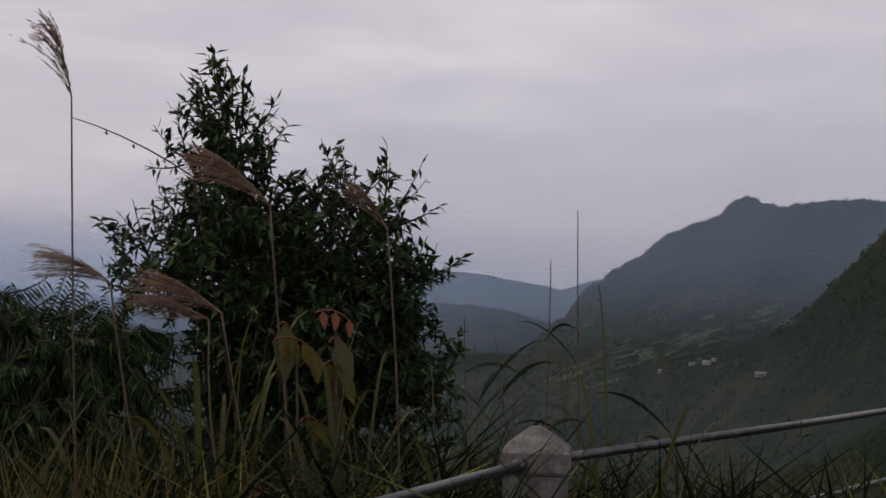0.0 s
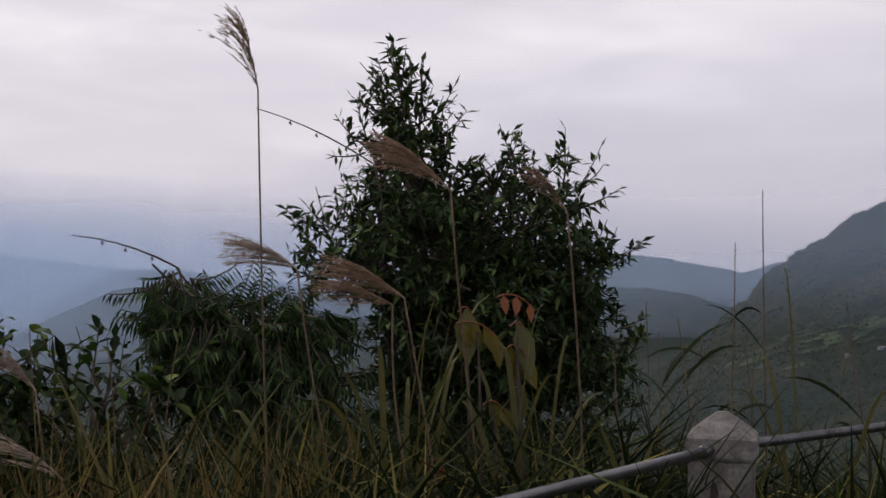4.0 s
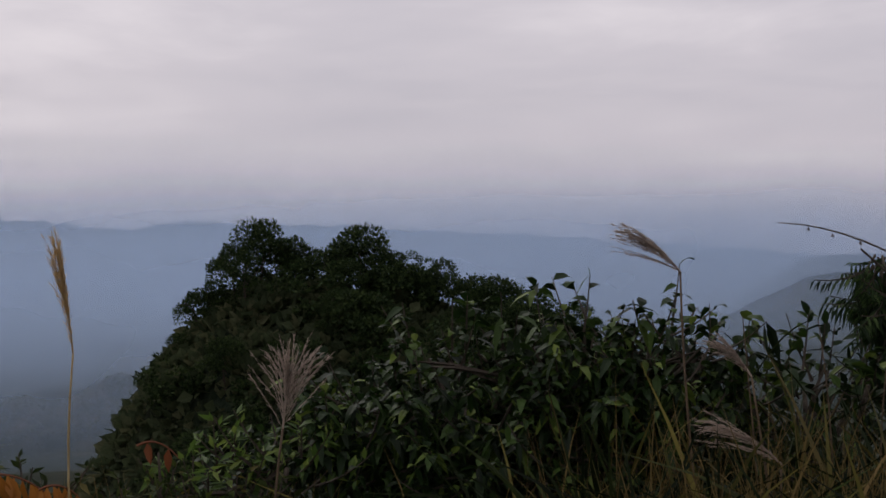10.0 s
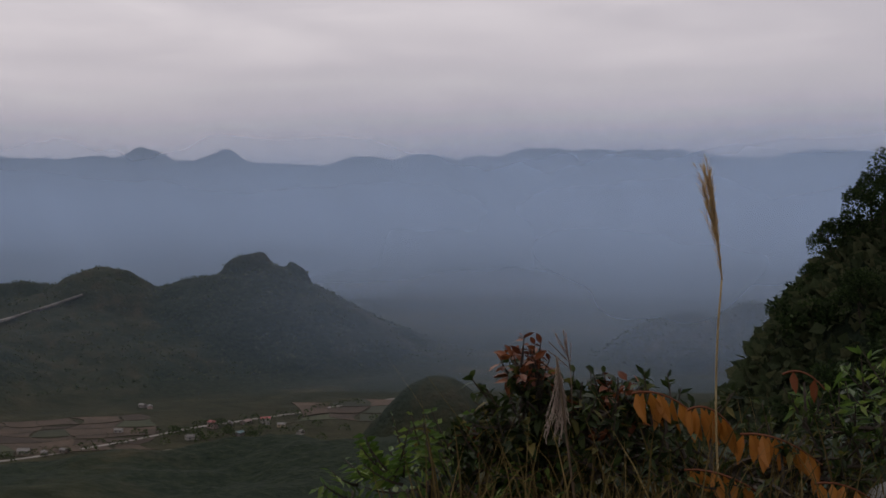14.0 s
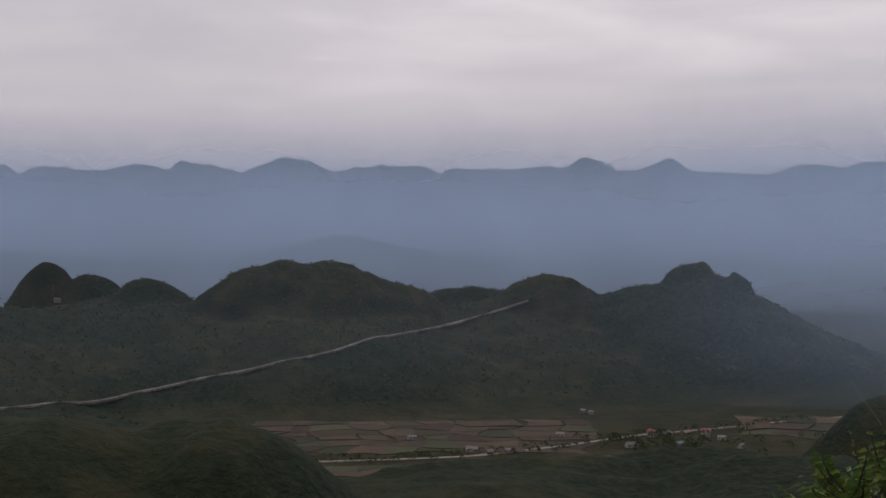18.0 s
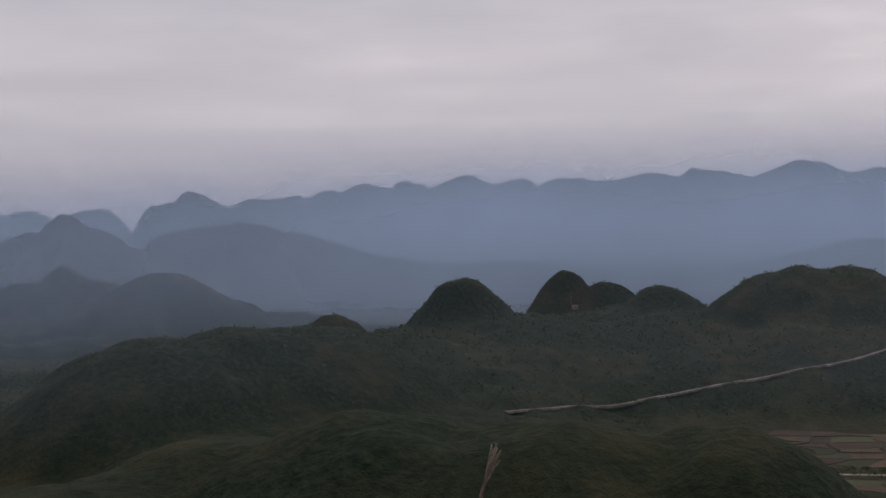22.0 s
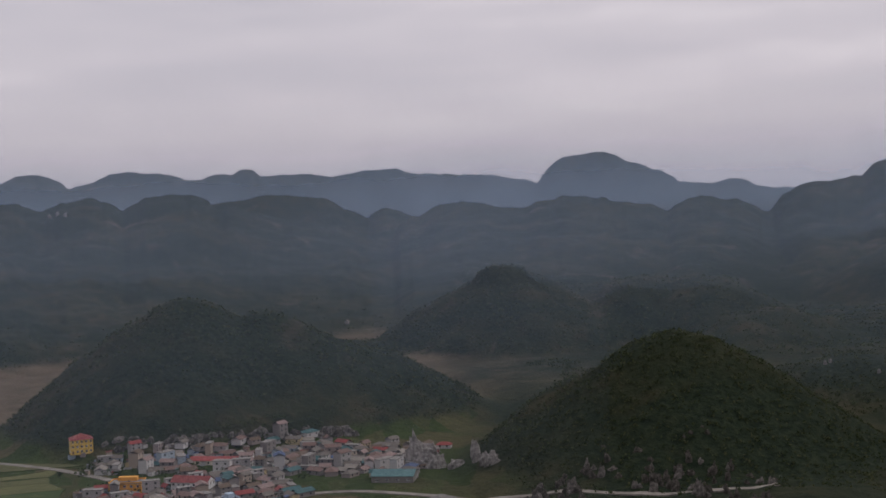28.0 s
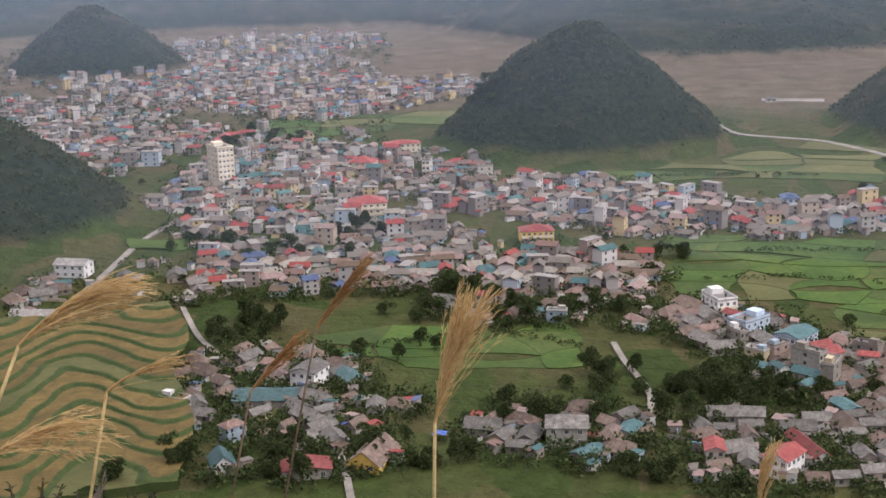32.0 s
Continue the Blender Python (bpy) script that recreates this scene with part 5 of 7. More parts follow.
reed("golden reed with a heavy wind-swept plume above the town", 205.8, -14.6, 209.9, -17.2, 219.0, 2.5, M_PLUME_GOLD, 420, 0.07, 0.7)
reed("golden reed plume in the lower slope grass", 207.5, -20.4, 211.8, -21.6, 213.0, 2.4, M_PLUME_GOLD, 260, 0.12, 0.9)
reed("dark reed with a closed brown plume", 195.4, -14.9, 197.6, -17.6, 204.6, 2.7, M_PLUME_BROWN, 190, 0.045, 0.2, stalk=0.0022)
reed("dark reed with a short brown plume", 198.4, -18.0, 200.6, -20.1, 206.5, 2.6, M_PLUME_BROWN, 170, 0.05, 0.2, stalk=0.0022)
reed("reed with an upright pale golden plume", 191.0, -16.6, 192.6, -21.8, 194.2, 2.3, M_PLUME_GOLD, 420, 0.10, 0.35)
reed("reed with a pale golden plume low at the edge", 178.2, -22.6, 178.6, -25.6, 178.8, 2.2, M_PLUME_GOLD, 190, 0.06, 0.3)
reed("reed with a loose pale plume at the edge", 203.9, -18.3, 206.6, -19.5, 215.0, 2.6, M_PLUME_GOLD, 110, 0.06, 0.5)

# bare stalks and long blades over the rail
for k, (a0, e0, a1, dd) in enumerate(((-4.5, 1.6, -3.9, 4.9), (-5.6, 3.8, -6.0, 5.1), (-2.2, -1.6, -3.1, 4.9), (-3.2, -2.2, -3.0, 5.0), (-0.9, -0.9, -1.0, 5.2), (-5.3, -2.6, -5.5, 5.0), (-8.9, -0.8, -10.4, 5.2), (-1.4, -2.2, -2.2, 5.0), (-4.9, -2.4, -5.2, 5.1),
                                      (0.4, -3.2, -1.6, 4.8), (-11.9, -3.4, -11.0, 5.6), (-14.9, -2.8, -14.2, 6.0), (24.4, -2.3, 23.5, 4.5), (21.4, -2.5, 21.2, 4.7), (18.5, -2.4, 18.6, 4.7))):
    b = foot(a1, dd)
    ob = thing("reed_stalk", b, "thin dark bare reed stalk with a long blade", "reed", "bare reed stalks")
    g = Geo()
    tip = at(a0, e0, dd) - b
    tube(g, bend_line(np.array([0, 0, -0.04]), tip, 0.02 * RNG.normal(), 8, (1, 0, 0)), np.linspace(0.005, 0.0018, 8), 5)
    part("stalk", g, M_STALK, ob)
    for _ in range(2):
        g = Geo()
        s = tip * RNG.uniform(0.45, 0.8)
        sx = RNG.choice([-1, 1])
        add_ribbons(g, [bend_line(s, s + np.array([sx * RNG.uniform(0.1, 0.3), 0.05, RNG.uniform(-0.05, 0.28)]), 0.05, 7)], 0.014)
        part("blade", g, M_GRASS, ob)

# fine twigs that reach out of the shrubs
for a0, e0, a1, e1, dd in ((15.5, 7.1, 10.5, 4.8, 6.0), (22.9, 1.6, 18.6, 0.3, 5.4)):
    b = foot(a1 - 3, dd)
    ob = thing("bare_twig", b, "thin bare knotty twig reaching out of a shrub", "twig")
    g = Geo()
    mid, tip = at(a1, e1, dd) - b, at(a0, e0, dd) - b
    tube(g, np.vstack([bend_line(np.zeros(3), mid, 0.02, 5), bend_line(mid, tip, 0.025, 6)[1:]]), np.linspace(0.007, 0.002, 10), 5)
    for t in (0.25, 0.5, 0.72):
        q = mid + (tip - mid) * t
        tube(g, [q - (tip - mid) * 0.01, q + [0, 0, .012], q + (tip - mid) * 0.012], (0.004, 0.006, 0.003), 5)
    part("stem", g, M_BARK, ob)

# dark scrub on the slope under the golden reeds
shrub("slope_bush", "dark scrubby bush on the slope below the viewpoint", foot(210.5, 2.6),
      [lobe(211.0, -25.6, 2.7, 3.4, 1.2, 70, .3), lobe(206.5, -26.6, 2.7, 3.0, 0.9, 46, .25), lobe(202.5, -27.0, 2.7, 2.4, 0.7, 30, .2)],
      M_LEAF_MID, (0.022, 0.008), per=12, shoot_len=0.07, stems=4, rise=0.4, droop=0.2)

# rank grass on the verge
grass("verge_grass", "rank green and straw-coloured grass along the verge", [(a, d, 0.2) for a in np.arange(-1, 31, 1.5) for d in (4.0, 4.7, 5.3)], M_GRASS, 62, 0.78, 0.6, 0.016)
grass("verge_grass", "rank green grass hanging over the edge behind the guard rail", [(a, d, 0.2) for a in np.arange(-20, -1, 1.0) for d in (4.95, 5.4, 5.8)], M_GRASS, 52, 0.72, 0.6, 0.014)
grass("dry_grass", "dry straw-brown grass standing along the verge", [(a, d, 0.18) for a in np.arange(13.6, 30, 0.9) for d in (3.8, 4.3)], M_STRAW, 60, 0.78, 0.25, 0.005)
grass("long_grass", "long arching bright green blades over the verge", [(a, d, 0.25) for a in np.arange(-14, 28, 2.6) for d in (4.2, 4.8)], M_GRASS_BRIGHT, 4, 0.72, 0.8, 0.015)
grass("long_grass", "olive-yellow grass tufts on the verge", [(a, d, 0.14) for a in (14.8, 16.2, 17.6, 19.5, 21.4, 23.0) for d in (4.1, 4.5)], M_BLADE, 14, 0.86, 0.3, 0.014)
grass("dry_grass", "dry seeding grass among the autumn shrubs", [(a, d, 0.15) for a in np.arange(44, 66, 1.3) for d in (3.8, 4.3)], M_STRAW, 48, 0.6, 0.3, 0.005)
grass("slope_grass", "rough green grass on the slope below the viewpoint", [(a, 2.2, 0.2) for a in np.arange(180, 216, 3)], M_GRASS, 24, 0.3, 0.5, 0.008)

# ---- the town in the basin ----
M_WALL = {}


def wall_paint(name, stops, rough=0.9):
    """Rendered or painted walls: a different colour from house to house, streaked by rain."""
    m, nt, b = material(name, rough, 0.2)
    oi = nt.nodes.new("ShaderNodeObjectInfo")
    col = ramp(nt, oi.outputs["Random"], stops, "CONSTANT")
    v = coords(nt)
    n = noise_tex(nt, v, 0.6, 5.0, 0.65, 0.8)
    col = mix_rgb(nt, 0.75, col, ramp(nt, n, [(0.3, (0.55, 0.54, 0.52)), (0.62, (1.0, 1.0, 1.0))]), "MULTIPLY")
    link(nt, col, b.inputs["Base Color"])
    bump(nt, b, n, 0.3, 0.05)
    return m


def roof_sheet(name, dark, mid, light, ribs=3.0):
    """Ribbed sheet or tile courses, weathered, varied from roof to roof."""
    m, nt, b = material(name, 0.6, 0.3)
    v = coords(nt)
    n = noise_tex(nt, v, 0.5, 5.0, 0.65, 0.6)
    col = ramp(nt, n, [(0.32, dark), (0.5, mid), (0.68, light)])
    oi = nt.nodes.new("ShaderNodeObjectInfo")
    k = math_node(nt, "ADD", math_node(nt, "MULTIPLY", oi.outputs["Random"], 0.6), 0.65)
    cc = nt.nodes.new("ShaderNodeCombineColor")
    for i in range(3):
        link(nt, k, cc.inputs[i])
    col = mix_rgb(nt, 1.0, col, cc.outputs[0], "MULTIPLY")
    link(nt, col, b.inputs["Base Color"])
    w = node(nt, "ShaderNodeTexWave", Scale=ribs, Distortion=0.4)
    link(nt, v, w.inputs["Vector"])
    bump(nt, b, w.outputs[0], 0.5, 0.06)
    return m


M_RENDER = wall_paint("house_render", [(0.0, (0.27, 0.245, 0.215)), (0.2, (0.37, 0.345, 0.31)), (0.36, (0.52, 0.49, 0.455)), (0.48, (0.22, 0.195, 0.17)), (0.60, (0.33, 0.40, 0.47)), (0.70, (0.50, 0.42, 0.29)), (0.80, (0.36, 0.28, 0.24)), (0.90, (0.62, 0.61, 0.60))])
M_BRICKWALL = wall_paint("grey_block_wall", [(0.0, (0.26, 0.24, 0.22)), (0.3, (0.36, 0.34, 0.31)), (0.6, (0.22, 0.19, 0.17)), (0.8, (0.44, 0.41, 0.37))])
M_YELLOW = surface("yellow_wash", (0.50, 0.33, 0.07), (0.66, 0.44, 0.11), (0.76, 0.55, 0.18), 0.4, 0.9, 0.3, 0.03, vary=0.08)
M_ORANGE = surface("orange_wash", (0.60, 0.28, 0.05), (0.75, 0.36, 0.07), (0.82, 0.45, 0.12), 0.4, 0.9, 0.3, 0.03)
M_CREAM = surface("cream_wash", (0.55, 0.46, 0.34), (0.70, 0.62, 0.50), (0.80, 0.74, 0.64), 0.4, 0.9, 0.3, 0.03, vary=0.1)
M_WHITE = surface("white_wash", (0.52, 0.51, 0.50), (0.70, 0.69, 0.68), (0.82, 0.81, 0.80), 0.4, 0.9, 0.3, 0.03, vary=0.1)
M_PALEBLUE = surface("pale_blue_wash", (0.34, 0.44, 0.55), (0.45, 0.55, 0.67), (0.55, 0.64, 0.74), 0.4, 0.9, 0.3, 0.03, vary=0.1)
M_ROOF_RED = roof_sheet("red_roof_sheet", (0.16, 0.034, 0.032), (0.24, 0.05, 0.046), (0.31, 0.09, 0.082))
M_ROOF_GREY = roof_sheet("grey_fibre_roof", (0.07, 0.065, 0.058), (0.135, 0.125, 0.113), (0.235, 0.22, 0.20))
M_ROOF_ROSE = roof_sheet("faded_rose_roof", (0.12, 0.075, 0.062), (0.18, 0.115, 0.095), (0.25, 0.18, 0.155))
M_ROOF_BROWN = roof_sheet("brown_tile_roof", (0.08, 0.055, 0.045), (0.14, 0.10, 0.08), (0.22, 0.165, 0.135))
M_ROOF_TEAL = roof_sheet("teal_roof_sheet", (0.035, 0.085, 0.09), (0.055, 0.125, 0.13), (0.10, 0.19, 0.19))
M_ROOF_BLUE = roof_sheet("blue_roof_sheet", (0.05, 0.08, 0.17), (0.075, 0.12, 0.24), (0.12, 0.18, 0.32))
M_SLAB = surface("flat_roof_slab", (0.13, 0.12, 0.115), (0.23, 0.215, 0.20), (0.34, 0.32, 0.305), 0.4, 0.9, 0.4, 0.05, vary=0.35)
M_GLASS = surface("dark_window", (0.03, 0.035, 0.04), (0.05, 0.055, 0.06), (0.09, 0.095, 0.10), 1.0, 0.2, 0, spec=0.5)
M_DOOR = surface("house_door", (0.10, 0.06, 0.04), (0.16, 0.10, 0.07), (0.22, 0.15, 0.11), 1.0, 0.7, 0.2, 0.01, vary=0.3)
M_TARP = surface("blue_tarpaulin", (0.03, 0.06, 0.24), (0.045, 0.09, 0.34), (0.08, 0.15, 0.42), 1.0, 0.5, 0.3, 0.05)
M_TRACK = surface("pale_concrete_track", (0.13, 0.115, 0.10), (0.22, 0.20, 0.175), (0.32, 0.29, 0.26), 0.08, 0.95, 0.4, 0.05, kind="Position")
M_EARTH = surface("bare_tan_earth", (0.18, 0.12, 0.075), (0.30, 0.205, 0.13), (0.40, 0.29, 0.20), 0.05, 0.95, 0.4, 0.05, kind="Position")


def pitched(geo, w, d, z, rise, over=0.5, thick=0.12, hip=False):
    """A pitched roof over a plan w by d, ridge along the longer side d."""
    w2, d2 = w / 2 + over, d / 2 + over
    rd = d2 if not hip else max(d2 - w2 * 0.8, 0.4)
    drop = rise * over / (w / 2)
    lo = z - drop
    v = [(-w2, -d2, lo), (w2, -d2, lo), (w2, d2, lo), (-w2, d2, lo), (0, -rd, z + rise), (0, rd, z + rise)]
    v += [(x, y, q - thick) for x, y, q in v]
    f = [(0, 4, 5, 3), (1, 2, 5, 4), (6, 9, 11, 10), (7, 10, 11, 8), (0, 3, 9, 6), (1, 7, 8, 2)]
    if hip:
        f += [(0, 1, 4), (2, 3, 5), (0, 6, 7, 1), (2, 8, 9, 3), (6, 10, 7), (8, 11, 9)]
    else:
        f += [(0, 1, 7, 6), (2, 3, 9, 8), (0, 6, 10, 4), (1, 4, 10, 7), (3, 5, 11, 9), (2, 8, 11, 5)]
    geo.add(v, f)


def gable_walls(geo, w, d, h, rise):
    w2, d2 = w / 2, d / 2
    v = [(-w2, -d2, -0.6), (w2, -d2, -0.6), (w2, d2, -0.6), (-w2, d2, -0.6), (-w2, -d2, h), (w2, -d2, h), (w2, d2, h), (-w2, d2, h), (0, -d2, h + rise * 0.96), (0, d2, h + rise * 0.96)]
    geo.add(v, [(0, 1, 5, 8, 4), (1, 2, 6, 5), (2, 3, 7, 9, 6), (3, 0, 4, 7), (4, 8, 9, 7), (8, 5, 6, 9)])


def window_mesh(w, h):
    g = Geo()
    box(g, (-w / 2, -0.03, 0), (w / 2, 0.05, h))
    return g.mesh("window", M_GLASS)


def frame_mesh(w, h):
    g = Geo()
    for lo, hi in (((-w / 2 - .09, -0.06, -0.1), (w / 2 + .09, 0.02, 0)), ((-w / 2 - .09, -0.06, h), (w / 2 + .09, 0.02, h + .09)), ((-w / 2 - .09, -.06, 0), (-w / 2, .02, h)), ((w / 2, -.06, 0), (w / 2 + .09, .02, h)), ((-.04, -.05, 0), (.04, .02, h))):
        box(g, lo, hi)
    return g.mesh("window_frame", M_WHITE)


WIN = window_mesh(1.3, 1.35)
FRAME = frame_mesh(1.3, 1.35)


def put_windows(ob, w, d, floors, storey=3.3, bays_front=2, bays_side=2, frames=True, end_only=False):
    """Windows on the two long and one short face, and a door in front."""
    for k in range(floors):
        z = k * storey + 1.0
        spots = [((i + 0.5) / bays_front - 0.5, -d / 2, 0, w) for i in range(bays_front)]
        if not end_only:
            spots += [((i + 0.5) / bays_side - 0.5, w / 2, 90, d) for i in range(bays_side)] + [((i + 0.5) / bays_side - 0.5, w / 2, -90, d) for i in range(bays_side)]
        for n, (t, off, turn, span) in enumerate(spots):
            if k == 0 and turn == 0 and n == 0:
                g = Geo()
                box(g, (-0.55, -0.05, 0), (0.55, 0.05, 2.1))
                q = part("door", g, M_DOOR, ob)
                q.location = (t * w, off, 0)
                continue
            q = part("window", WIN, None, ob)
            q.matrix_basis = pose(t * w, off, z) if turn == 0 else pose(off if turn == 90 else -off, t * d, z, 0, 0, turn)
            if frames:
                fr = part("window_frame", FRAME, None, q)


def villa(name, label, w, d, floors, wall, roof, kind, rise=1.6, storey=3.3, bays=(2, 2), balcony=False, group="houses of the town"):
    """kind: flat, gable, hip, or shed."""
    ob = thing(name, (0, 0, 0), label, "house", group)
    h = floors * storey
    g = Geo()
    if kind in ("gable", "shed"):
        gable_walls(g, w, d, h, rise)
    else:
        box(g, (-w / 2, -d / 2, -0.6), (w / 2, d / 2, h))
        for k in range(1, floors):
            box(g, (-w / 2 - .06, -d / 2 - .06, k * storey - 0.12), (w / 2 + .06, d / 2 + .06, k * storey + 0.1))
    part("wall", g, wall, ob)
    g = Geo()
    if kind == "flat":
        box(g, (-w / 2 - 0.35, -d / 2 - 0.5, h), (w / 2 + 0.35, d / 2 + 0.35, h + 0.18))
        part("roof", g, M_SLAB, ob)
        g = Geo()
        for lo, hi in (((-w / 2, -d / 2, 0), (w / 2, -d / 2 + .15, .8)), ((-w / 2, d / 2 - .15, 0), (w / 2, d / 2, .8)), ((-w / 2, -d / 2 + .15, 0), (-w / 2 + .15, d / 2 - .15, .8)), ((w / 2 - .15, -d / 2 + .15, 0), (w / 2, d / 2 - .15, .8))):
            box(g, lo, hi, 0, (0, 0, h + .18))
        part("parapet", g, wall, ob)
        g = Geo()
        box(g, (-w * .3, d * .08, h + .18), (w * .28, d * .42, h + 2.5))
        part("stair_head", g, wall, ob)
        g = Geo()
        tube(g, [(w * .1, -d * .25, h + .18), (w * .1, -d * .25, h + .5), (w * .1, -d * .25, h + 1.5), (w * .1, -d * .25, h + 1.7)], (.15, .5, .5, .12), 10)
        part("water_tank", g, M_PIPE, ob, "steel roof water tank")
    else:
        pitched(g, w, d, h, rise, 0.55, 0.12, kind == "hip")
        part("roof", g, roof, ob)
    put_windows(ob, w, d, floors, storey, bays[0], bays[1], frames=not group.startswith("houses"))
    if balcony:
        for k in range(1, floors):
            g = Geo()
            box(g, (-w / 2 + .2, -d / 2 - 1.2, k * storey - .12), (w / 2 - .2, -d / 2 - .02, k * storey + .02))
            box(g, (-w / 2 + .2, -d / 2 - 1.2, k * storey + .02), (w / 2 - .2, -d / 2 - 1.12, k * storey + .95))
            part("balcony", g, M_CREAM, ob)
    return ob


TEMPLATES = [
    (villa("townhouse", "two-storey rendered townhouse with a flat roof and water tank", 5.2, 11, 2, M_RENDER, None, "flat", bays=(2, 2)), 5.2, 11, 22),
    (villa("townhouse", "three-storey narrow townhouse with a flat roof and balcony", 4.8, 12, 3, M_RENDER, None, "flat", bays=(2, 1), balcony=True), 4.8, 12, 12),
    (villa("house", "two-storey house under a red sheet roof", 6.5, 10, 2, M_RENDER, M_ROOF_RED, "gable", 1.5, bays=(2, 2)), 6.5, 10, 15),
    (villa("house", "single-storey block house under a weathered grey fibre roof", 7, 11, 1, M_BRICKWALL, M_ROOF_GREY, "gable", 2.1, bays=(2, 2)), 7, 11, 26),
    (villa("farmhouse", "low farmhouse under a hipped brown tile roof", 8, 12, 1, M_BRICKWALL, M_ROOF_BROWN, "hip", 2.7, 2.9, bays=(2, 2)), 8, 12, 14),
    (villa("shed", "long low shed under a teal sheet roof", 7, 12, 1, M_BRICKWALL, M_ROOF_TEAL, "gable", 1.2, bays=(1, 2)), 7, 12, 7),
    (villa("house", "single-storey house under a faded red sheet roof", 7, 12, 1, M_RENDER, M_ROOF_ROSE, "gable", 1.5, bays=(2, 2)), 7, 12, 14),
    (villa("house", "small pale house under a pale grey roof", 5.5, 8, 1, M_RENDER, M_ROOF_GREY, "gable", 1.3, bays=(2, 2)), 5.5, 8, 16),
    (villa("house", "two-storey house with a hipped faded rose roof and balcony", 6.5, 9, 2, M_RENDER, M_ROOF_ROSE, "hip", 1.7, bays=(2, 2), balcony=True), 6.5, 9, 10),
    (villa("house", "small two-storey house under a teal sheet roof", 5.5, 9, 2, M_RENDER, M_ROOF_TEAL, "gable", 1.2, bays=(2, 2)), 5.5, 9, 10),
    (villa("hut", "small weathered hut under a brown gable roof", 5, 7, 1, M_BRICKWALL, M_ROOF_BROWN, "gable", 1.9, 2.7, bays=(1, 1)), 5, 7, 10),
]
SINGLE_STOREY = (3, 4, 5, 6, 7, 10)
TAKEN = []


def free_spot(x, y, rad):
    for a, b, c in TAKEN:
        if (a - x) ** 2 + (b - y) ** 2 < (c + rad) ** 2 * 0.62:
            return False
    return True


def landmark(ob, az, d, turn, rad=9.0):
    p = foot(az, d)
    ob.matrix_basis = pose(*p, 0, 0, turn)
    TAKEN.append((p[0], p[1], rad))
    return ob


def face(az):
    """The turn that points a house's front at the viewpoint."""
    return az


# landmarks first
hr = villa("tower_block", "seven-storey cream and orange block with a white window front", 11, 17, 7, M_CREAM, None, "flat", storey=3.4, bays=(4, 3), group="")
landmark(hr, 201.5, 862, face(201) + 24, 15)
for k in range(7):
    g = Geo()
    box(g, (-5.6, -8.62, k * 3.4 + .35), (2.2, -8.52, k * 3.4 + .9))
    part("front_band", g, M_WHITE, hr, "white painted front band")
landmark(villa("school_block", "three-storey yellow building with a red hipped roof", 15, 12, 3, M_YELLOW, M_ROOF_RED, "hip", 3.4, bays=(5, 3), group=""), 172.4, 956, face(172) + 6, 14)
landmark(villa("yellow_hall", "two-storey yellow building with red roof and arcades", 17, 11, 2, M_YELLOW, M_ROOF_RED, "hip", 2.6, bays=(6, 3), balcony=True, group=""), 187.9, 672, face(188) + 8, 12)
landmark(villa("red_roof_block", "three-storey building with red roof tiers and galleries", 21, 15, 3, M_CREAM, M_ROOF_RED, "hip", 3.2, bays=(6, 3), balcony=True, group=""), 195.3, 738, face(195) + 5, 14)
landmark(villa("yellow_villa", "cream villa with a red hipped roof and yellow trim", 17, 13, 2, M_CREAM, M_ROOF_RED, "hip", 3.4, bays=(4, 3), group=""), 195.4, 880, face(195) - 20, 12)
landmark(villa("cream_office", "long cream building with a pinkish red roof", 26, 11, 2, M_CREAM, M_ROOF_RED, "hip", 2.2, bays=(7, 3), group=""), 193.7, 945, face(193) + 10, 16)
landmark(villa("orange_hall", "bright orange building with stepped flat roofs", 20, 13, 2, M_ORANGE, None, "flat", bays=(5, 3), group=""), 170.6, 834, face(170) - 15, 13)
landmark(villa("white_long_house", "long white two-storey building with a red gable roof", 11, 24, 2, M_WHITE, M_ROOF_RED, "gable", 3.0, bays=(3, 7), group=""), 167.9, 822, face(168) + 62, 15)
landmark(villa("long_shed", "long single-storey hall with a faded red roof", 9, 34, 1, M_CREAM, M_ROOF_RED, "gable", 2.0, bays=(2, 9), group=""), 166.9, 905, face(167) + 70, 18)
landmark(villa("market_shed", "large low hall under a teal sheet roof", 18, 26, 1, M_BRICKWALL, M_ROOF_TEAL, "gable", 2.6, 4.2, bays=(3, 4), group=""), 159.3, 818, face(159) + 78, 16)
landmark(villa("white_villa", "two-storey white villa with a pale roof beside the field", 13, 14, 2, M_WHITE, M_SLAB, "hip", 2.6, bays=(3, 3), group=""), 157.4, 730, face(157) - 25, 12)
landmark(villa("white_townhouse", "three-storey white townhouse with a cream front among fields", 9, 15, 2, M_WHITE, None, "flat", storey=3.6, bays=(3, 4), balcony=True, group=""), 179.9, 552, face(180) + 28, 11)
landmark(villa("pale_blue_house", "two-storey pale blue townhouse with a flat roof", 9, 15, 2, M_PALEBLUE, None, "flat", bays=(2, 4), group="pale blue houses"), 178.6, 524, face(178) - 38, 10)
landmark(villa("pale_blue_house", "pale blue house under a teal sheet roof", 11, 14, 2, M_PALEBLUE, M_ROOF_TEAL, "gable", 1.6, bays=(2, 4), group="pale blue houses"), 176.6, 508, face(176) - 30, 10)
landmark(villa("pale_blue_house", "tall pale blue townhouse at the end of a row", 7, 14, 3, M_PALEBLUE, None, "flat", bays=(2, 3), group="pale blue houses"), 166.3, 746, face(166) + 20, 9)
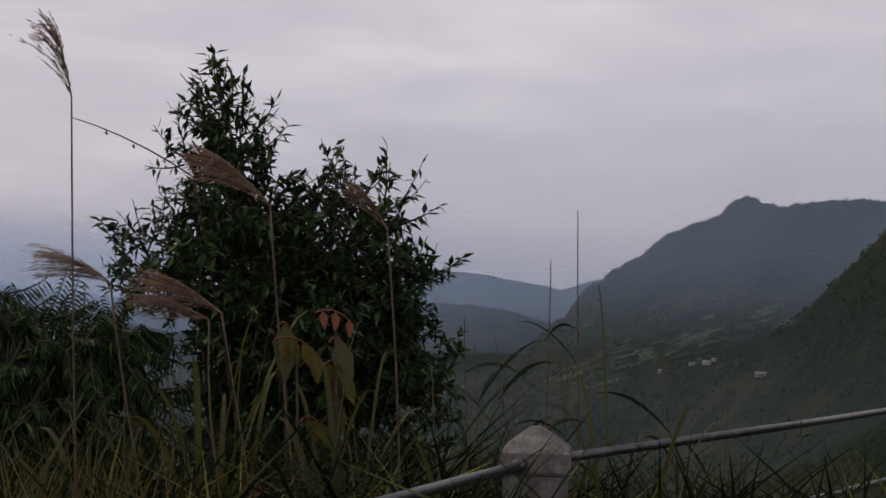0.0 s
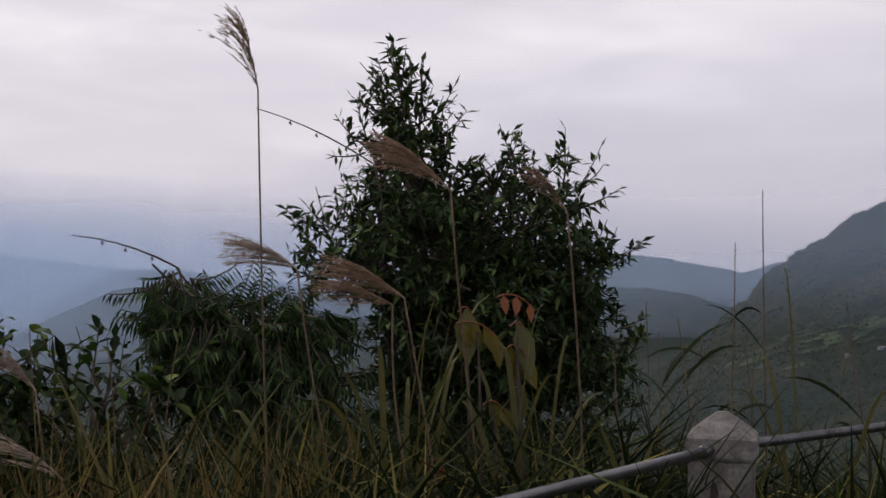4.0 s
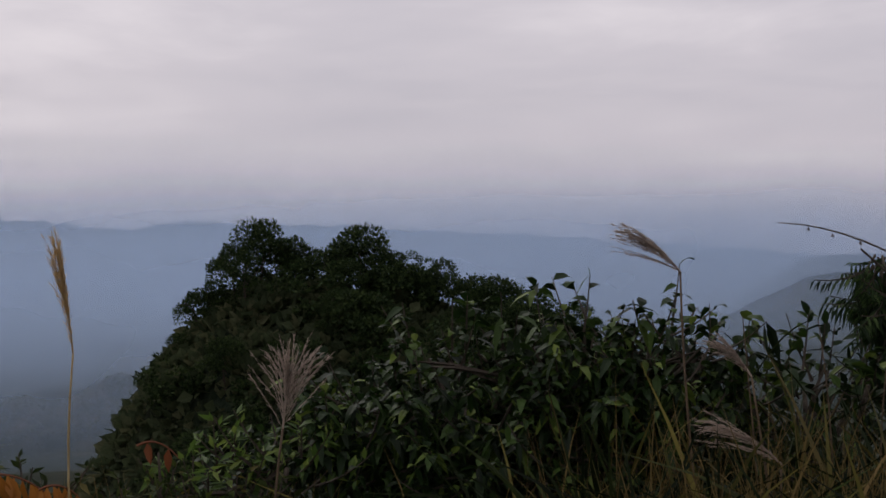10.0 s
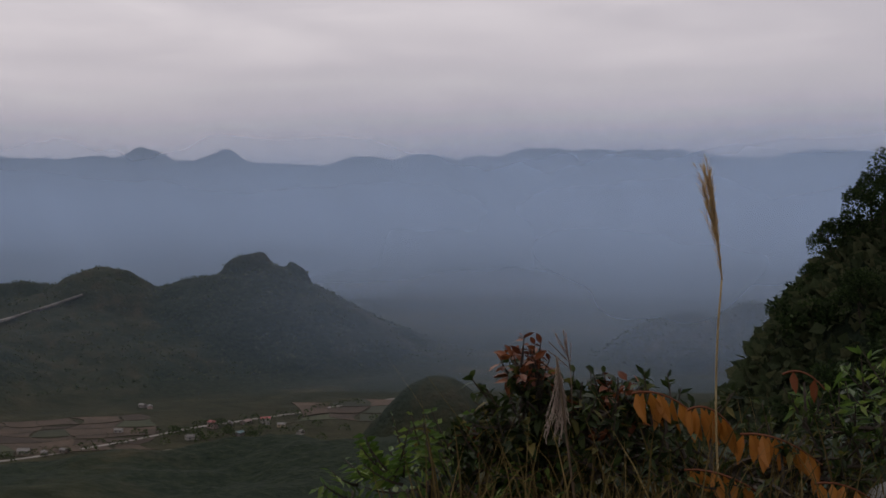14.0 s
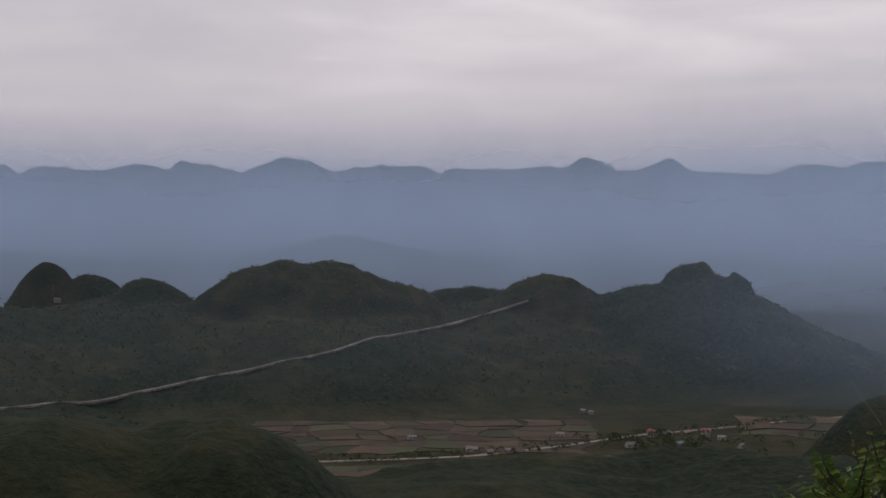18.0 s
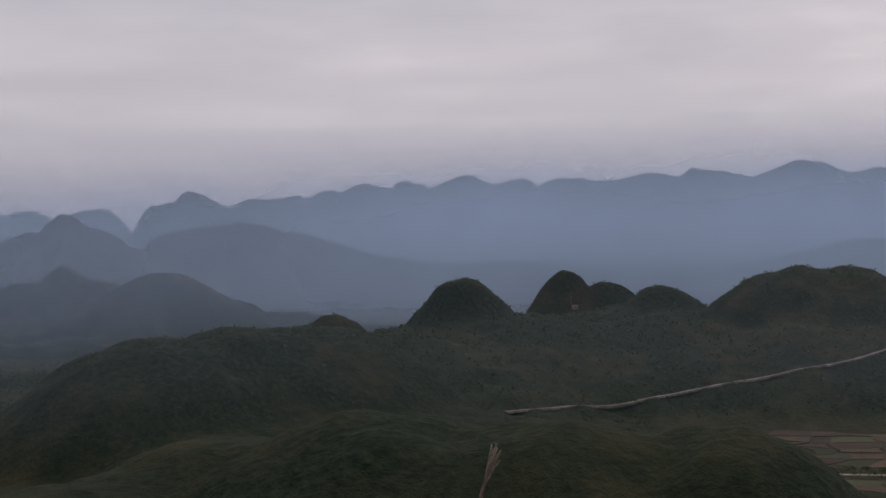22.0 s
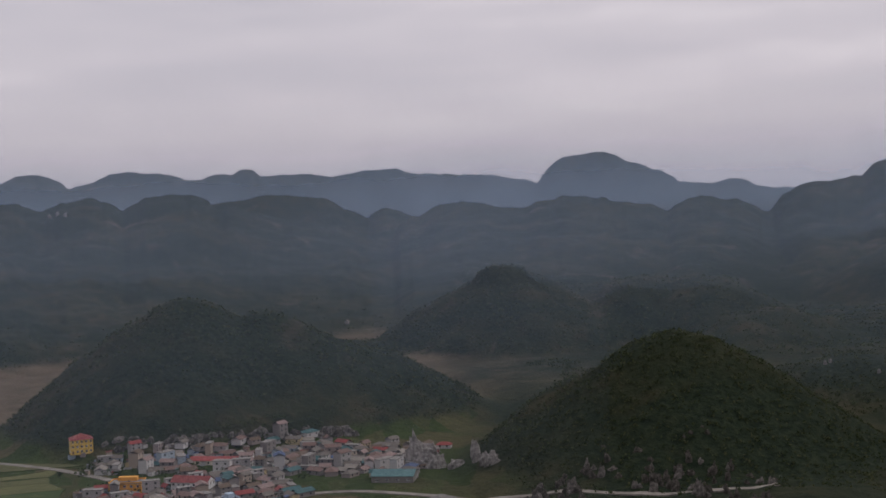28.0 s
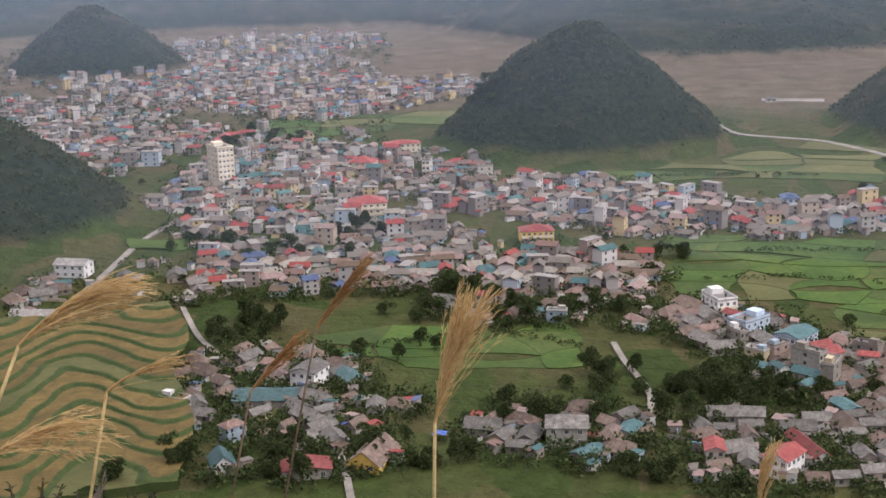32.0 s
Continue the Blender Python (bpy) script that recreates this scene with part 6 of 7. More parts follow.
landmark(villa("pale_blue_house", "pale blue three-storey house with a blue roof", 9, 11, 2, M_PALEBLUE, M_ROOF_BLUE, "hip", 1.8, bays=(3, 3), group="pale blue houses"), 177.1, 757, face(177) + 10, 9)
landmark(villa("yellow_hut", "low farmhouse with a yellow gable wall and dark roof", 11, 17, 1, M_YELLOW, M_ROOF_BROWN, "gable", 4.0, 3.0, bays=(2, 3), group=""), 195.5, 392, face(195) - 24, 10)
landmark(villa("red_roof_house", "two-storey house under a bright red sheet roof", 8, 11, 2, M_WHITE, M_ROOF_RED, "gable", 1.8, bays=(3, 4), group=""), 176.9, 388, face(177) - 28, 10)
landmark(villa("red_long_house", "long pale building under a red and teal sheet roof", 5, 20, 1, M_WHITE, M_ROOF_RED, "gable", 1.8, bays=(2, 7), group=""), 175.9, 404, face(176) + 28, 14)
landmark(villa("grey_house", "two-storey grey concrete house with a tiled gable roof", 10, 13, 2, M_BRICKWALL, M_ROOF_GREY, "gable", 2.4, bays=(3, 3), group=""), 186.6, 406, face(186) + 90, 10)
landmark(villa("red_shed", "low grey house under a flat red sheet roof", 15, 9, 1, M_BRICKWALL, M_ROOF_RED, "gable", 1.2, 3.4, bays=(3, 2), group=""), 198.6, 386, face(198), 9)
landmark(villa("teal_shed", "wide low shed under a teal sheet roof", 13, 22, 1, M_BRICKWALL, M_ROOF_TEAL, "gable", 1.6, bays=(2, 3), group=""), 200.2, 452, face(200) + 80, 12)
landmark(villa("white_house", "two-storey pale concrete house with a grey roof", 10, 12, 2, M_WHITE, M_ROOF_GREY, "gable", 1.6, bays=(3, 3), group=""), 198.2, 468, face(198) - 30, 9)
landmark(villa("green_hut", "small house with a white gable under a green roof", 7, 10, 1, M_WHITE, M_ROOF_TEAL, "gable", 3.0, bays=(2, 2), group=""), 202.4, 396, face(202) + 8, 8)
landmark(villa("long_white_roof", "long low white-walled house beside the terraces", 9, 20, 1, M_WHITE, M_SLAB, "gable", 1.6, bays=(2, 5), group=""), 209.8, 585, face(210) + 65, 12)
landmark(villa("white_house", "pale two-storey house with a white roof on the valley edge", 10, 16, 2, M_WHITE, M_SLAB, "gable", 2.0, bays=(2, 4), group=""), 208.0, 655, face(208) + 60, 11)

# streets of ordinary houses: bearing and distance of both ends, half width, number wanted, share of low houses
ROWS_OF_HOUSES = [
    (203.5, 850, 190, 830, 66, 190, .4), (190, 800, 179.6, 715, 52, 160, .45), (179.6, 712, 171, 765, 32, 95, .45), (171.5, 790, 164.5, 830, 48, 90, .5), (203.5, 740, 192, 715, 34, 70, .7),
    (172, 925, 164, 900, 26, 46, .5), (166.5, 905, 158.2, 845, 26, 46, .7), (169, 930, 163, 890, 36, 26, .6), (165.5, 935, 157.8, 880, 40, 60, .7), (201.5, 940, 193, 890, 48, 44, .4), (203, 640, 190, 640, 48, 120, .75), (190, 620, 183, 595, 34, 75, .65),
]
ROWS_LOW = [
    (203.2, 500, 195.5, 415, 34, 37, .95), (182, 548, 175, 486, 22, 37, .6), (175, 484, 166.3, 432, 28, 47, .85), (190, 422, 184, 398, 22, 16, .97),
    (181, 398, 172, 418, 26, 27, .95), (211, 620, 203, 640, 26, 12, .9), (192, 560, 186, 545, 20, 14, .8), (204, 1010, 199, 1000, 60, 27, .3),
]
ROWS_FAR = [(205, 1280, 197, 1420, 240, 420, .35), (199.5, 1160, 193, 1330, 70, 130, .35), (192.6, 1300, 190.0, 1285, 34, 26, .4), (207, 1500, 196, 1560, 150, 230, .4), (206, 1740, 195, 1820, 130, 220, .4), (211, 1060, 203, 990, 105, 190, .4), (211.5, 1250, 203, 1200, 90, 120, .4)]
counts = {"near": 0}
far_walls, far_roof, far_flat, far_glass = Geo(), Geo(), Geo(), Geo()
pick_high = [0, 1, 2, 2, 8, 8, 0, 9, 2, 7]
pick_low = [3, 4, 5, 3, 10, 3, 6, 10, 7, 3, 7, 4, 10, 3, 4]


def scatter_row(row, far=False):
    a0, d0, a1, d1, half, want, low = row
    p0, p1 = np.array(polar(a0, d0)), np.array(polar(a1, d1))
    u = (p1 - p0) / np.linalg.norm(p1 - p0)
    nrm = np.array([-u[1], u[0]])
    base_turn = math.degrees(math.atan2(u[1], u[0]))
    done = 0
    for _ in range(want * 7):
        if done >= want:
            break
        q = p0 + (p1 - p0) * RNG.random() + nrm * np.clip(RNG.normal() * 0.55, -1, 1) * half
        k = pick_low[RNG.integers(len(pick_low))] if RNG.random() < low else pick_high[RNG.integers(len(pick_high))]
        ob, w, d, _ = TEMPLATES[k]
        if not free_spot(q[0], q[1], 4.3):
            continue
        z = height_at(q[0], q[1])
        if z > FLOOR + 9:
            continue
        TAKEN.append((q[0], q[1], 4.3))
        turn = base_turn + RNG.choice([0, 90, 180, 270]) + RNG.normal() * 14
        s = RNG.uniform(0.72, 1.08)
        done += 1
        if not far and counts["near"] < 300:
            c = copy_thing(ob, pose(q[0], q[1], z, 0, 0, turn))
            c.scale = (s, s, s * RNG.uniform(0.9, 1.1))
            counts["near"] += 1
        else:
            fl = 1 if k in SINGLE_STOREY else (2, 2, 1, 3)[RNG.integers(4)]
            h = fl * 3.2 * s
            c_, s_ = math.cos(radians(turn)), math.sin(radians(turn))
            w, d = w * s, d * s
            box(far_walls, (-w / 2, -d / 2, -1), (w / 2, d / 2, h), radians(turn), (q[0], q[1], z))
            g = Geo()
            if k in (0, 1):
                box(g, (-w / 2 - .3, -d / 2 - .3, h), (w / 2 + .3, d / 2 + .3, h + .3))
            else:
                pitched(g, w, d, h, 1.6, 0.5, 0.12, k == 4)
            v = np.vstack(g.v)
            v[:, :2] = v[:, :2] @ np.array([[c_, s_], [-s_, c_]])
            (far_flat if k in (0, 1) else far_roof).add(v + [q[0], q[1], z], g.f)
            for kk in range(fl):
                for t in (-0.25, 0.25):
                    for sgn in (-1, 1):
                        box(far_glass, (t * d - .6, sgn * w / 2 - .05, kk * 3.2 * s + 1), (t * d + .6, sgn * w / 2 + .05, kk * 3.2 * s + 2.3), radians(turn + 90), (q[0], q[1], z))


for row in ROWS_LOW + ROWS_OF_HOUSES:
    scatter_row(row)
for row in ROWS_FAR:
    scatter_row(row, True)
M_FARWALL, _nt, _b = material("distant_house_walls", 0.9, 0.2)
link(_nt, ramp(_nt, _nt.nodes.new("ShaderNodeNewGeometry").outputs["Random Per Island"], [(0.0, (0.22, 0.20, 0.19)), (0.22, (0.36, 0.34, 0.33)), (0.42, (0.50, 0.48, 0.47)), (0.55, (0.30, 0.25, 0.23)), (0.68, (0.40, 0.33, 0.27)), (0.78, (0.36, 0.42, 0.48)), (0.86, (0.50, 0.40, 0.24)), (0.91, (0.58, 0.56, 0.55))], "CONSTANT"), _b.inputs["Base Color"])
M_FARROOF, _nt, _b = material("distant_pitched_roofs", 0.7, 0.3)
_c = ramp(_nt, _nt.nodes.new("ShaderNodeNewGeometry").outputs["Random Per Island"], [(0.0, (0.24, 0.05, 0.045)), (0.10, (0.17, 0.11, 0.094)), (0.22, (0.15, 0.132, 0.115)), (0.52, (0.26, 0.235, 0.205)), (0.64, (0.12, 0.085, 0.06)), (0.78, (0.05, 0.115, 0.12)), (0.86, (0.25, 0.18, 0.165)), (0.96, (0.07, 0.10, 0.19))], "CONSTANT")
link(_nt, mix_rgb(_nt, 0.6, _c, ramp(_nt, noise_tex(_nt, coords(_nt, "Position"), 0.5, 4.0, 0.6), [(0.3, (0.55, 0.53, 0.5)), (0.65, (1.1, 1.1, 1.1))]), "MULTIPLY"), _b.inputs["Base Color"])
for nm, g, m, lb in (("distant_house_walls", far_walls, M_FARWALL, "pale and grey walls of closely packed distant town houses"), ("distant_roofs", far_roof, M_FARROOF, "red, rose, grey and teal roofs of distant houses"),
                     ("distant_flat_roofs", far_flat, M_SLAB, "grey flat concrete roofs of distant town houses"), ("distant_windows", far_glass, M_GLASS, "dark windows of distant town houses")):
    tagged(part(nm, g, m), lb, "houses", kind="stuff")

# the template houses stand in the old quarter
for k, (ob, w, d, _) in enumerate(TEMPLATES):
    for _try in range(60):
        q = np.array(polar(198.5 + RNG.uniform(-3, 3), 985 + RNG.uniform(-25, 60)))
        if free_spot(q[0], q[1], 6):
            break
    ob.matrix_basis = pose(q[0], q[1], height_at(q[0], q[1]), 0, 0, 40 * k)
    TAKEN.append((q[0], q[1], 6))

# western village beside the stream
for k, (az, d, tk) in enumerate(((71.1, 1015, 2), (71.9, 1020, 6), (72.6, 1012, 3), (73.3, 1005, 2), (70.4, 1002, 7), (74.2, 960, 3), (69.6, 968, 7), (75.9, 1110, 7), (76.2, 1118, 7), (77.2, 1000, 7), (75.2, 905, 7), (72.2, 970, 5), (80.2, 925, 7), (79.4, 930, 7), (81, 935, 3), (83.6, 985, 7))):
    p = foot(az, d)
    copy_thing(TEMPLATES[tk][0], pose(*p, 0, 0, 37 * k)).scale = (0.72, 0.72, 0.72)
# farms on the eastern slope
for k, (az, el) in enumerate(((-10.9, -2.6), (-11.2, -2.75), (-10.6, -2.8), (-11.5, -2.55), (-9.3, -3.1), (-13.4, -3.2), (-.5, -3.7), (-.9, -3.9), (0.1, -3.8))):
    p = seen_ground(az, el)
    copy_thing(TEMPLATES[(7, 3, 7, 7)[k % 4]][0], pose(*p, 0, 0, 50 * k)).scale = (0.75, 0.75, 0.75)


def track(name, label, pts, width, mat, lift=0.35, calm=6):
    """A road or path draped on the ground through places given by bearing and distance."""
    P = [np.array(polar(a, d)) for a, d in pts]
    dense = []
    for a, b in zip(P, P[1:]):
        n = max(2, int(np.linalg.norm(b - a) / 6))
        dense += [a + (b - a) * i / n for i in range(n)]
    dense.append(P[-1])
    dense = np.array(dense)
    for _ in range(calm):
        dense[1:-1] = dense[1:-1] * 0.5 + 0.25 * (dense[:-2] + dense[2:])
    t = np.gradient(dense, axis=0)
    t /= np.linalg.norm(t, axis=1)[:, None]
    nr = np.stack([-t[:, 1], t[:, 0]], -1)
    z = ground_height(dense[:, 0], dense[:, 1])
    for _ in range(3 if calm < 20 else 60):
        z[1:-1] = np.maximum(z[1:-1], 0.5 * z[1:-1] + 0.25 * (z[:-2] + z[2:])) if calm < 20 else 0.5 * z[1:-1] + 0.25 * (z[:-2] + z[2:])
    if calm >= 20:
        z = np.maximum(z, ground_height(dense[:, 0], dense[:, 1]))
        for _ in range(5):
            z[1:-1] = 0.5 * z[1:-1] + 0.25 * (z[:-2] + z[2:])
    g = Geo()
    v, m = [], len(dense)
    skirt = -0.8 if calm < 20 else -1.8
    for sgn, dz in ((-0.5, skirt), (-0.5, 0), (0.5, 0), (0.5, skirt)):
        e = dense + nr * sgn * width
        v.append(np.column_stack([e, (np.maximum(z, ground_height(e[:, 0], e[:, 1])) if calm < 20 else z) + lift + dz]))
    v = np.vstack(v)
    g.add(v, [(k * m + i, k * m + i + 1, (k + 1) * m + i + 1, (k + 1) * m + i) for k in range(3) for i in range(m - 1)])
    return tagged(part(name, g, mat), label, "road", kind="structure")


track("road_main", "pale concrete road between fields and hill", [(181.4, 1010), (179.5, 999), (175.8, 978), (173.4, 930), (171.4, 880), (168.4, 800), (165.0, 790), (161.0, 792), (157.2, 765), (154.2, 731), (149.8, 708), (146, 700), (143, 715)], 6, M_TRACK)
track("path_one", "narrow pale path winding between farmhouses", [(196.6, 360), (196.8, 385), (197.2, 412), (198.0, 440), (201, 480), (203, 530), (203.6, 580)], 2.4, M_TRACK, 0.9)
track("path_two", "narrow pale path climbing past a grove", [(185.5, 385), (184.2, 405), (183, 425), (182.4, 440), (183.2, 462), (184, 480), (184.5, 505)], 2.4, M_TRACK, 0.9)
track("path_three", "pale path along the foot of a wooded hill", [(210, 560), (207, 640), (205.2, 710), (203.4, 760)], 3.4, M_TRACK, 0.9)
track("path_four", "pale concrete lane between garden walls", [(171.5, 372), (172.7, 390), (174, 410), (175.2, 424)], 4.0, M_TRACK, 0.9)
track("road_west", "valley road lined with dark hedges", [(93, 905), (88, 900), (84, 905), (81, 915), (77, 960), (74, 1010), (70.8, 1050), (68.4, 1085), (66.5, 1120), (63.5, 1160)], 4.5, M_TRACK)
M_CUT = surface("cut_road_gravel", (0.06, 0.053, 0.044), (0.14, 0.122, 0.105), (0.30, 0.265, 0.235), 0.07, 0.95, 0.6, 0.4, fine=6, kind="Position")
_hill = [seen_ground(a, e, 600) for a, e in ((101.5, -8.1), (98.5, -8.0), (94.8, -7.45), (90.5, -6.72), (87.5, -6.35), (86.1, -6.1), (84.2, -5.3), (82.5, -4.95), (81.3, -4.7), (79.8, -4.3), (78.6, -3.98))]
track("road_hillside", "pale cut road climbing across a dark hillside", [(math.degrees(math.atan2(-p[0], p[1])), math.hypot(p[0], p[1])) for p in _hill], 4.6, M_CUT, 0.8, 80)

# blue tarpaulins and a pond
for az, d, w in ((196.6, 420, 2.2), (192.4, 408, 2.6), (205.5, 630, 2.5)):
    p = foot(az, d)
    g = Geo()
    v = [(x * w, y * w * .7, 2.2 + 0.5 * (1 - abs(x)) + RNG.normal() * .12) for y in (-1, -.3, .4, 1) for x in (-1, -.4, 0, .5, 1)]
    g.add(v, [(r * 5 + c, r * 5 + c + 1, r * 5 + c + 6, r * 5 + c + 5) for r in range(3) for c in range(4)])
    ob = thing("tarpaulin_shelter", p, "blue tarpaulin stretched over a yard on poles", "shelter", "tarpaulins")
    part("sheet", g, M_TARP, ob)
    for x in (-1, 1):
        for y in (-1, 1):
            g = Geo()
            tube(g, [(x * w * .95, y * w * .66, -.2), (x * w * .95, y * w * .66, 2.2)], 0.06, 6)
            part("pole", g, M_BARK, ob)
M_POND = surface("muddy_pond_water", (0.08, 0.076, 0.06), (0.10, 0.094, 0.074), (0.125, 0.115, 0.09), 0.05, 0.5, 0.05, 0.02, kind="Position", spec=0.25)
g = Geo()
pc = foot(168.8, 502)
ring = [(pc[0] + (13 + 4 * math.sin(2 * a + 1) + 2 * math.sin(5 * a)) * math.cos(a), pc[1] + (8 + 2 * math.sin(3 * a)) * math.sin(a), pc[2] + 0.9) for a in np.linspace(0, 6.28, 29)[:-1]]
g.add(ring + [(x, y, z - 1.6) for x, y, z in ring], [tuple(range(28))] + [(i, i + 28, (i + 1) % 28 + 28, (i + 1) % 28) for i in range(28)])
tagged(part("water", g, M_POND), "small muddy fish pond with an uneven bank", "pond", kind="structure")
g = Geo()
pc = foot(162.6, 742)
ring = []
for a in np.linspace(0, 6.28, 41)[:-1]:
    u, w = 36 * math.cos(a) * (1 + .08 * math.sin(3 * a + 1)), 27 * math.sin(a) * (1 + .1 * math.sin(2 * a))
    t = radians(163)
    ring.append((pc[0] + u * math.cos(t) - w * math.sin(t), pc[1] + u * math.sin(t) + w * math.cos(t), pc[2] + 1.2))
g.add(ring + [(x, y, z - 2.4) for x, y, z in ring], [tuple(range(40))] + [(i, i + 40, (i + 1) % 40 + 40, (i + 1) % 40) for i in range(40)])
tagged(part("playing_field", g, M_EARTH), "bare tan earth playing field with worn edges", "playing field", kind="structure")

# ---- trees, woods and terraces ----


def canopy(geo, n, rx, rz, z0, leaf, skin=0.55):
    """Leaf sprays in an uneven crown made of several billows."""
    k = 7
    cen = np.column_stack([RNG.normal(size=k) * rx * 0.42, RNG.normal(size=k) * rx * 0.42, z0 + RNG.uniform(-0.55, 0.6, k) * rz])
    rad = RNG.uniform(0.38, 0.62, k) * rx
    which = RNG.integers(0, k, n)
    u = rand_unit(n)
    u[:, 2] = np.where(RNG.random(n) < 0.7, np.abs(u[:, 2]), u[:, 2])
    base = cen[which] + u * (rad[which] * (skin + (1 - skin) * RNG.random(n)))[:, None] * np.array([1, 1, min(1.0, rz / rx * 1.1)])
    way = u + rand_unit(n) * 0.8
    add_leaves(geo, base, way, rand_unit(n) * 0.6 + u, leaf * RNG.uniform(0.6, 1.4, n), leaf * 0.62 * RNG.uniform(0.6, 1.3, n), 0.1)


def tree_template(label, height, rx, leaves, leaf, group, mat):
    ob = thing("tree", (0, 0, 0), label, "tree", group)
    g = Geo()
    tube(g, bend_line(np.array([0, 0, -0.5]), np.array([RNG.normal() * .3, RNG.normal() * .3, height * 0.62]), 0.2, 7, (1, 0.3, 0)), np.linspace(height * 0.028, height * 0.01, 7), 7)
    part("trunk", g, M_BARK, ob, smooth_faces=True)
    for _ in range(3):
        g = Geo()
        a = RNG.uniform(0, 6.28)
        z = height * RNG.uniform(0.3, 0.55)
        tube(g, bend_line(np.array([0, 0, z]), np.array([math.cos(a) * rx * .7, math.sin(a) * rx * .7, z + height * 0.22]), 0.2, 5), np.linspace(height * 0.012, height * 0.004, 5), 5)
        part("limb", g, M_BARK, ob)
    g = Geo()
    canopy(g, leaves, rx, height * 0.44, height * 0.5, leaf)
    tagged(part("crown", g, mat, ob), kind="stuff")
    return ob


TREES = [tree_template("broad dark evergreen tree with an uneven crown", 9, 3.6, 1300, 0.78, "trees of the valley", M_TREE), tree_template("rounded dark green tree with gaps in its crown", 7, 3.0, 1100, 0.72, "trees of the valley", M_TREE),
         tree_template("tall narrow dark tree", 11, 2.6, 1100, 0.72, "trees of the valley", M_TREE), tree_template("low spreading tree of grey-green foliage", 6, 3.4, 1100, 0.72, "trees of the valley", M_TREE)]
WOOD_TREES = [tree_template("broad forest tree with a billowing dark crown", 9, 4.2, 2600, 0.42, "forest trees on the near hill", M_WOODLAND), tree_template("domed forest tree on the crest of a near hill", 10, 3.6, 2400, 0.40, "forest trees on the near hill", M_WOODLAND),
              tree_template("slim forest tree standing above its neighbours", 11, 2.6, 1800, 0.38, "forest trees on the near hill", M_WOODLAND), tree_template("dense low forest tree on a steep slope", 7, 3.8, 2200, 0.42, "forest trees on the near hill", M_WOODLAND)]


def plant(tpl, x, y, s):
    z = height_at(x, y)
    c = copy_thing(tpl, pose(x, y, z - 0.2, 0, 0, RNG.uniform(0, 360)))
    c.scale = (s, s, s * RNG.uniform(0.85, 1.15))
    return c


# groves in the town: bearing, distance, spread along and across the view, trees
for az, d, sa, sr, n in ((178.3, 447, 24, 11, 40), (180.6, 452, 12, 9, 12), (189.8, 545, 18, 9, 20), (191.5, 570, 12, 9, 12), (197.0, 395, 14, 8, 9), (193, 392, 12, 6, 8), (183.5, 380, 14, 5, 8), (186.8, 545, 14, 6, 11), (184.6, 470, 8, 5, 5), (199.8, 545, 10, 7, 9), (202.0, 530, 10, 7, 9), (187.3, 425, 10, 5, 7),
                         (194.5, 500, 10, 5, 5), (196.6, 700, 12, 7, 6), (202.3, 690, 16, 8, 8), (200, 1010, 22, 12, 10), (189.6, 960, 14, 9, 9), (204, 400, 8, 6, 5), (182.0, 640, 12, 4, 5), (200, 655, 14, 7, 7)):
    for _ in range(n):
        c = polar(az, d)
        t = radians(az)
        a, r = RNG.normal() * sa, RNG.normal() * sr
        plant(TREES[RNG.integers(4)], c[0] + math.cos(t) * a - math.sin(t) * r, c[1] + math.sin(t) * a + math.cos(t) * r, RNG.uniform(0.8, 1.35))
for _ in range(34):
    az, d = RNG.uniform(165, 205), RNG.uniform(400, 900)
    x, y = polar(az, d)
    if free_spot(x, y, 2.0):
        plant(TREES[RNG.integers(4)], x, y, RNG.uniform(0.5, 1.0))
# the wooded hill beside the viewpoint: crest trees first, each with the height of its top
for k, (az, el) in enumerate(((48.0, -2.9), (47.2, -1.1), (46.4, -0.4), (45.6, 0.9), (44.6, 1.45), (43.7, 0.85), (43.0, 0.8), (42.1, 1.1), (41.2, 1.05), (40.2, 1.25), (39.3, 0.7), (38.3, 1.1), (37.6, 0.0), (36.4, -0.45), (35.4, -0.7), (34.5, -0.65), (33.9, -1.1), (32.8, -1.45), (31.9, -2.2), (31.0, -2.9), (29.8, -4.0))):
    d = np.interp(az, [29, 34, 38, 45, 48], [122, 139, 147, 150, 146])
    x, y = polar(az, d)
    need = EYE + d * math.tan(radians(el)) - height_at(x, y)
    kind = 2 if az == 38.3 else (0, 1, 3, 1, 0)[k % 5]
    plant(WOOD_TREES[kind], x, y, float(np.clip(need / (0.84 * (9, 10, 11, 7)[kind]), 0.35, 1.5)))
for _ in range(30):
    x, y = polar(RNG.uniform(30, 48), RNG.uniform(120, 146))
    plant(WOOD_TREES[RNG.integers(4)], x, y, RNG.uniform(0.45, 0.75))
forest = Geo()
for _ in range(260):
    az = RNG.uniform(28, 49)
    x, y = polar(az, RNG.uniform(84, 146))
    z, n, rx = height_at(x, y), 420, RNG.uniform(1.5, 3.0)
    g = Geo()
    canopy(g, n, rx, rx * RNG.uniform(0.8, 1.2), rx * 0.9, 0.5)
    forest.add(np.vstack(g.v) + [x, y, z], g.f)
tagged(part("forest", forest, M_WOODLAND), "dense dark forest crowns covering a steep near hill", "woodland", kind="stuff")

# scrub and tree cover too small to pick apart, on the hills round the town and the valley
cover = Geo()


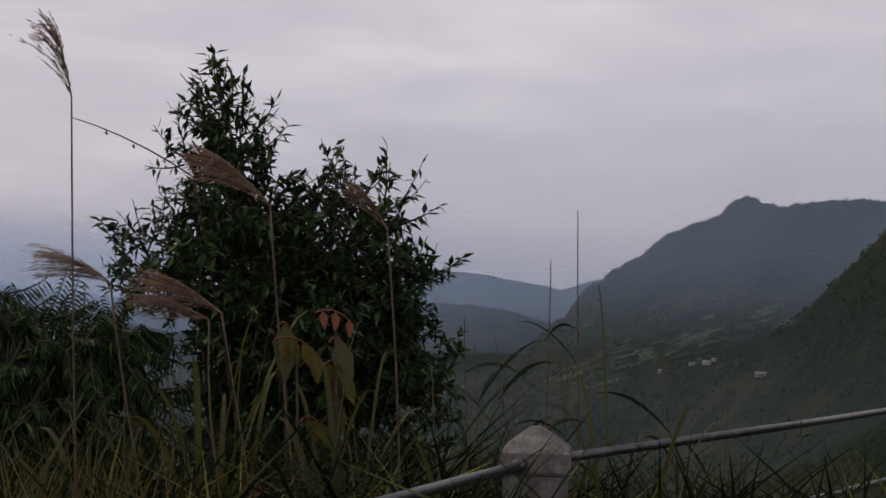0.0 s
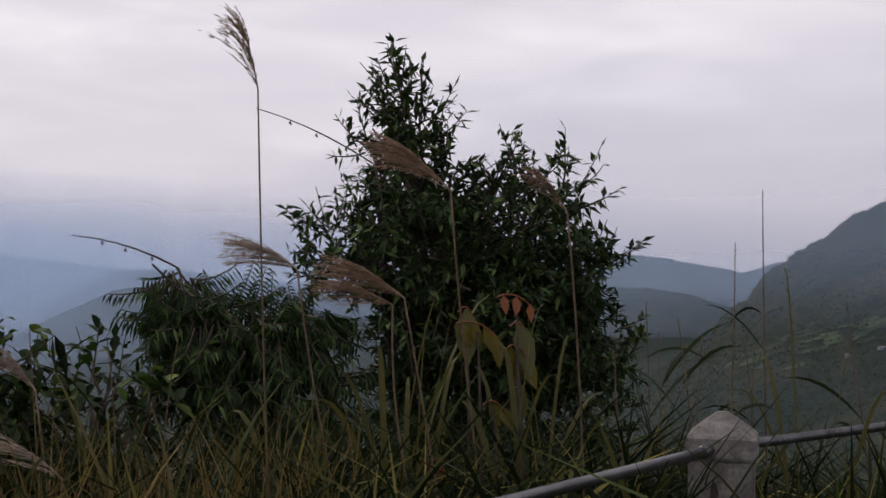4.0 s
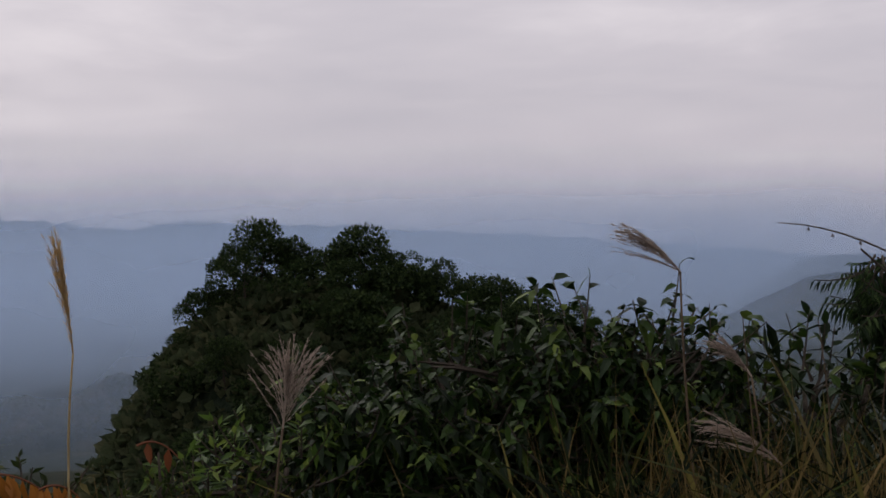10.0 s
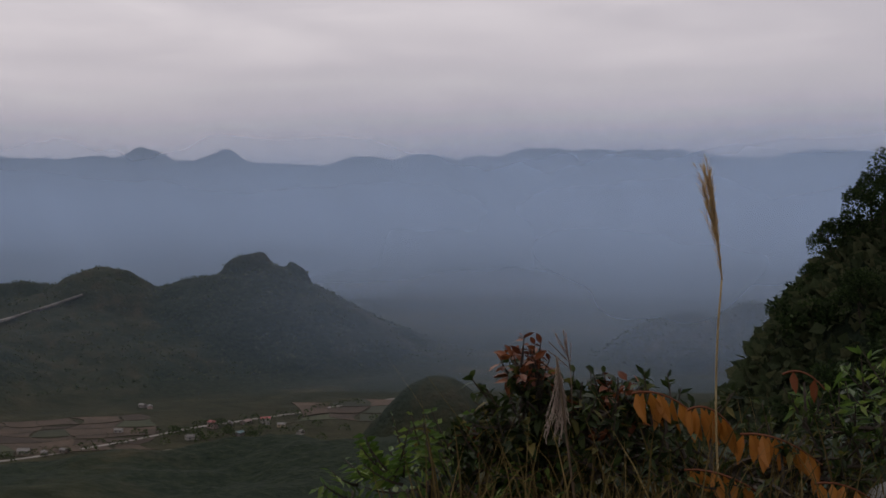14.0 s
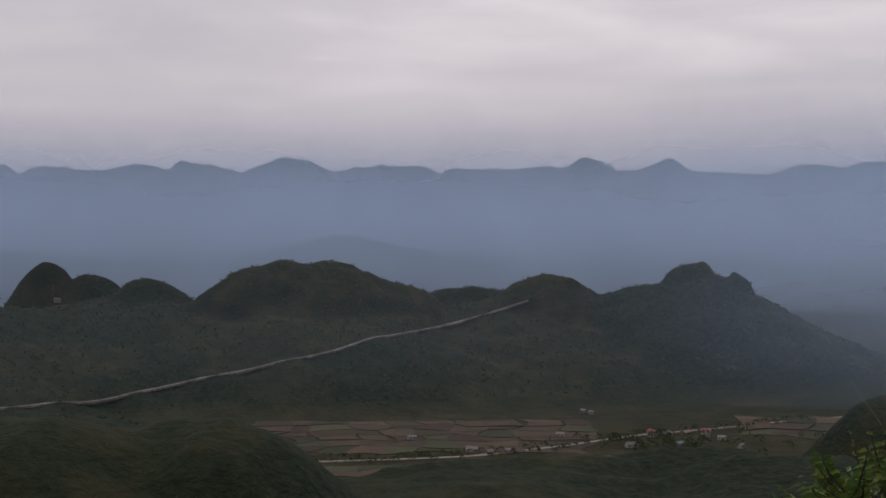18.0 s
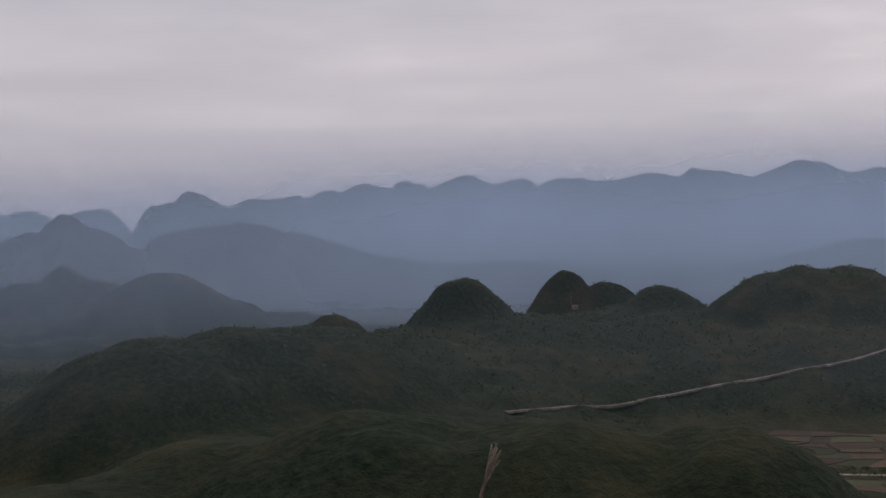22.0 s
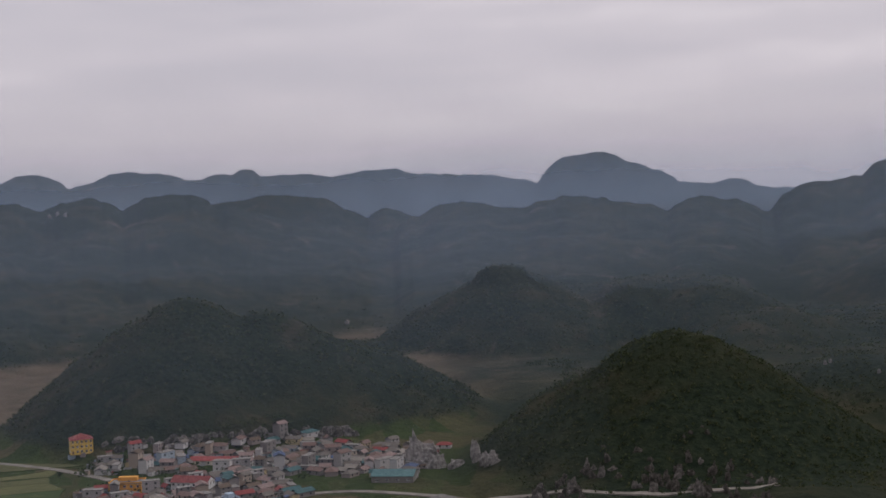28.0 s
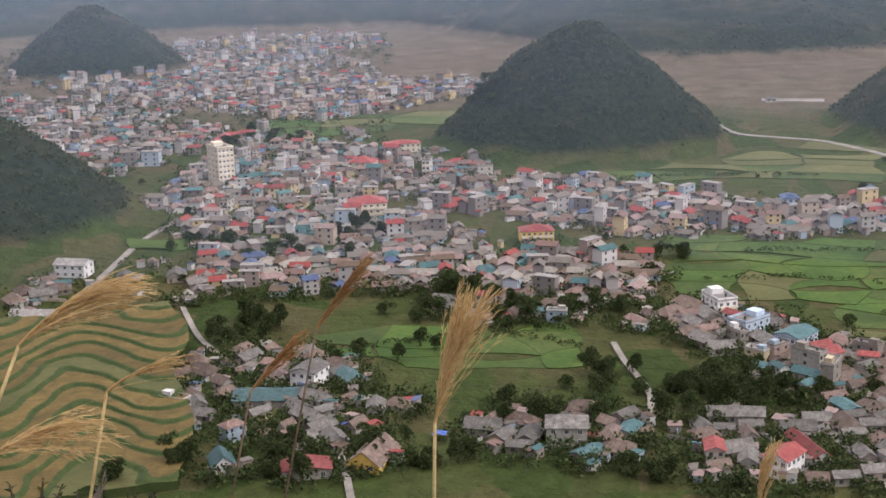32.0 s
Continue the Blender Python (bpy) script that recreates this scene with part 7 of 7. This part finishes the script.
def cover_patch(az0, az1, d0, d1, n, size, zmin=FLOOR + 7, zmax=400.0):
    az = RNG.uniform(az0, az1, n)
    d = np.sqrt(RNG.uniform(d0 ** 2, d1 ** 2, n))
    x, y = -d * np.sin(np.radians(az)), d * np.cos(np.radians(az))
    x, y = x + RNG.normal(size=n) * 0.05 * d, y + RNG.normal(size=n) * 0.05 * d
    z = ground_height(x, y)
    keep = (z > zmin) & (z < zmax)
    x, y, z = x[keep], y[keep], z[keep]
    for _ in range(6):
        u = rand_unit(len(x))
        u[:, 2] = np.abs(u[:, 2])
        s = size * RNG.uniform(0.5, 1.2, len(x))
        base = np.column_stack([x, y, z - 0.3]) + u * (s * 0.6)[:, None]
        add_leaves(cover, base, u + rand_unit(len(x)) * 0.9, rand_unit(len(x)) + u, s * 1.0, s * 0.75, 0.1)


cover_patch(179, 193, 930, 1230, 9000, 1.9)
cover_patch(203, 211, 1360, 1600, 2600, 2.2)
cover_patch(205, 222, 690, 900, 4500, 1.8)
cover_patch(153, 180, 1020, 1560, 9000, 2.2)
cover_patch(136, 158, 740, 1080, 7000, 1.8)
cover_patch(125, 160, 1100, 1750, 8000, 2.4)
cover_patch(27, 54, 70, 165, 6500, 1.7, -100)
cover_patch(62, 122, 1050, 1700, 9000, 2.4)
cover_patch(46, 58, 1250, 1500, 1800, 2.3)
cover_patch(-26, 2, 900, 2000, 7000, 2.6)
tagged(part("scrub_and_woods", cover, M_SCRUB), "dark scrub and low woods covering the hillsides", "woodland", kind="stuff")

# gardens and bushes between the houses
greens = Geo()
spots = np.array(TAKEN)
ga = np.concatenate([RNG.uniform(163, 212, 9000), RNG.uniform(166, 206, 7000)])
gd = np.sqrt(np.concatenate([RNG.uniform(375 ** 2, 1350 ** 2, 9000), RNG.uniform(362 ** 2, 600 ** 2, 7000)]))
gx, gy = -gd * np.sin(np.radians(ga)), gd * np.cos(np.radians(ga))
gap = np.concatenate([np.min((gx[i:i + 1000, None] - spots[None, :, 0]) ** 2 + (gy[i:i + 1000, None] - spots[None, :, 1]) ** 2, 1) for i in range(0, 16000, 1000)]) ** 0.5
keep = (gap > 4.6) & (gap < 14.0)
gx, gy = gx[keep], gy[keep]
gz = ground_height(gx, gy)
fa = RNG.uniform(194, 212, 1500)
fd = np.sqrt(RNG.uniform(950 ** 2, 1850 ** 2, 1500))
gx, gy = np.concatenate([gx, -fd * np.sin(np.radians(fa))]), np.concatenate([gy, fd * np.cos(np.radians(fa))])
gz = ground_height(gx, gy)
gs = np.where(RNG.random(len(gx)) < np.where(np.arange(len(gx)) < len(gx) - 1500, 0.26, 0.9), RNG.uniform(2.6, 4.8, len(gx)), RNG.uniform(0.9, 2.3, len(gx)))
for _ in range(22):
    u = rand_unit(len(gx))
    u[:, 2] = np.abs(u[:, 2])
    add_leaves(greens, np.column_stack([gx, gy, gz + gs * 0.3]) + u * gs[:, None] * RNG.uniform(0.5, 1.0, (len(gx), 1)), u + rand_unit(len(gx)) * .8, rand_unit(len(gx)) + u, np.minimum(gs * 0.6, 1.5), np.minimum(gs * 0.46, 1.15), 0.1)
tagged(part("garden_bushes", greens, M_TREE), "dark garden bushes and hedges between the houses", "bushes", kind="stuff")

# sheds, lean-tos and yard walls crowded between the houses
shed_walls, shed_roofs = Geo(), Geo()
ca = RNG.uniform(163, 211, 9000)
cd = np.sqrt(RNG.uniform(375 ** 2, 1250 ** 2, 9000))
cx, cy = -cd * np.sin(np.radians(ca)), cd * np.cos(np.radians(ca))
gap = np.concatenate([np.min((cx[i:i + 1000, None] - spots[None, :, 0]) ** 2 + (cy[i:i + 1000, None] - spots[None, :, 1]) ** 2, 1) for i in range(0, 9000, 1000)]) ** 0.5
keep = (gap > 4.6) & (gap < 9.5)
cx, cy = cx[keep], cy[keep]
cz = ground_height(cx, cy)
for x, y, z in zip(cx, cy, cz):
    if z > FLOOR + 9:
        continue
    w, d, h = RNG.uniform(1.6, 4.2), RNG.uniform(2.0, 5.0), RNG.uniform(1.7, 3.4)
    turn = RNG.uniform(0, 6.28)
    if RNG.random() < 0.2:
        box(shed_walls, (-0.12, -d, -0.6), (0.12, d, 1.5), turn, (x, y, z))
        continue
    box(shed_walls, (-w / 2, -d / 2, -0.6), (w / 2, d / 2, h), turn, (x, y, z))
    c_, s_, e = math.cos(turn), math.sin(turn), 0.35
    v = np.array([(-w / 2 - e, -d / 2 - e, h + .5), (w / 2 + e, -d / 2 - e, h + .02), (w / 2 + e, d / 2 + e, h + .02), (-w / 2 - e, d / 2 + e, h + .5)])
    v = np.vstack([v, v + [0, 0, 0.1]])
    v[:, :2] = v[:, :2] @ np.array([[c_, s_], [-s_, c_]])
    shed_roofs.add(v + [x, y, z], [(0, 3, 2, 1), (4, 5, 6, 7), (0, 1, 5, 4), (1, 2, 6, 5), (2, 3, 7, 6), (3, 0, 4, 7)])
tagged(part("shed_walls", shed_walls, M_FARWALL), "low walls of sheds and yards between houses", "sheds", kind="stuff")
tagged(part("shed_roofs", shed_roofs, M_FARROOF), "small lean-to roofs in grey, rose and teal", "sheds", kind="stuff")

# hedge rows along the valley road
hedge = Geo()
for a in np.linspace(92, 67, 150):
    d = np.interp(a, [66.5, 68.4, 70.8, 74, 77, 81, 84, 88, 93], [1120, 1085, 1050, 1010, 960, 915, 905, 900, 905]) + RNG.choice([-9, 9]) + RNG.normal() * 1.5
    if RNG.random() < 0.25:
        continue
    x, y = polar(a, d)
    z = height_at(x, y)
    n = 26
    u = rand_unit(n)
    u[:, 2] = np.abs(u[:, 2])
    add_leaves(hedge, np.array([x, y, z + 1.0]) + u * RNG.uniform(1.2, 2.6), u + rand_unit(n) * .8, rand_unit(n) + u, 1.3, 0.9, 0.1)
for _ in range(60):
    a, d = 71.8 + RNG.normal() * 2.2, 965 + RNG.normal() * 28
    x, y = polar(a, d)
    z = height_at(x, y)
    n = 40
    u = rand_unit(n)
    u[:, 2] = np.abs(u[:, 2])
    add_leaves(hedge, np.array([x, y, z + 2.0]) + u * RNG.uniform(2.0, 4.0), u + rand_unit(n) * .8, rand_unit(n) + u, 1.6, 1.1, 0.1)
for pts in ([(181, 600), (176, 612), (171, 600), (166, 625)], [(179, 655), (172, 668), (166, 655)], [(186, 502), (190, 520), (196, 506)], [(188, 830), (182, 842), (176, 850)], [(173, 560), (168, 548), (164, 560)]):
    aa = np.linspace(pts[0][0], pts[-1][0], 90)
    dd = np.interp(-aa, [-q[0] for q in pts], [q[1] for q in pts]) if pts[0][0] > pts[-1][0] else np.interp(aa, [q[0] for q in pts], [q[1] for q in pts])
    for a, d in zip(aa, dd):
        if RNG.random() < 0.4:
            continue
        x, y = polar(a, d + RNG.normal() * 2.0)
        z, n = height_at(x, y), 20
        u = rand_unit(n)
        u[:, 2] = np.abs(u[:, 2])
        add_leaves(hedge, np.array([x, y, z + 0.4]) + u * RNG.uniform(0.5, 1.5), u + rand_unit(n) * .8, rand_unit(n) + u, 0.9, 0.6, 0.1)
tagged(part("hedge_rows", hedge, M_TREE), "dark hedge rows and village trees along a valley road", "hedge", kind="stuff")

# paddies: flat plots with banked edges
M_PADDY = {k: surface("paddy_" + k, *c, 0.03, 0.95, 0.7, 0.4, fine=13, vary=0.4 if k in ("fallow", "weedy") else 0.15, kind="Position") for k, c in {
    "green": ((0.022, 0.042, 0.008), (0.044, 0.074, 0.014), (0.088, 0.098, 0.026)), "lush": ((0.022, 0.05, 0.007), (0.042, 0.082, 0.012), (0.075, 0.112, 0.02)),
    "stubble": ((0.058, 0.064, 0.02), (0.082, 0.085, 0.028), (0.11, 0.108, 0.04)), "earth": ((0.07, 0.05, 0.035), (0.105, 0.076, 0.052), (0.14, 0.10, 0.072)), "fallow": ((0.028, 0.021, 0.014), (0.05, 0.034, 0.021), (0.078, 0.052, 0.033)), "weedy": ((0.022, 0.028, 0.013), (0.035, 0.04, 0.018), (0.052, 0.052, 0.026))}.items()}
BANKS = surface("grassy_bank", (0.022, 0.038, 0.010), (0.036, 0.056, 0.014), (0.056, 0.075, 0.021), 0.2, 0.95, 0.5, 0.1, kind="Position")


BANKS_DRY = surface("dry_bank", (0.028, 0.026, 0.014), (0.045, 0.038, 0.022), (0.066, 0.052, 0.032), 0.2, 0.95, 0.5, 0.1, kind="Position")


def paddy_block(az0, d0, az1, d1, rows, cols, kinds, wobble=0.36):
    """A block of plots between two bearings and distances, each a plot raised a little behind its bank."""
    P = {}
    for i in range(rows + 1):
        for j in range(cols + 1):
            a = az0 + (az1 - az0) * (j + RNG.uniform(-wobble, wobble)) / cols
            d = d0 + (d1 - d0) * (i + RNG.uniform(-wobble, wobble)) / rows
            P[i, j] = np.array(polar(a, d))
    for i in range(rows):
        for j in range(cols):
            c = [P[i, j], P[i, j + 1], P[i + 1, j + 1], P[i + 1, j]]
            mid = sum(c) / 4
            if not free_spot(mid[0], mid[1], 5.0) or height_at(*mid) > FLOOR + 6:
                continue
            loop = []
            for k in range(4):
                p, q = c[k], c[(k + 1) % 4]
                bow = RNG.normal() * 0.11
                for t in (0, .25, .5, .75):
                    e = p + (q - p) * t + np.array([-(q - p)[1], (q - p)[0]]) * bow * 4 * t * (1 - t)
                    loop.append(mid + (e - mid) * 0.99)
            loop = np.array(loop)
            z = float(ground_height(loop[:, 0], loop[:, 1]).max()) + RNG.uniform(0.15, 0.5)
            if z - float(ground_height(loop[:, 0], loop[:, 1]).min()) > 2.2:
                continue
            n = len(loop)
            inner = mid + (loop - mid) * 0.985
            v = np.vstack([np.column_stack([loop, np.full(n, z)]), np.column_stack([loop, np.full(n, z - 2.2)]), np.column_stack([inner, np.full(n, z - 0.12)])])
            ob = thing("paddy_field", (mid[0], mid[1], z), "small banked field plot of crops or stubble", "field", "field plots in the basin")
            v = v - np.array([mid[0], mid[1], z])
            g = Geo()
            g.add(v, [(k, k + n, (k + 1) % n + n, (k + 1) % n) for k in range(n)] + [(k, (k + 1) % n, (k + 1) % n + 2 * n, k + 2 * n) for k in range(n)])
            part("bank", g, BANKS_DRY if "fallow" in kinds else BANKS, ob)
            g = Geo()
            g.add(v[2 * n:], [tuple(range(n))])
            part("crop", g, M_PADDY[kinds[RNG.integers(len(kinds))]], ob)


GREEN = ("green", "lush", "green", "stubble")
paddy_block(181.8, 575, 166, 690, 6, 6, GREEN + ("lush",))
paddy_block(174.5, 500, 165, 580, 4, 4, ("lush", "green", "stubble", "green"))
paddy_block(166, 640, 157, 725, 4, 3, GREEN)
paddy_block(189, 830, 173.5, 930, 4, 5, GREEN + ("stubble",))
paddy_block(197.5, 475, 185.5, 530, 3, 4, ("green", "lush", "green"))
paddy_block(199.5, 1030, 191.0, 1130, 3, 3, ("lush", "green", "stubble"))
paddy_block(205.5, 690, 201.5, 760, 3, 3, ("green", "lush"))
paddy_block(165.5, 560, 157.5, 640, 4, 3, GREEN)
paddy_block(164.5, 480, 157, 560, 4, 3, ("green", "lush", "stubble"))
paddy_block(176, 940, 165, 990, 2, 4, ("stubble", "green", "stubble"))
paddy_block(90.5, 930, 76, 1075, 6, 10, ("fallow", "weedy", "fallow", "fallow"))
paddy_block(88, 820, 72, 890, 3, 8, ("fallow", "weedy", "weedy"))
paddy_block(70, 1020, 63.5, 1120, 3, 4, ("weedy", "fallow"))

# rice terraces that follow the contours of a gentle spur beside the farmhouses
M_TERRACE = surface("terrace_stubble", (0.055, 0.042, 0.013), (0.10, 0.070, 0.021), (0.15, 0.105, 0.034), 0.12, 0.95, 0.5, 0.2, kind="Position", vary=0.25)


def build_terraces():
    step, cells_a, cells_d = 0.5, 150, 210
    az = np.linspace(203.2, 214.5, cells_a + 1)
    d = np.linspace(380, 556, cells_d + 1)
    A, D = np.meshgrid(az, d)
    X, Y = -D * np.sin(np.radians(A)), D * np.cos(np.radians(A))
    H = 0.034 * (D - 380) + 1.9 * fbm(X, Y, 46, 3, 301) + 0.5 * np.sin((A - 203) * 0.9) + 0.9
    level = np.floor(H / step)
    f = H / step - level
    lip = smooth(0.80, 0.97, f)
    Z = FLOOR + 1.6 + (level + lip) * step * 1.5
    mask = (A > 203.9 + 0.5 * np.sin(D * 0.07) + 1.2 * fbm(X, Y, 30, 2, 305)) & (D < 552 + 14 * fbm(X, Y, 26, 2, 307)) & (D > 384)
    co = np.stack([X.ravel(), Y.ravel(), Z.ravel()], -1)
    n = cells_a + 1
    groups = {}
    for i in range(cells_d):
        for j in range(cells_a):
            if not mask[i, j]:
                continue
            q = (i * n + j, i * n + j + 1, (i + 1) * n + j + 1, (i + 1) * n + j)
            bank = max(lip[i, j], lip[i + 1, j + 1], lip[i, j + 1], lip[i + 1, j]) > 0.05
            groups.setdefault(int(level[i, j]), ([], []))[1 if bank else 0].append(q)
    pieces = []
    for k in sorted(groups):
        # each connected stretch of one level is a terrace of its own
        kind = {q: t for t in (0, 1) for q in groups[k][t]}
        by_vert, left = {}, set(kind)
        for q in kind:
            for v in q:
                by_vert.setdefault(v, []).append(q)
        while left:
            stack, got = [left.pop()], ([], [])
            while stack:
                q = stack.pop()
                got[kind[q]].append(q)
                for v in q:
                    for o in by_vert[v]:
                        if o in left:
                            left.discard(o)
                            stack.append(o)
            if len(got[0]) > 12 and got[1]:
                pieces.append((k, *got))
    for k, tread, bank in pieces:
        ob = thing("rice_terrace", (0, 0, 0), "curved rice terrace of yellow stubble with a grassy bank", "terrace", "rice terraces")
        for name, faces, mat in (("tread", tread, M_PADDY["stubble"] if k % 6 == 2 else M_TERRACE), ("bank", bank, BANKS)):
            used = np.unique(np.array(faces))
            index = {int(v): m for m, v in enumerate(used)}
            g = Geo()
            g.add(co[used], [tuple(index[v] for v in q) for q in faces])
            if name == "bank":
                edges = {}
                for q in tread + bank:
                    for e in zip(q, q[1:] + q[:1]):
                        edges[frozenset(e)] = edges.get(frozenset(e), []) + [e]
                for pair in edges.values():
                    if len(pair) == 1:
                        u, v = pair[0]
                        g.add([co[u], co[v], co[v] - [0, 0, 3.0], co[u] - [0, 0, 3.0]], [(0, 3, 2, 1)])
            part(name, g, mat, ob)


build_terraces()


M_CLIFF = surface("stained_limestone", (0.022, 0.022, 0.017), (0.075, 0.068, 0.058), (0.24, 0.21, 0.19), 0.35, 0.95, 0.9, 0.4)
M_PALE_CRAG = surface("pale_limestone", (0.07, 0.066, 0.06), (0.24, 0.22, 0.205), (0.46, 0.43, 0.40), 0.4, 0.95, 0.8, 0.3)


# bare limestone at the feet of the hills
def crag(az, d, w, h, label, lift=0.0, mat=None):
    """A ribbed, sharp-topped limestone outcrop sunk into the slope."""
    p = foot(az, d)
    bm = bmesh.new()
    bmesh.ops.create_icosphere(bm, subdivisions=3, radius=1.0)
    s = Vector((RNG.uniform(0, 50), RNG.uniform(0, 50), 0))
    for v in bm.verts:
        n = v.co.normalized()
        rib = abs(noise.noise(Vector((n.x * 4.5, n.y * 4.5, n.z * 0.5)) + s))
        k = 0.8 + 0.4 * noise.noise(n * 1.8 + s) + 0.5 * rib
        peak = 1 + 0.5 * max(0.0, noise.noise(Vector((n.x * 3.4, n.y * 3.4, 0)) + s)) * max(0.0, n.z) - 0.35 * rib * max(0.0, n.z)
        v.co = Vector((n.x * w * k, n.y * w * 0.5 * k, n.z * h * k * peak))
    me = bpy.data.meshes.new("crag")
    bm.to_mesh(me)
    bm.free()
    me.materials.append(mat or M_LIMESTONE)
    ob = tagged(new("crag", me), label, "rock", "limestone crags")
    ob.matrix_basis = pose(p[0], p[1], p[2] + lift, 0, RNG.normal() * 6, az + RNG.normal() * 15)


def crag_seen(az, el, w, h, label, lift=0.0, mat=None):
    p = seen_ground(az, el, 500)
    crag(az, math.hypot(p[0], p[1]), w, h, label, lift, mat)


for az, el, w, h in ((158.3, -11.2, 6, 19), (158.0, -11.3, 8, 11), (157.5, -11.35, 6, 9), (158.0, -11.0, 9, 14), (155.75, -11.1, 4, 13), (155.4, -11.2, 4, 8), (155.1, -11.25, 5, 8), (156.6, -11.3, 6, 5), (158.9, -11.1, 6, 7)):
    crag_seen(az, el, w, h, "pale jagged limestone crag at the foot of a hill", 0.0, M_PALE_CRAG)
# a broken cliff band behind the houses
for k in range(34):
    t = (k + RNG.uniform(0, 1)) / 34
    az = 171.5 - 10.6 * t
    crag_seen(az, -9.5 - 0.3 * t + RNG.normal() * 0.10, RNG.uniform(3, 6), RNG.uniform(4, 8) * (0.7 + 0.6 * t), "weathered grey limestone cliff below a wooded hill", -2, (M_LIMESTONE, M_CLIFF)[k % 2])
# the cut face under the brown cone: tall ribs standing close
for k in range(95):
    az = RNG.uniform(143.2, 153.6)
    top = np.interp(az, [143, 144.8, 147.2, 149.4, 152, 154], [-12.0, -11.5, -11.0, -10.7, -11.7, -12.5])
    crag_seen(az, top - RNG.uniform(0.1, 1.7), RNG.uniform(1.6, 3.4), RNG.uniform(4, 9), "ribbed grey limestone outcrop on a scrubby slope", -2, (M_CLIFF, M_CLIFF, M_LIMESTONE)[k % 3])
for az, el in ((146.6, -10.2), (146.1, -10.0), (145.9, -10.3), (150.3, -10.7), (146.9, -10.45)):
    crag_seen(az, el, RNG.uniform(1.2, 2.2), RNG.uniform(2, 4), "small limestone outcrop on a scrubby slope", -1, M_CLIFF)
for az, el in ((132.3, -5.7), (132.6, -6.1), (131.9, -5.9), (131.3, -5.8), (133.6, -6.6), (130.2, -6.9), (141.0, -7.3), (140.8, -7.25), (138.9, -7.7), (172.9, 0.05), (172.6, 0.0), (173.2, -0.05)):
    p = seen_ground(az, el, 400)
    dd = math.hypot(p[0], p[1])
    crag(az, dd, 1.6 * dd / 1200, 4.0 * dd / 1200, "bare pale limestone scar on a wooded hillside", 0, M_PALE_CRAG)
# a white hut high on the slope, and a pale yard with a shed beyond the fields
copy_thing(TEMPLATES[10][0], pose(*seen_ground(161.1, -5.05, 900), 0, 0, 150))
yard = foot(177.1, 1176)
g = Geo()
box(g, (-26, -9, -1.0), (26, 9, 0.5), radians(177))
ob = thing("concrete_yard", tuple(yard), "pale concrete yard in dry stubble fields", "yard")
part("slab", g, M_TRACK, ob)
p = foot(178.0, 1166)
copy_thing(TEMPLATES[7][0], pose(*p, 0, 0, 100))

# hut and mast on the pass
copy_thing(TEMPLATES[10][0], pose(*seen_ground(98.4, -3.75, 900), 0, 0, 20))
q = seen_ground(98.55, -3.7, 900)
mast = thing("radio_mast", q, "thin lattice radio mast on a hill shoulder", "mast")
for dx, dy in ((-.8, -.5), (.8, -.5), (0, .9)):
    g = Geo()
    tube(g, [(dx, dy, -1), (dx * .2, dy * .2, 13)], 0.14, 5)
    part("leg", g, M_PIPE, mast)
for k in range(9):
    g = Geo()
    s = 1 - 0.8 * k / 9
    z = 1 + 1.2 * k
    for (ax, ay), (bx, by) in (((-.8, -.5), (.8, -.5)), ((.8, -.5), (0, .9)), ((0, .9), (-.8, -.5))):
        tube(g, [(ax * s, ay * s, z), (bx * s, by * s, z + 0.7)], 0.07, 4)
    part("brace", g, M_PIPE, mast)
for t in TREES:
    x, y = polar(191 + RNG.uniform(-2, 2), 560 + RNG.uniform(-10, 10))
    t.matrix_basis = pose(x, y, height_at(x, y) - .2)
for t in WOOD_TREES:
    x, y = polar(38 + RNG.uniform(-5, 5), 120 + RNG.uniform(-10, 10))
    t.matrix_basis = pose(x, y, height_at(x, y) - .2)


# pale terraced fields on the eastern slope
M_HILLFIELD = surface("pale_hill_field", (0.016, 0.026, 0.010), (0.026, 0.040, 0.015), (0.042, 0.058, 0.022), 0.03, 0.95, 0.5, 0.2, fine=12, kind="Position", vary=0.55)
bands = []
for k in range(54):
    az = RNG.uniform(-14.6, -4.6)
    bands.append((az, -3.35 + 0.27 * (-4.6 - az) + RNG.normal() * 0.34, RNG.uniform(0.5, 1.3), RNG.uniform(0.03, 0.075)))
for az, el, wa, we in bands:
    n, rows = 7, []
    for i in range(4):
        for j in range(n):
            a = az + wa * (j / (n - 1) - 0.5) * (1 + 0.15 * math.sin(i + az))
            e = el + 2.3 * we * (i / 3 - 0.5) - 0.28 * (a - az)
            p = seen_ground(a, e, 700)
            rows.append((p[0], p[1], p[2] + 1.2))
    v = np.array(rows)
    v[:, 2] = ground_height(v[:, 0], v[:, 1]) + 0.9
    if np.ptp(np.hypot(v[:, 0], v[:, 1])) > 330:
        continue
    o = v.mean(0)
    g = Geo()
    g.add(v - o, [(i * n + j, i * n + j + 1, (i + 1) * n + j + 1, (i + 1) * n + j) for i in range(3) for j in range(n - 1)])
    g.add(v - o - [0, 0, 3.0], [(i * n + j, (i + 1) * n + j, (i + 1) * n + j + 1, i * n + j + 1) for i in range(3) for j in range(n - 1)])
    ob = thing("hill_field", tuple(o), "pale green terraced field strip on a mountain slope", "field", "fields on the mountain slope")
    part("crop", g, M_HILLFIELD, ob)
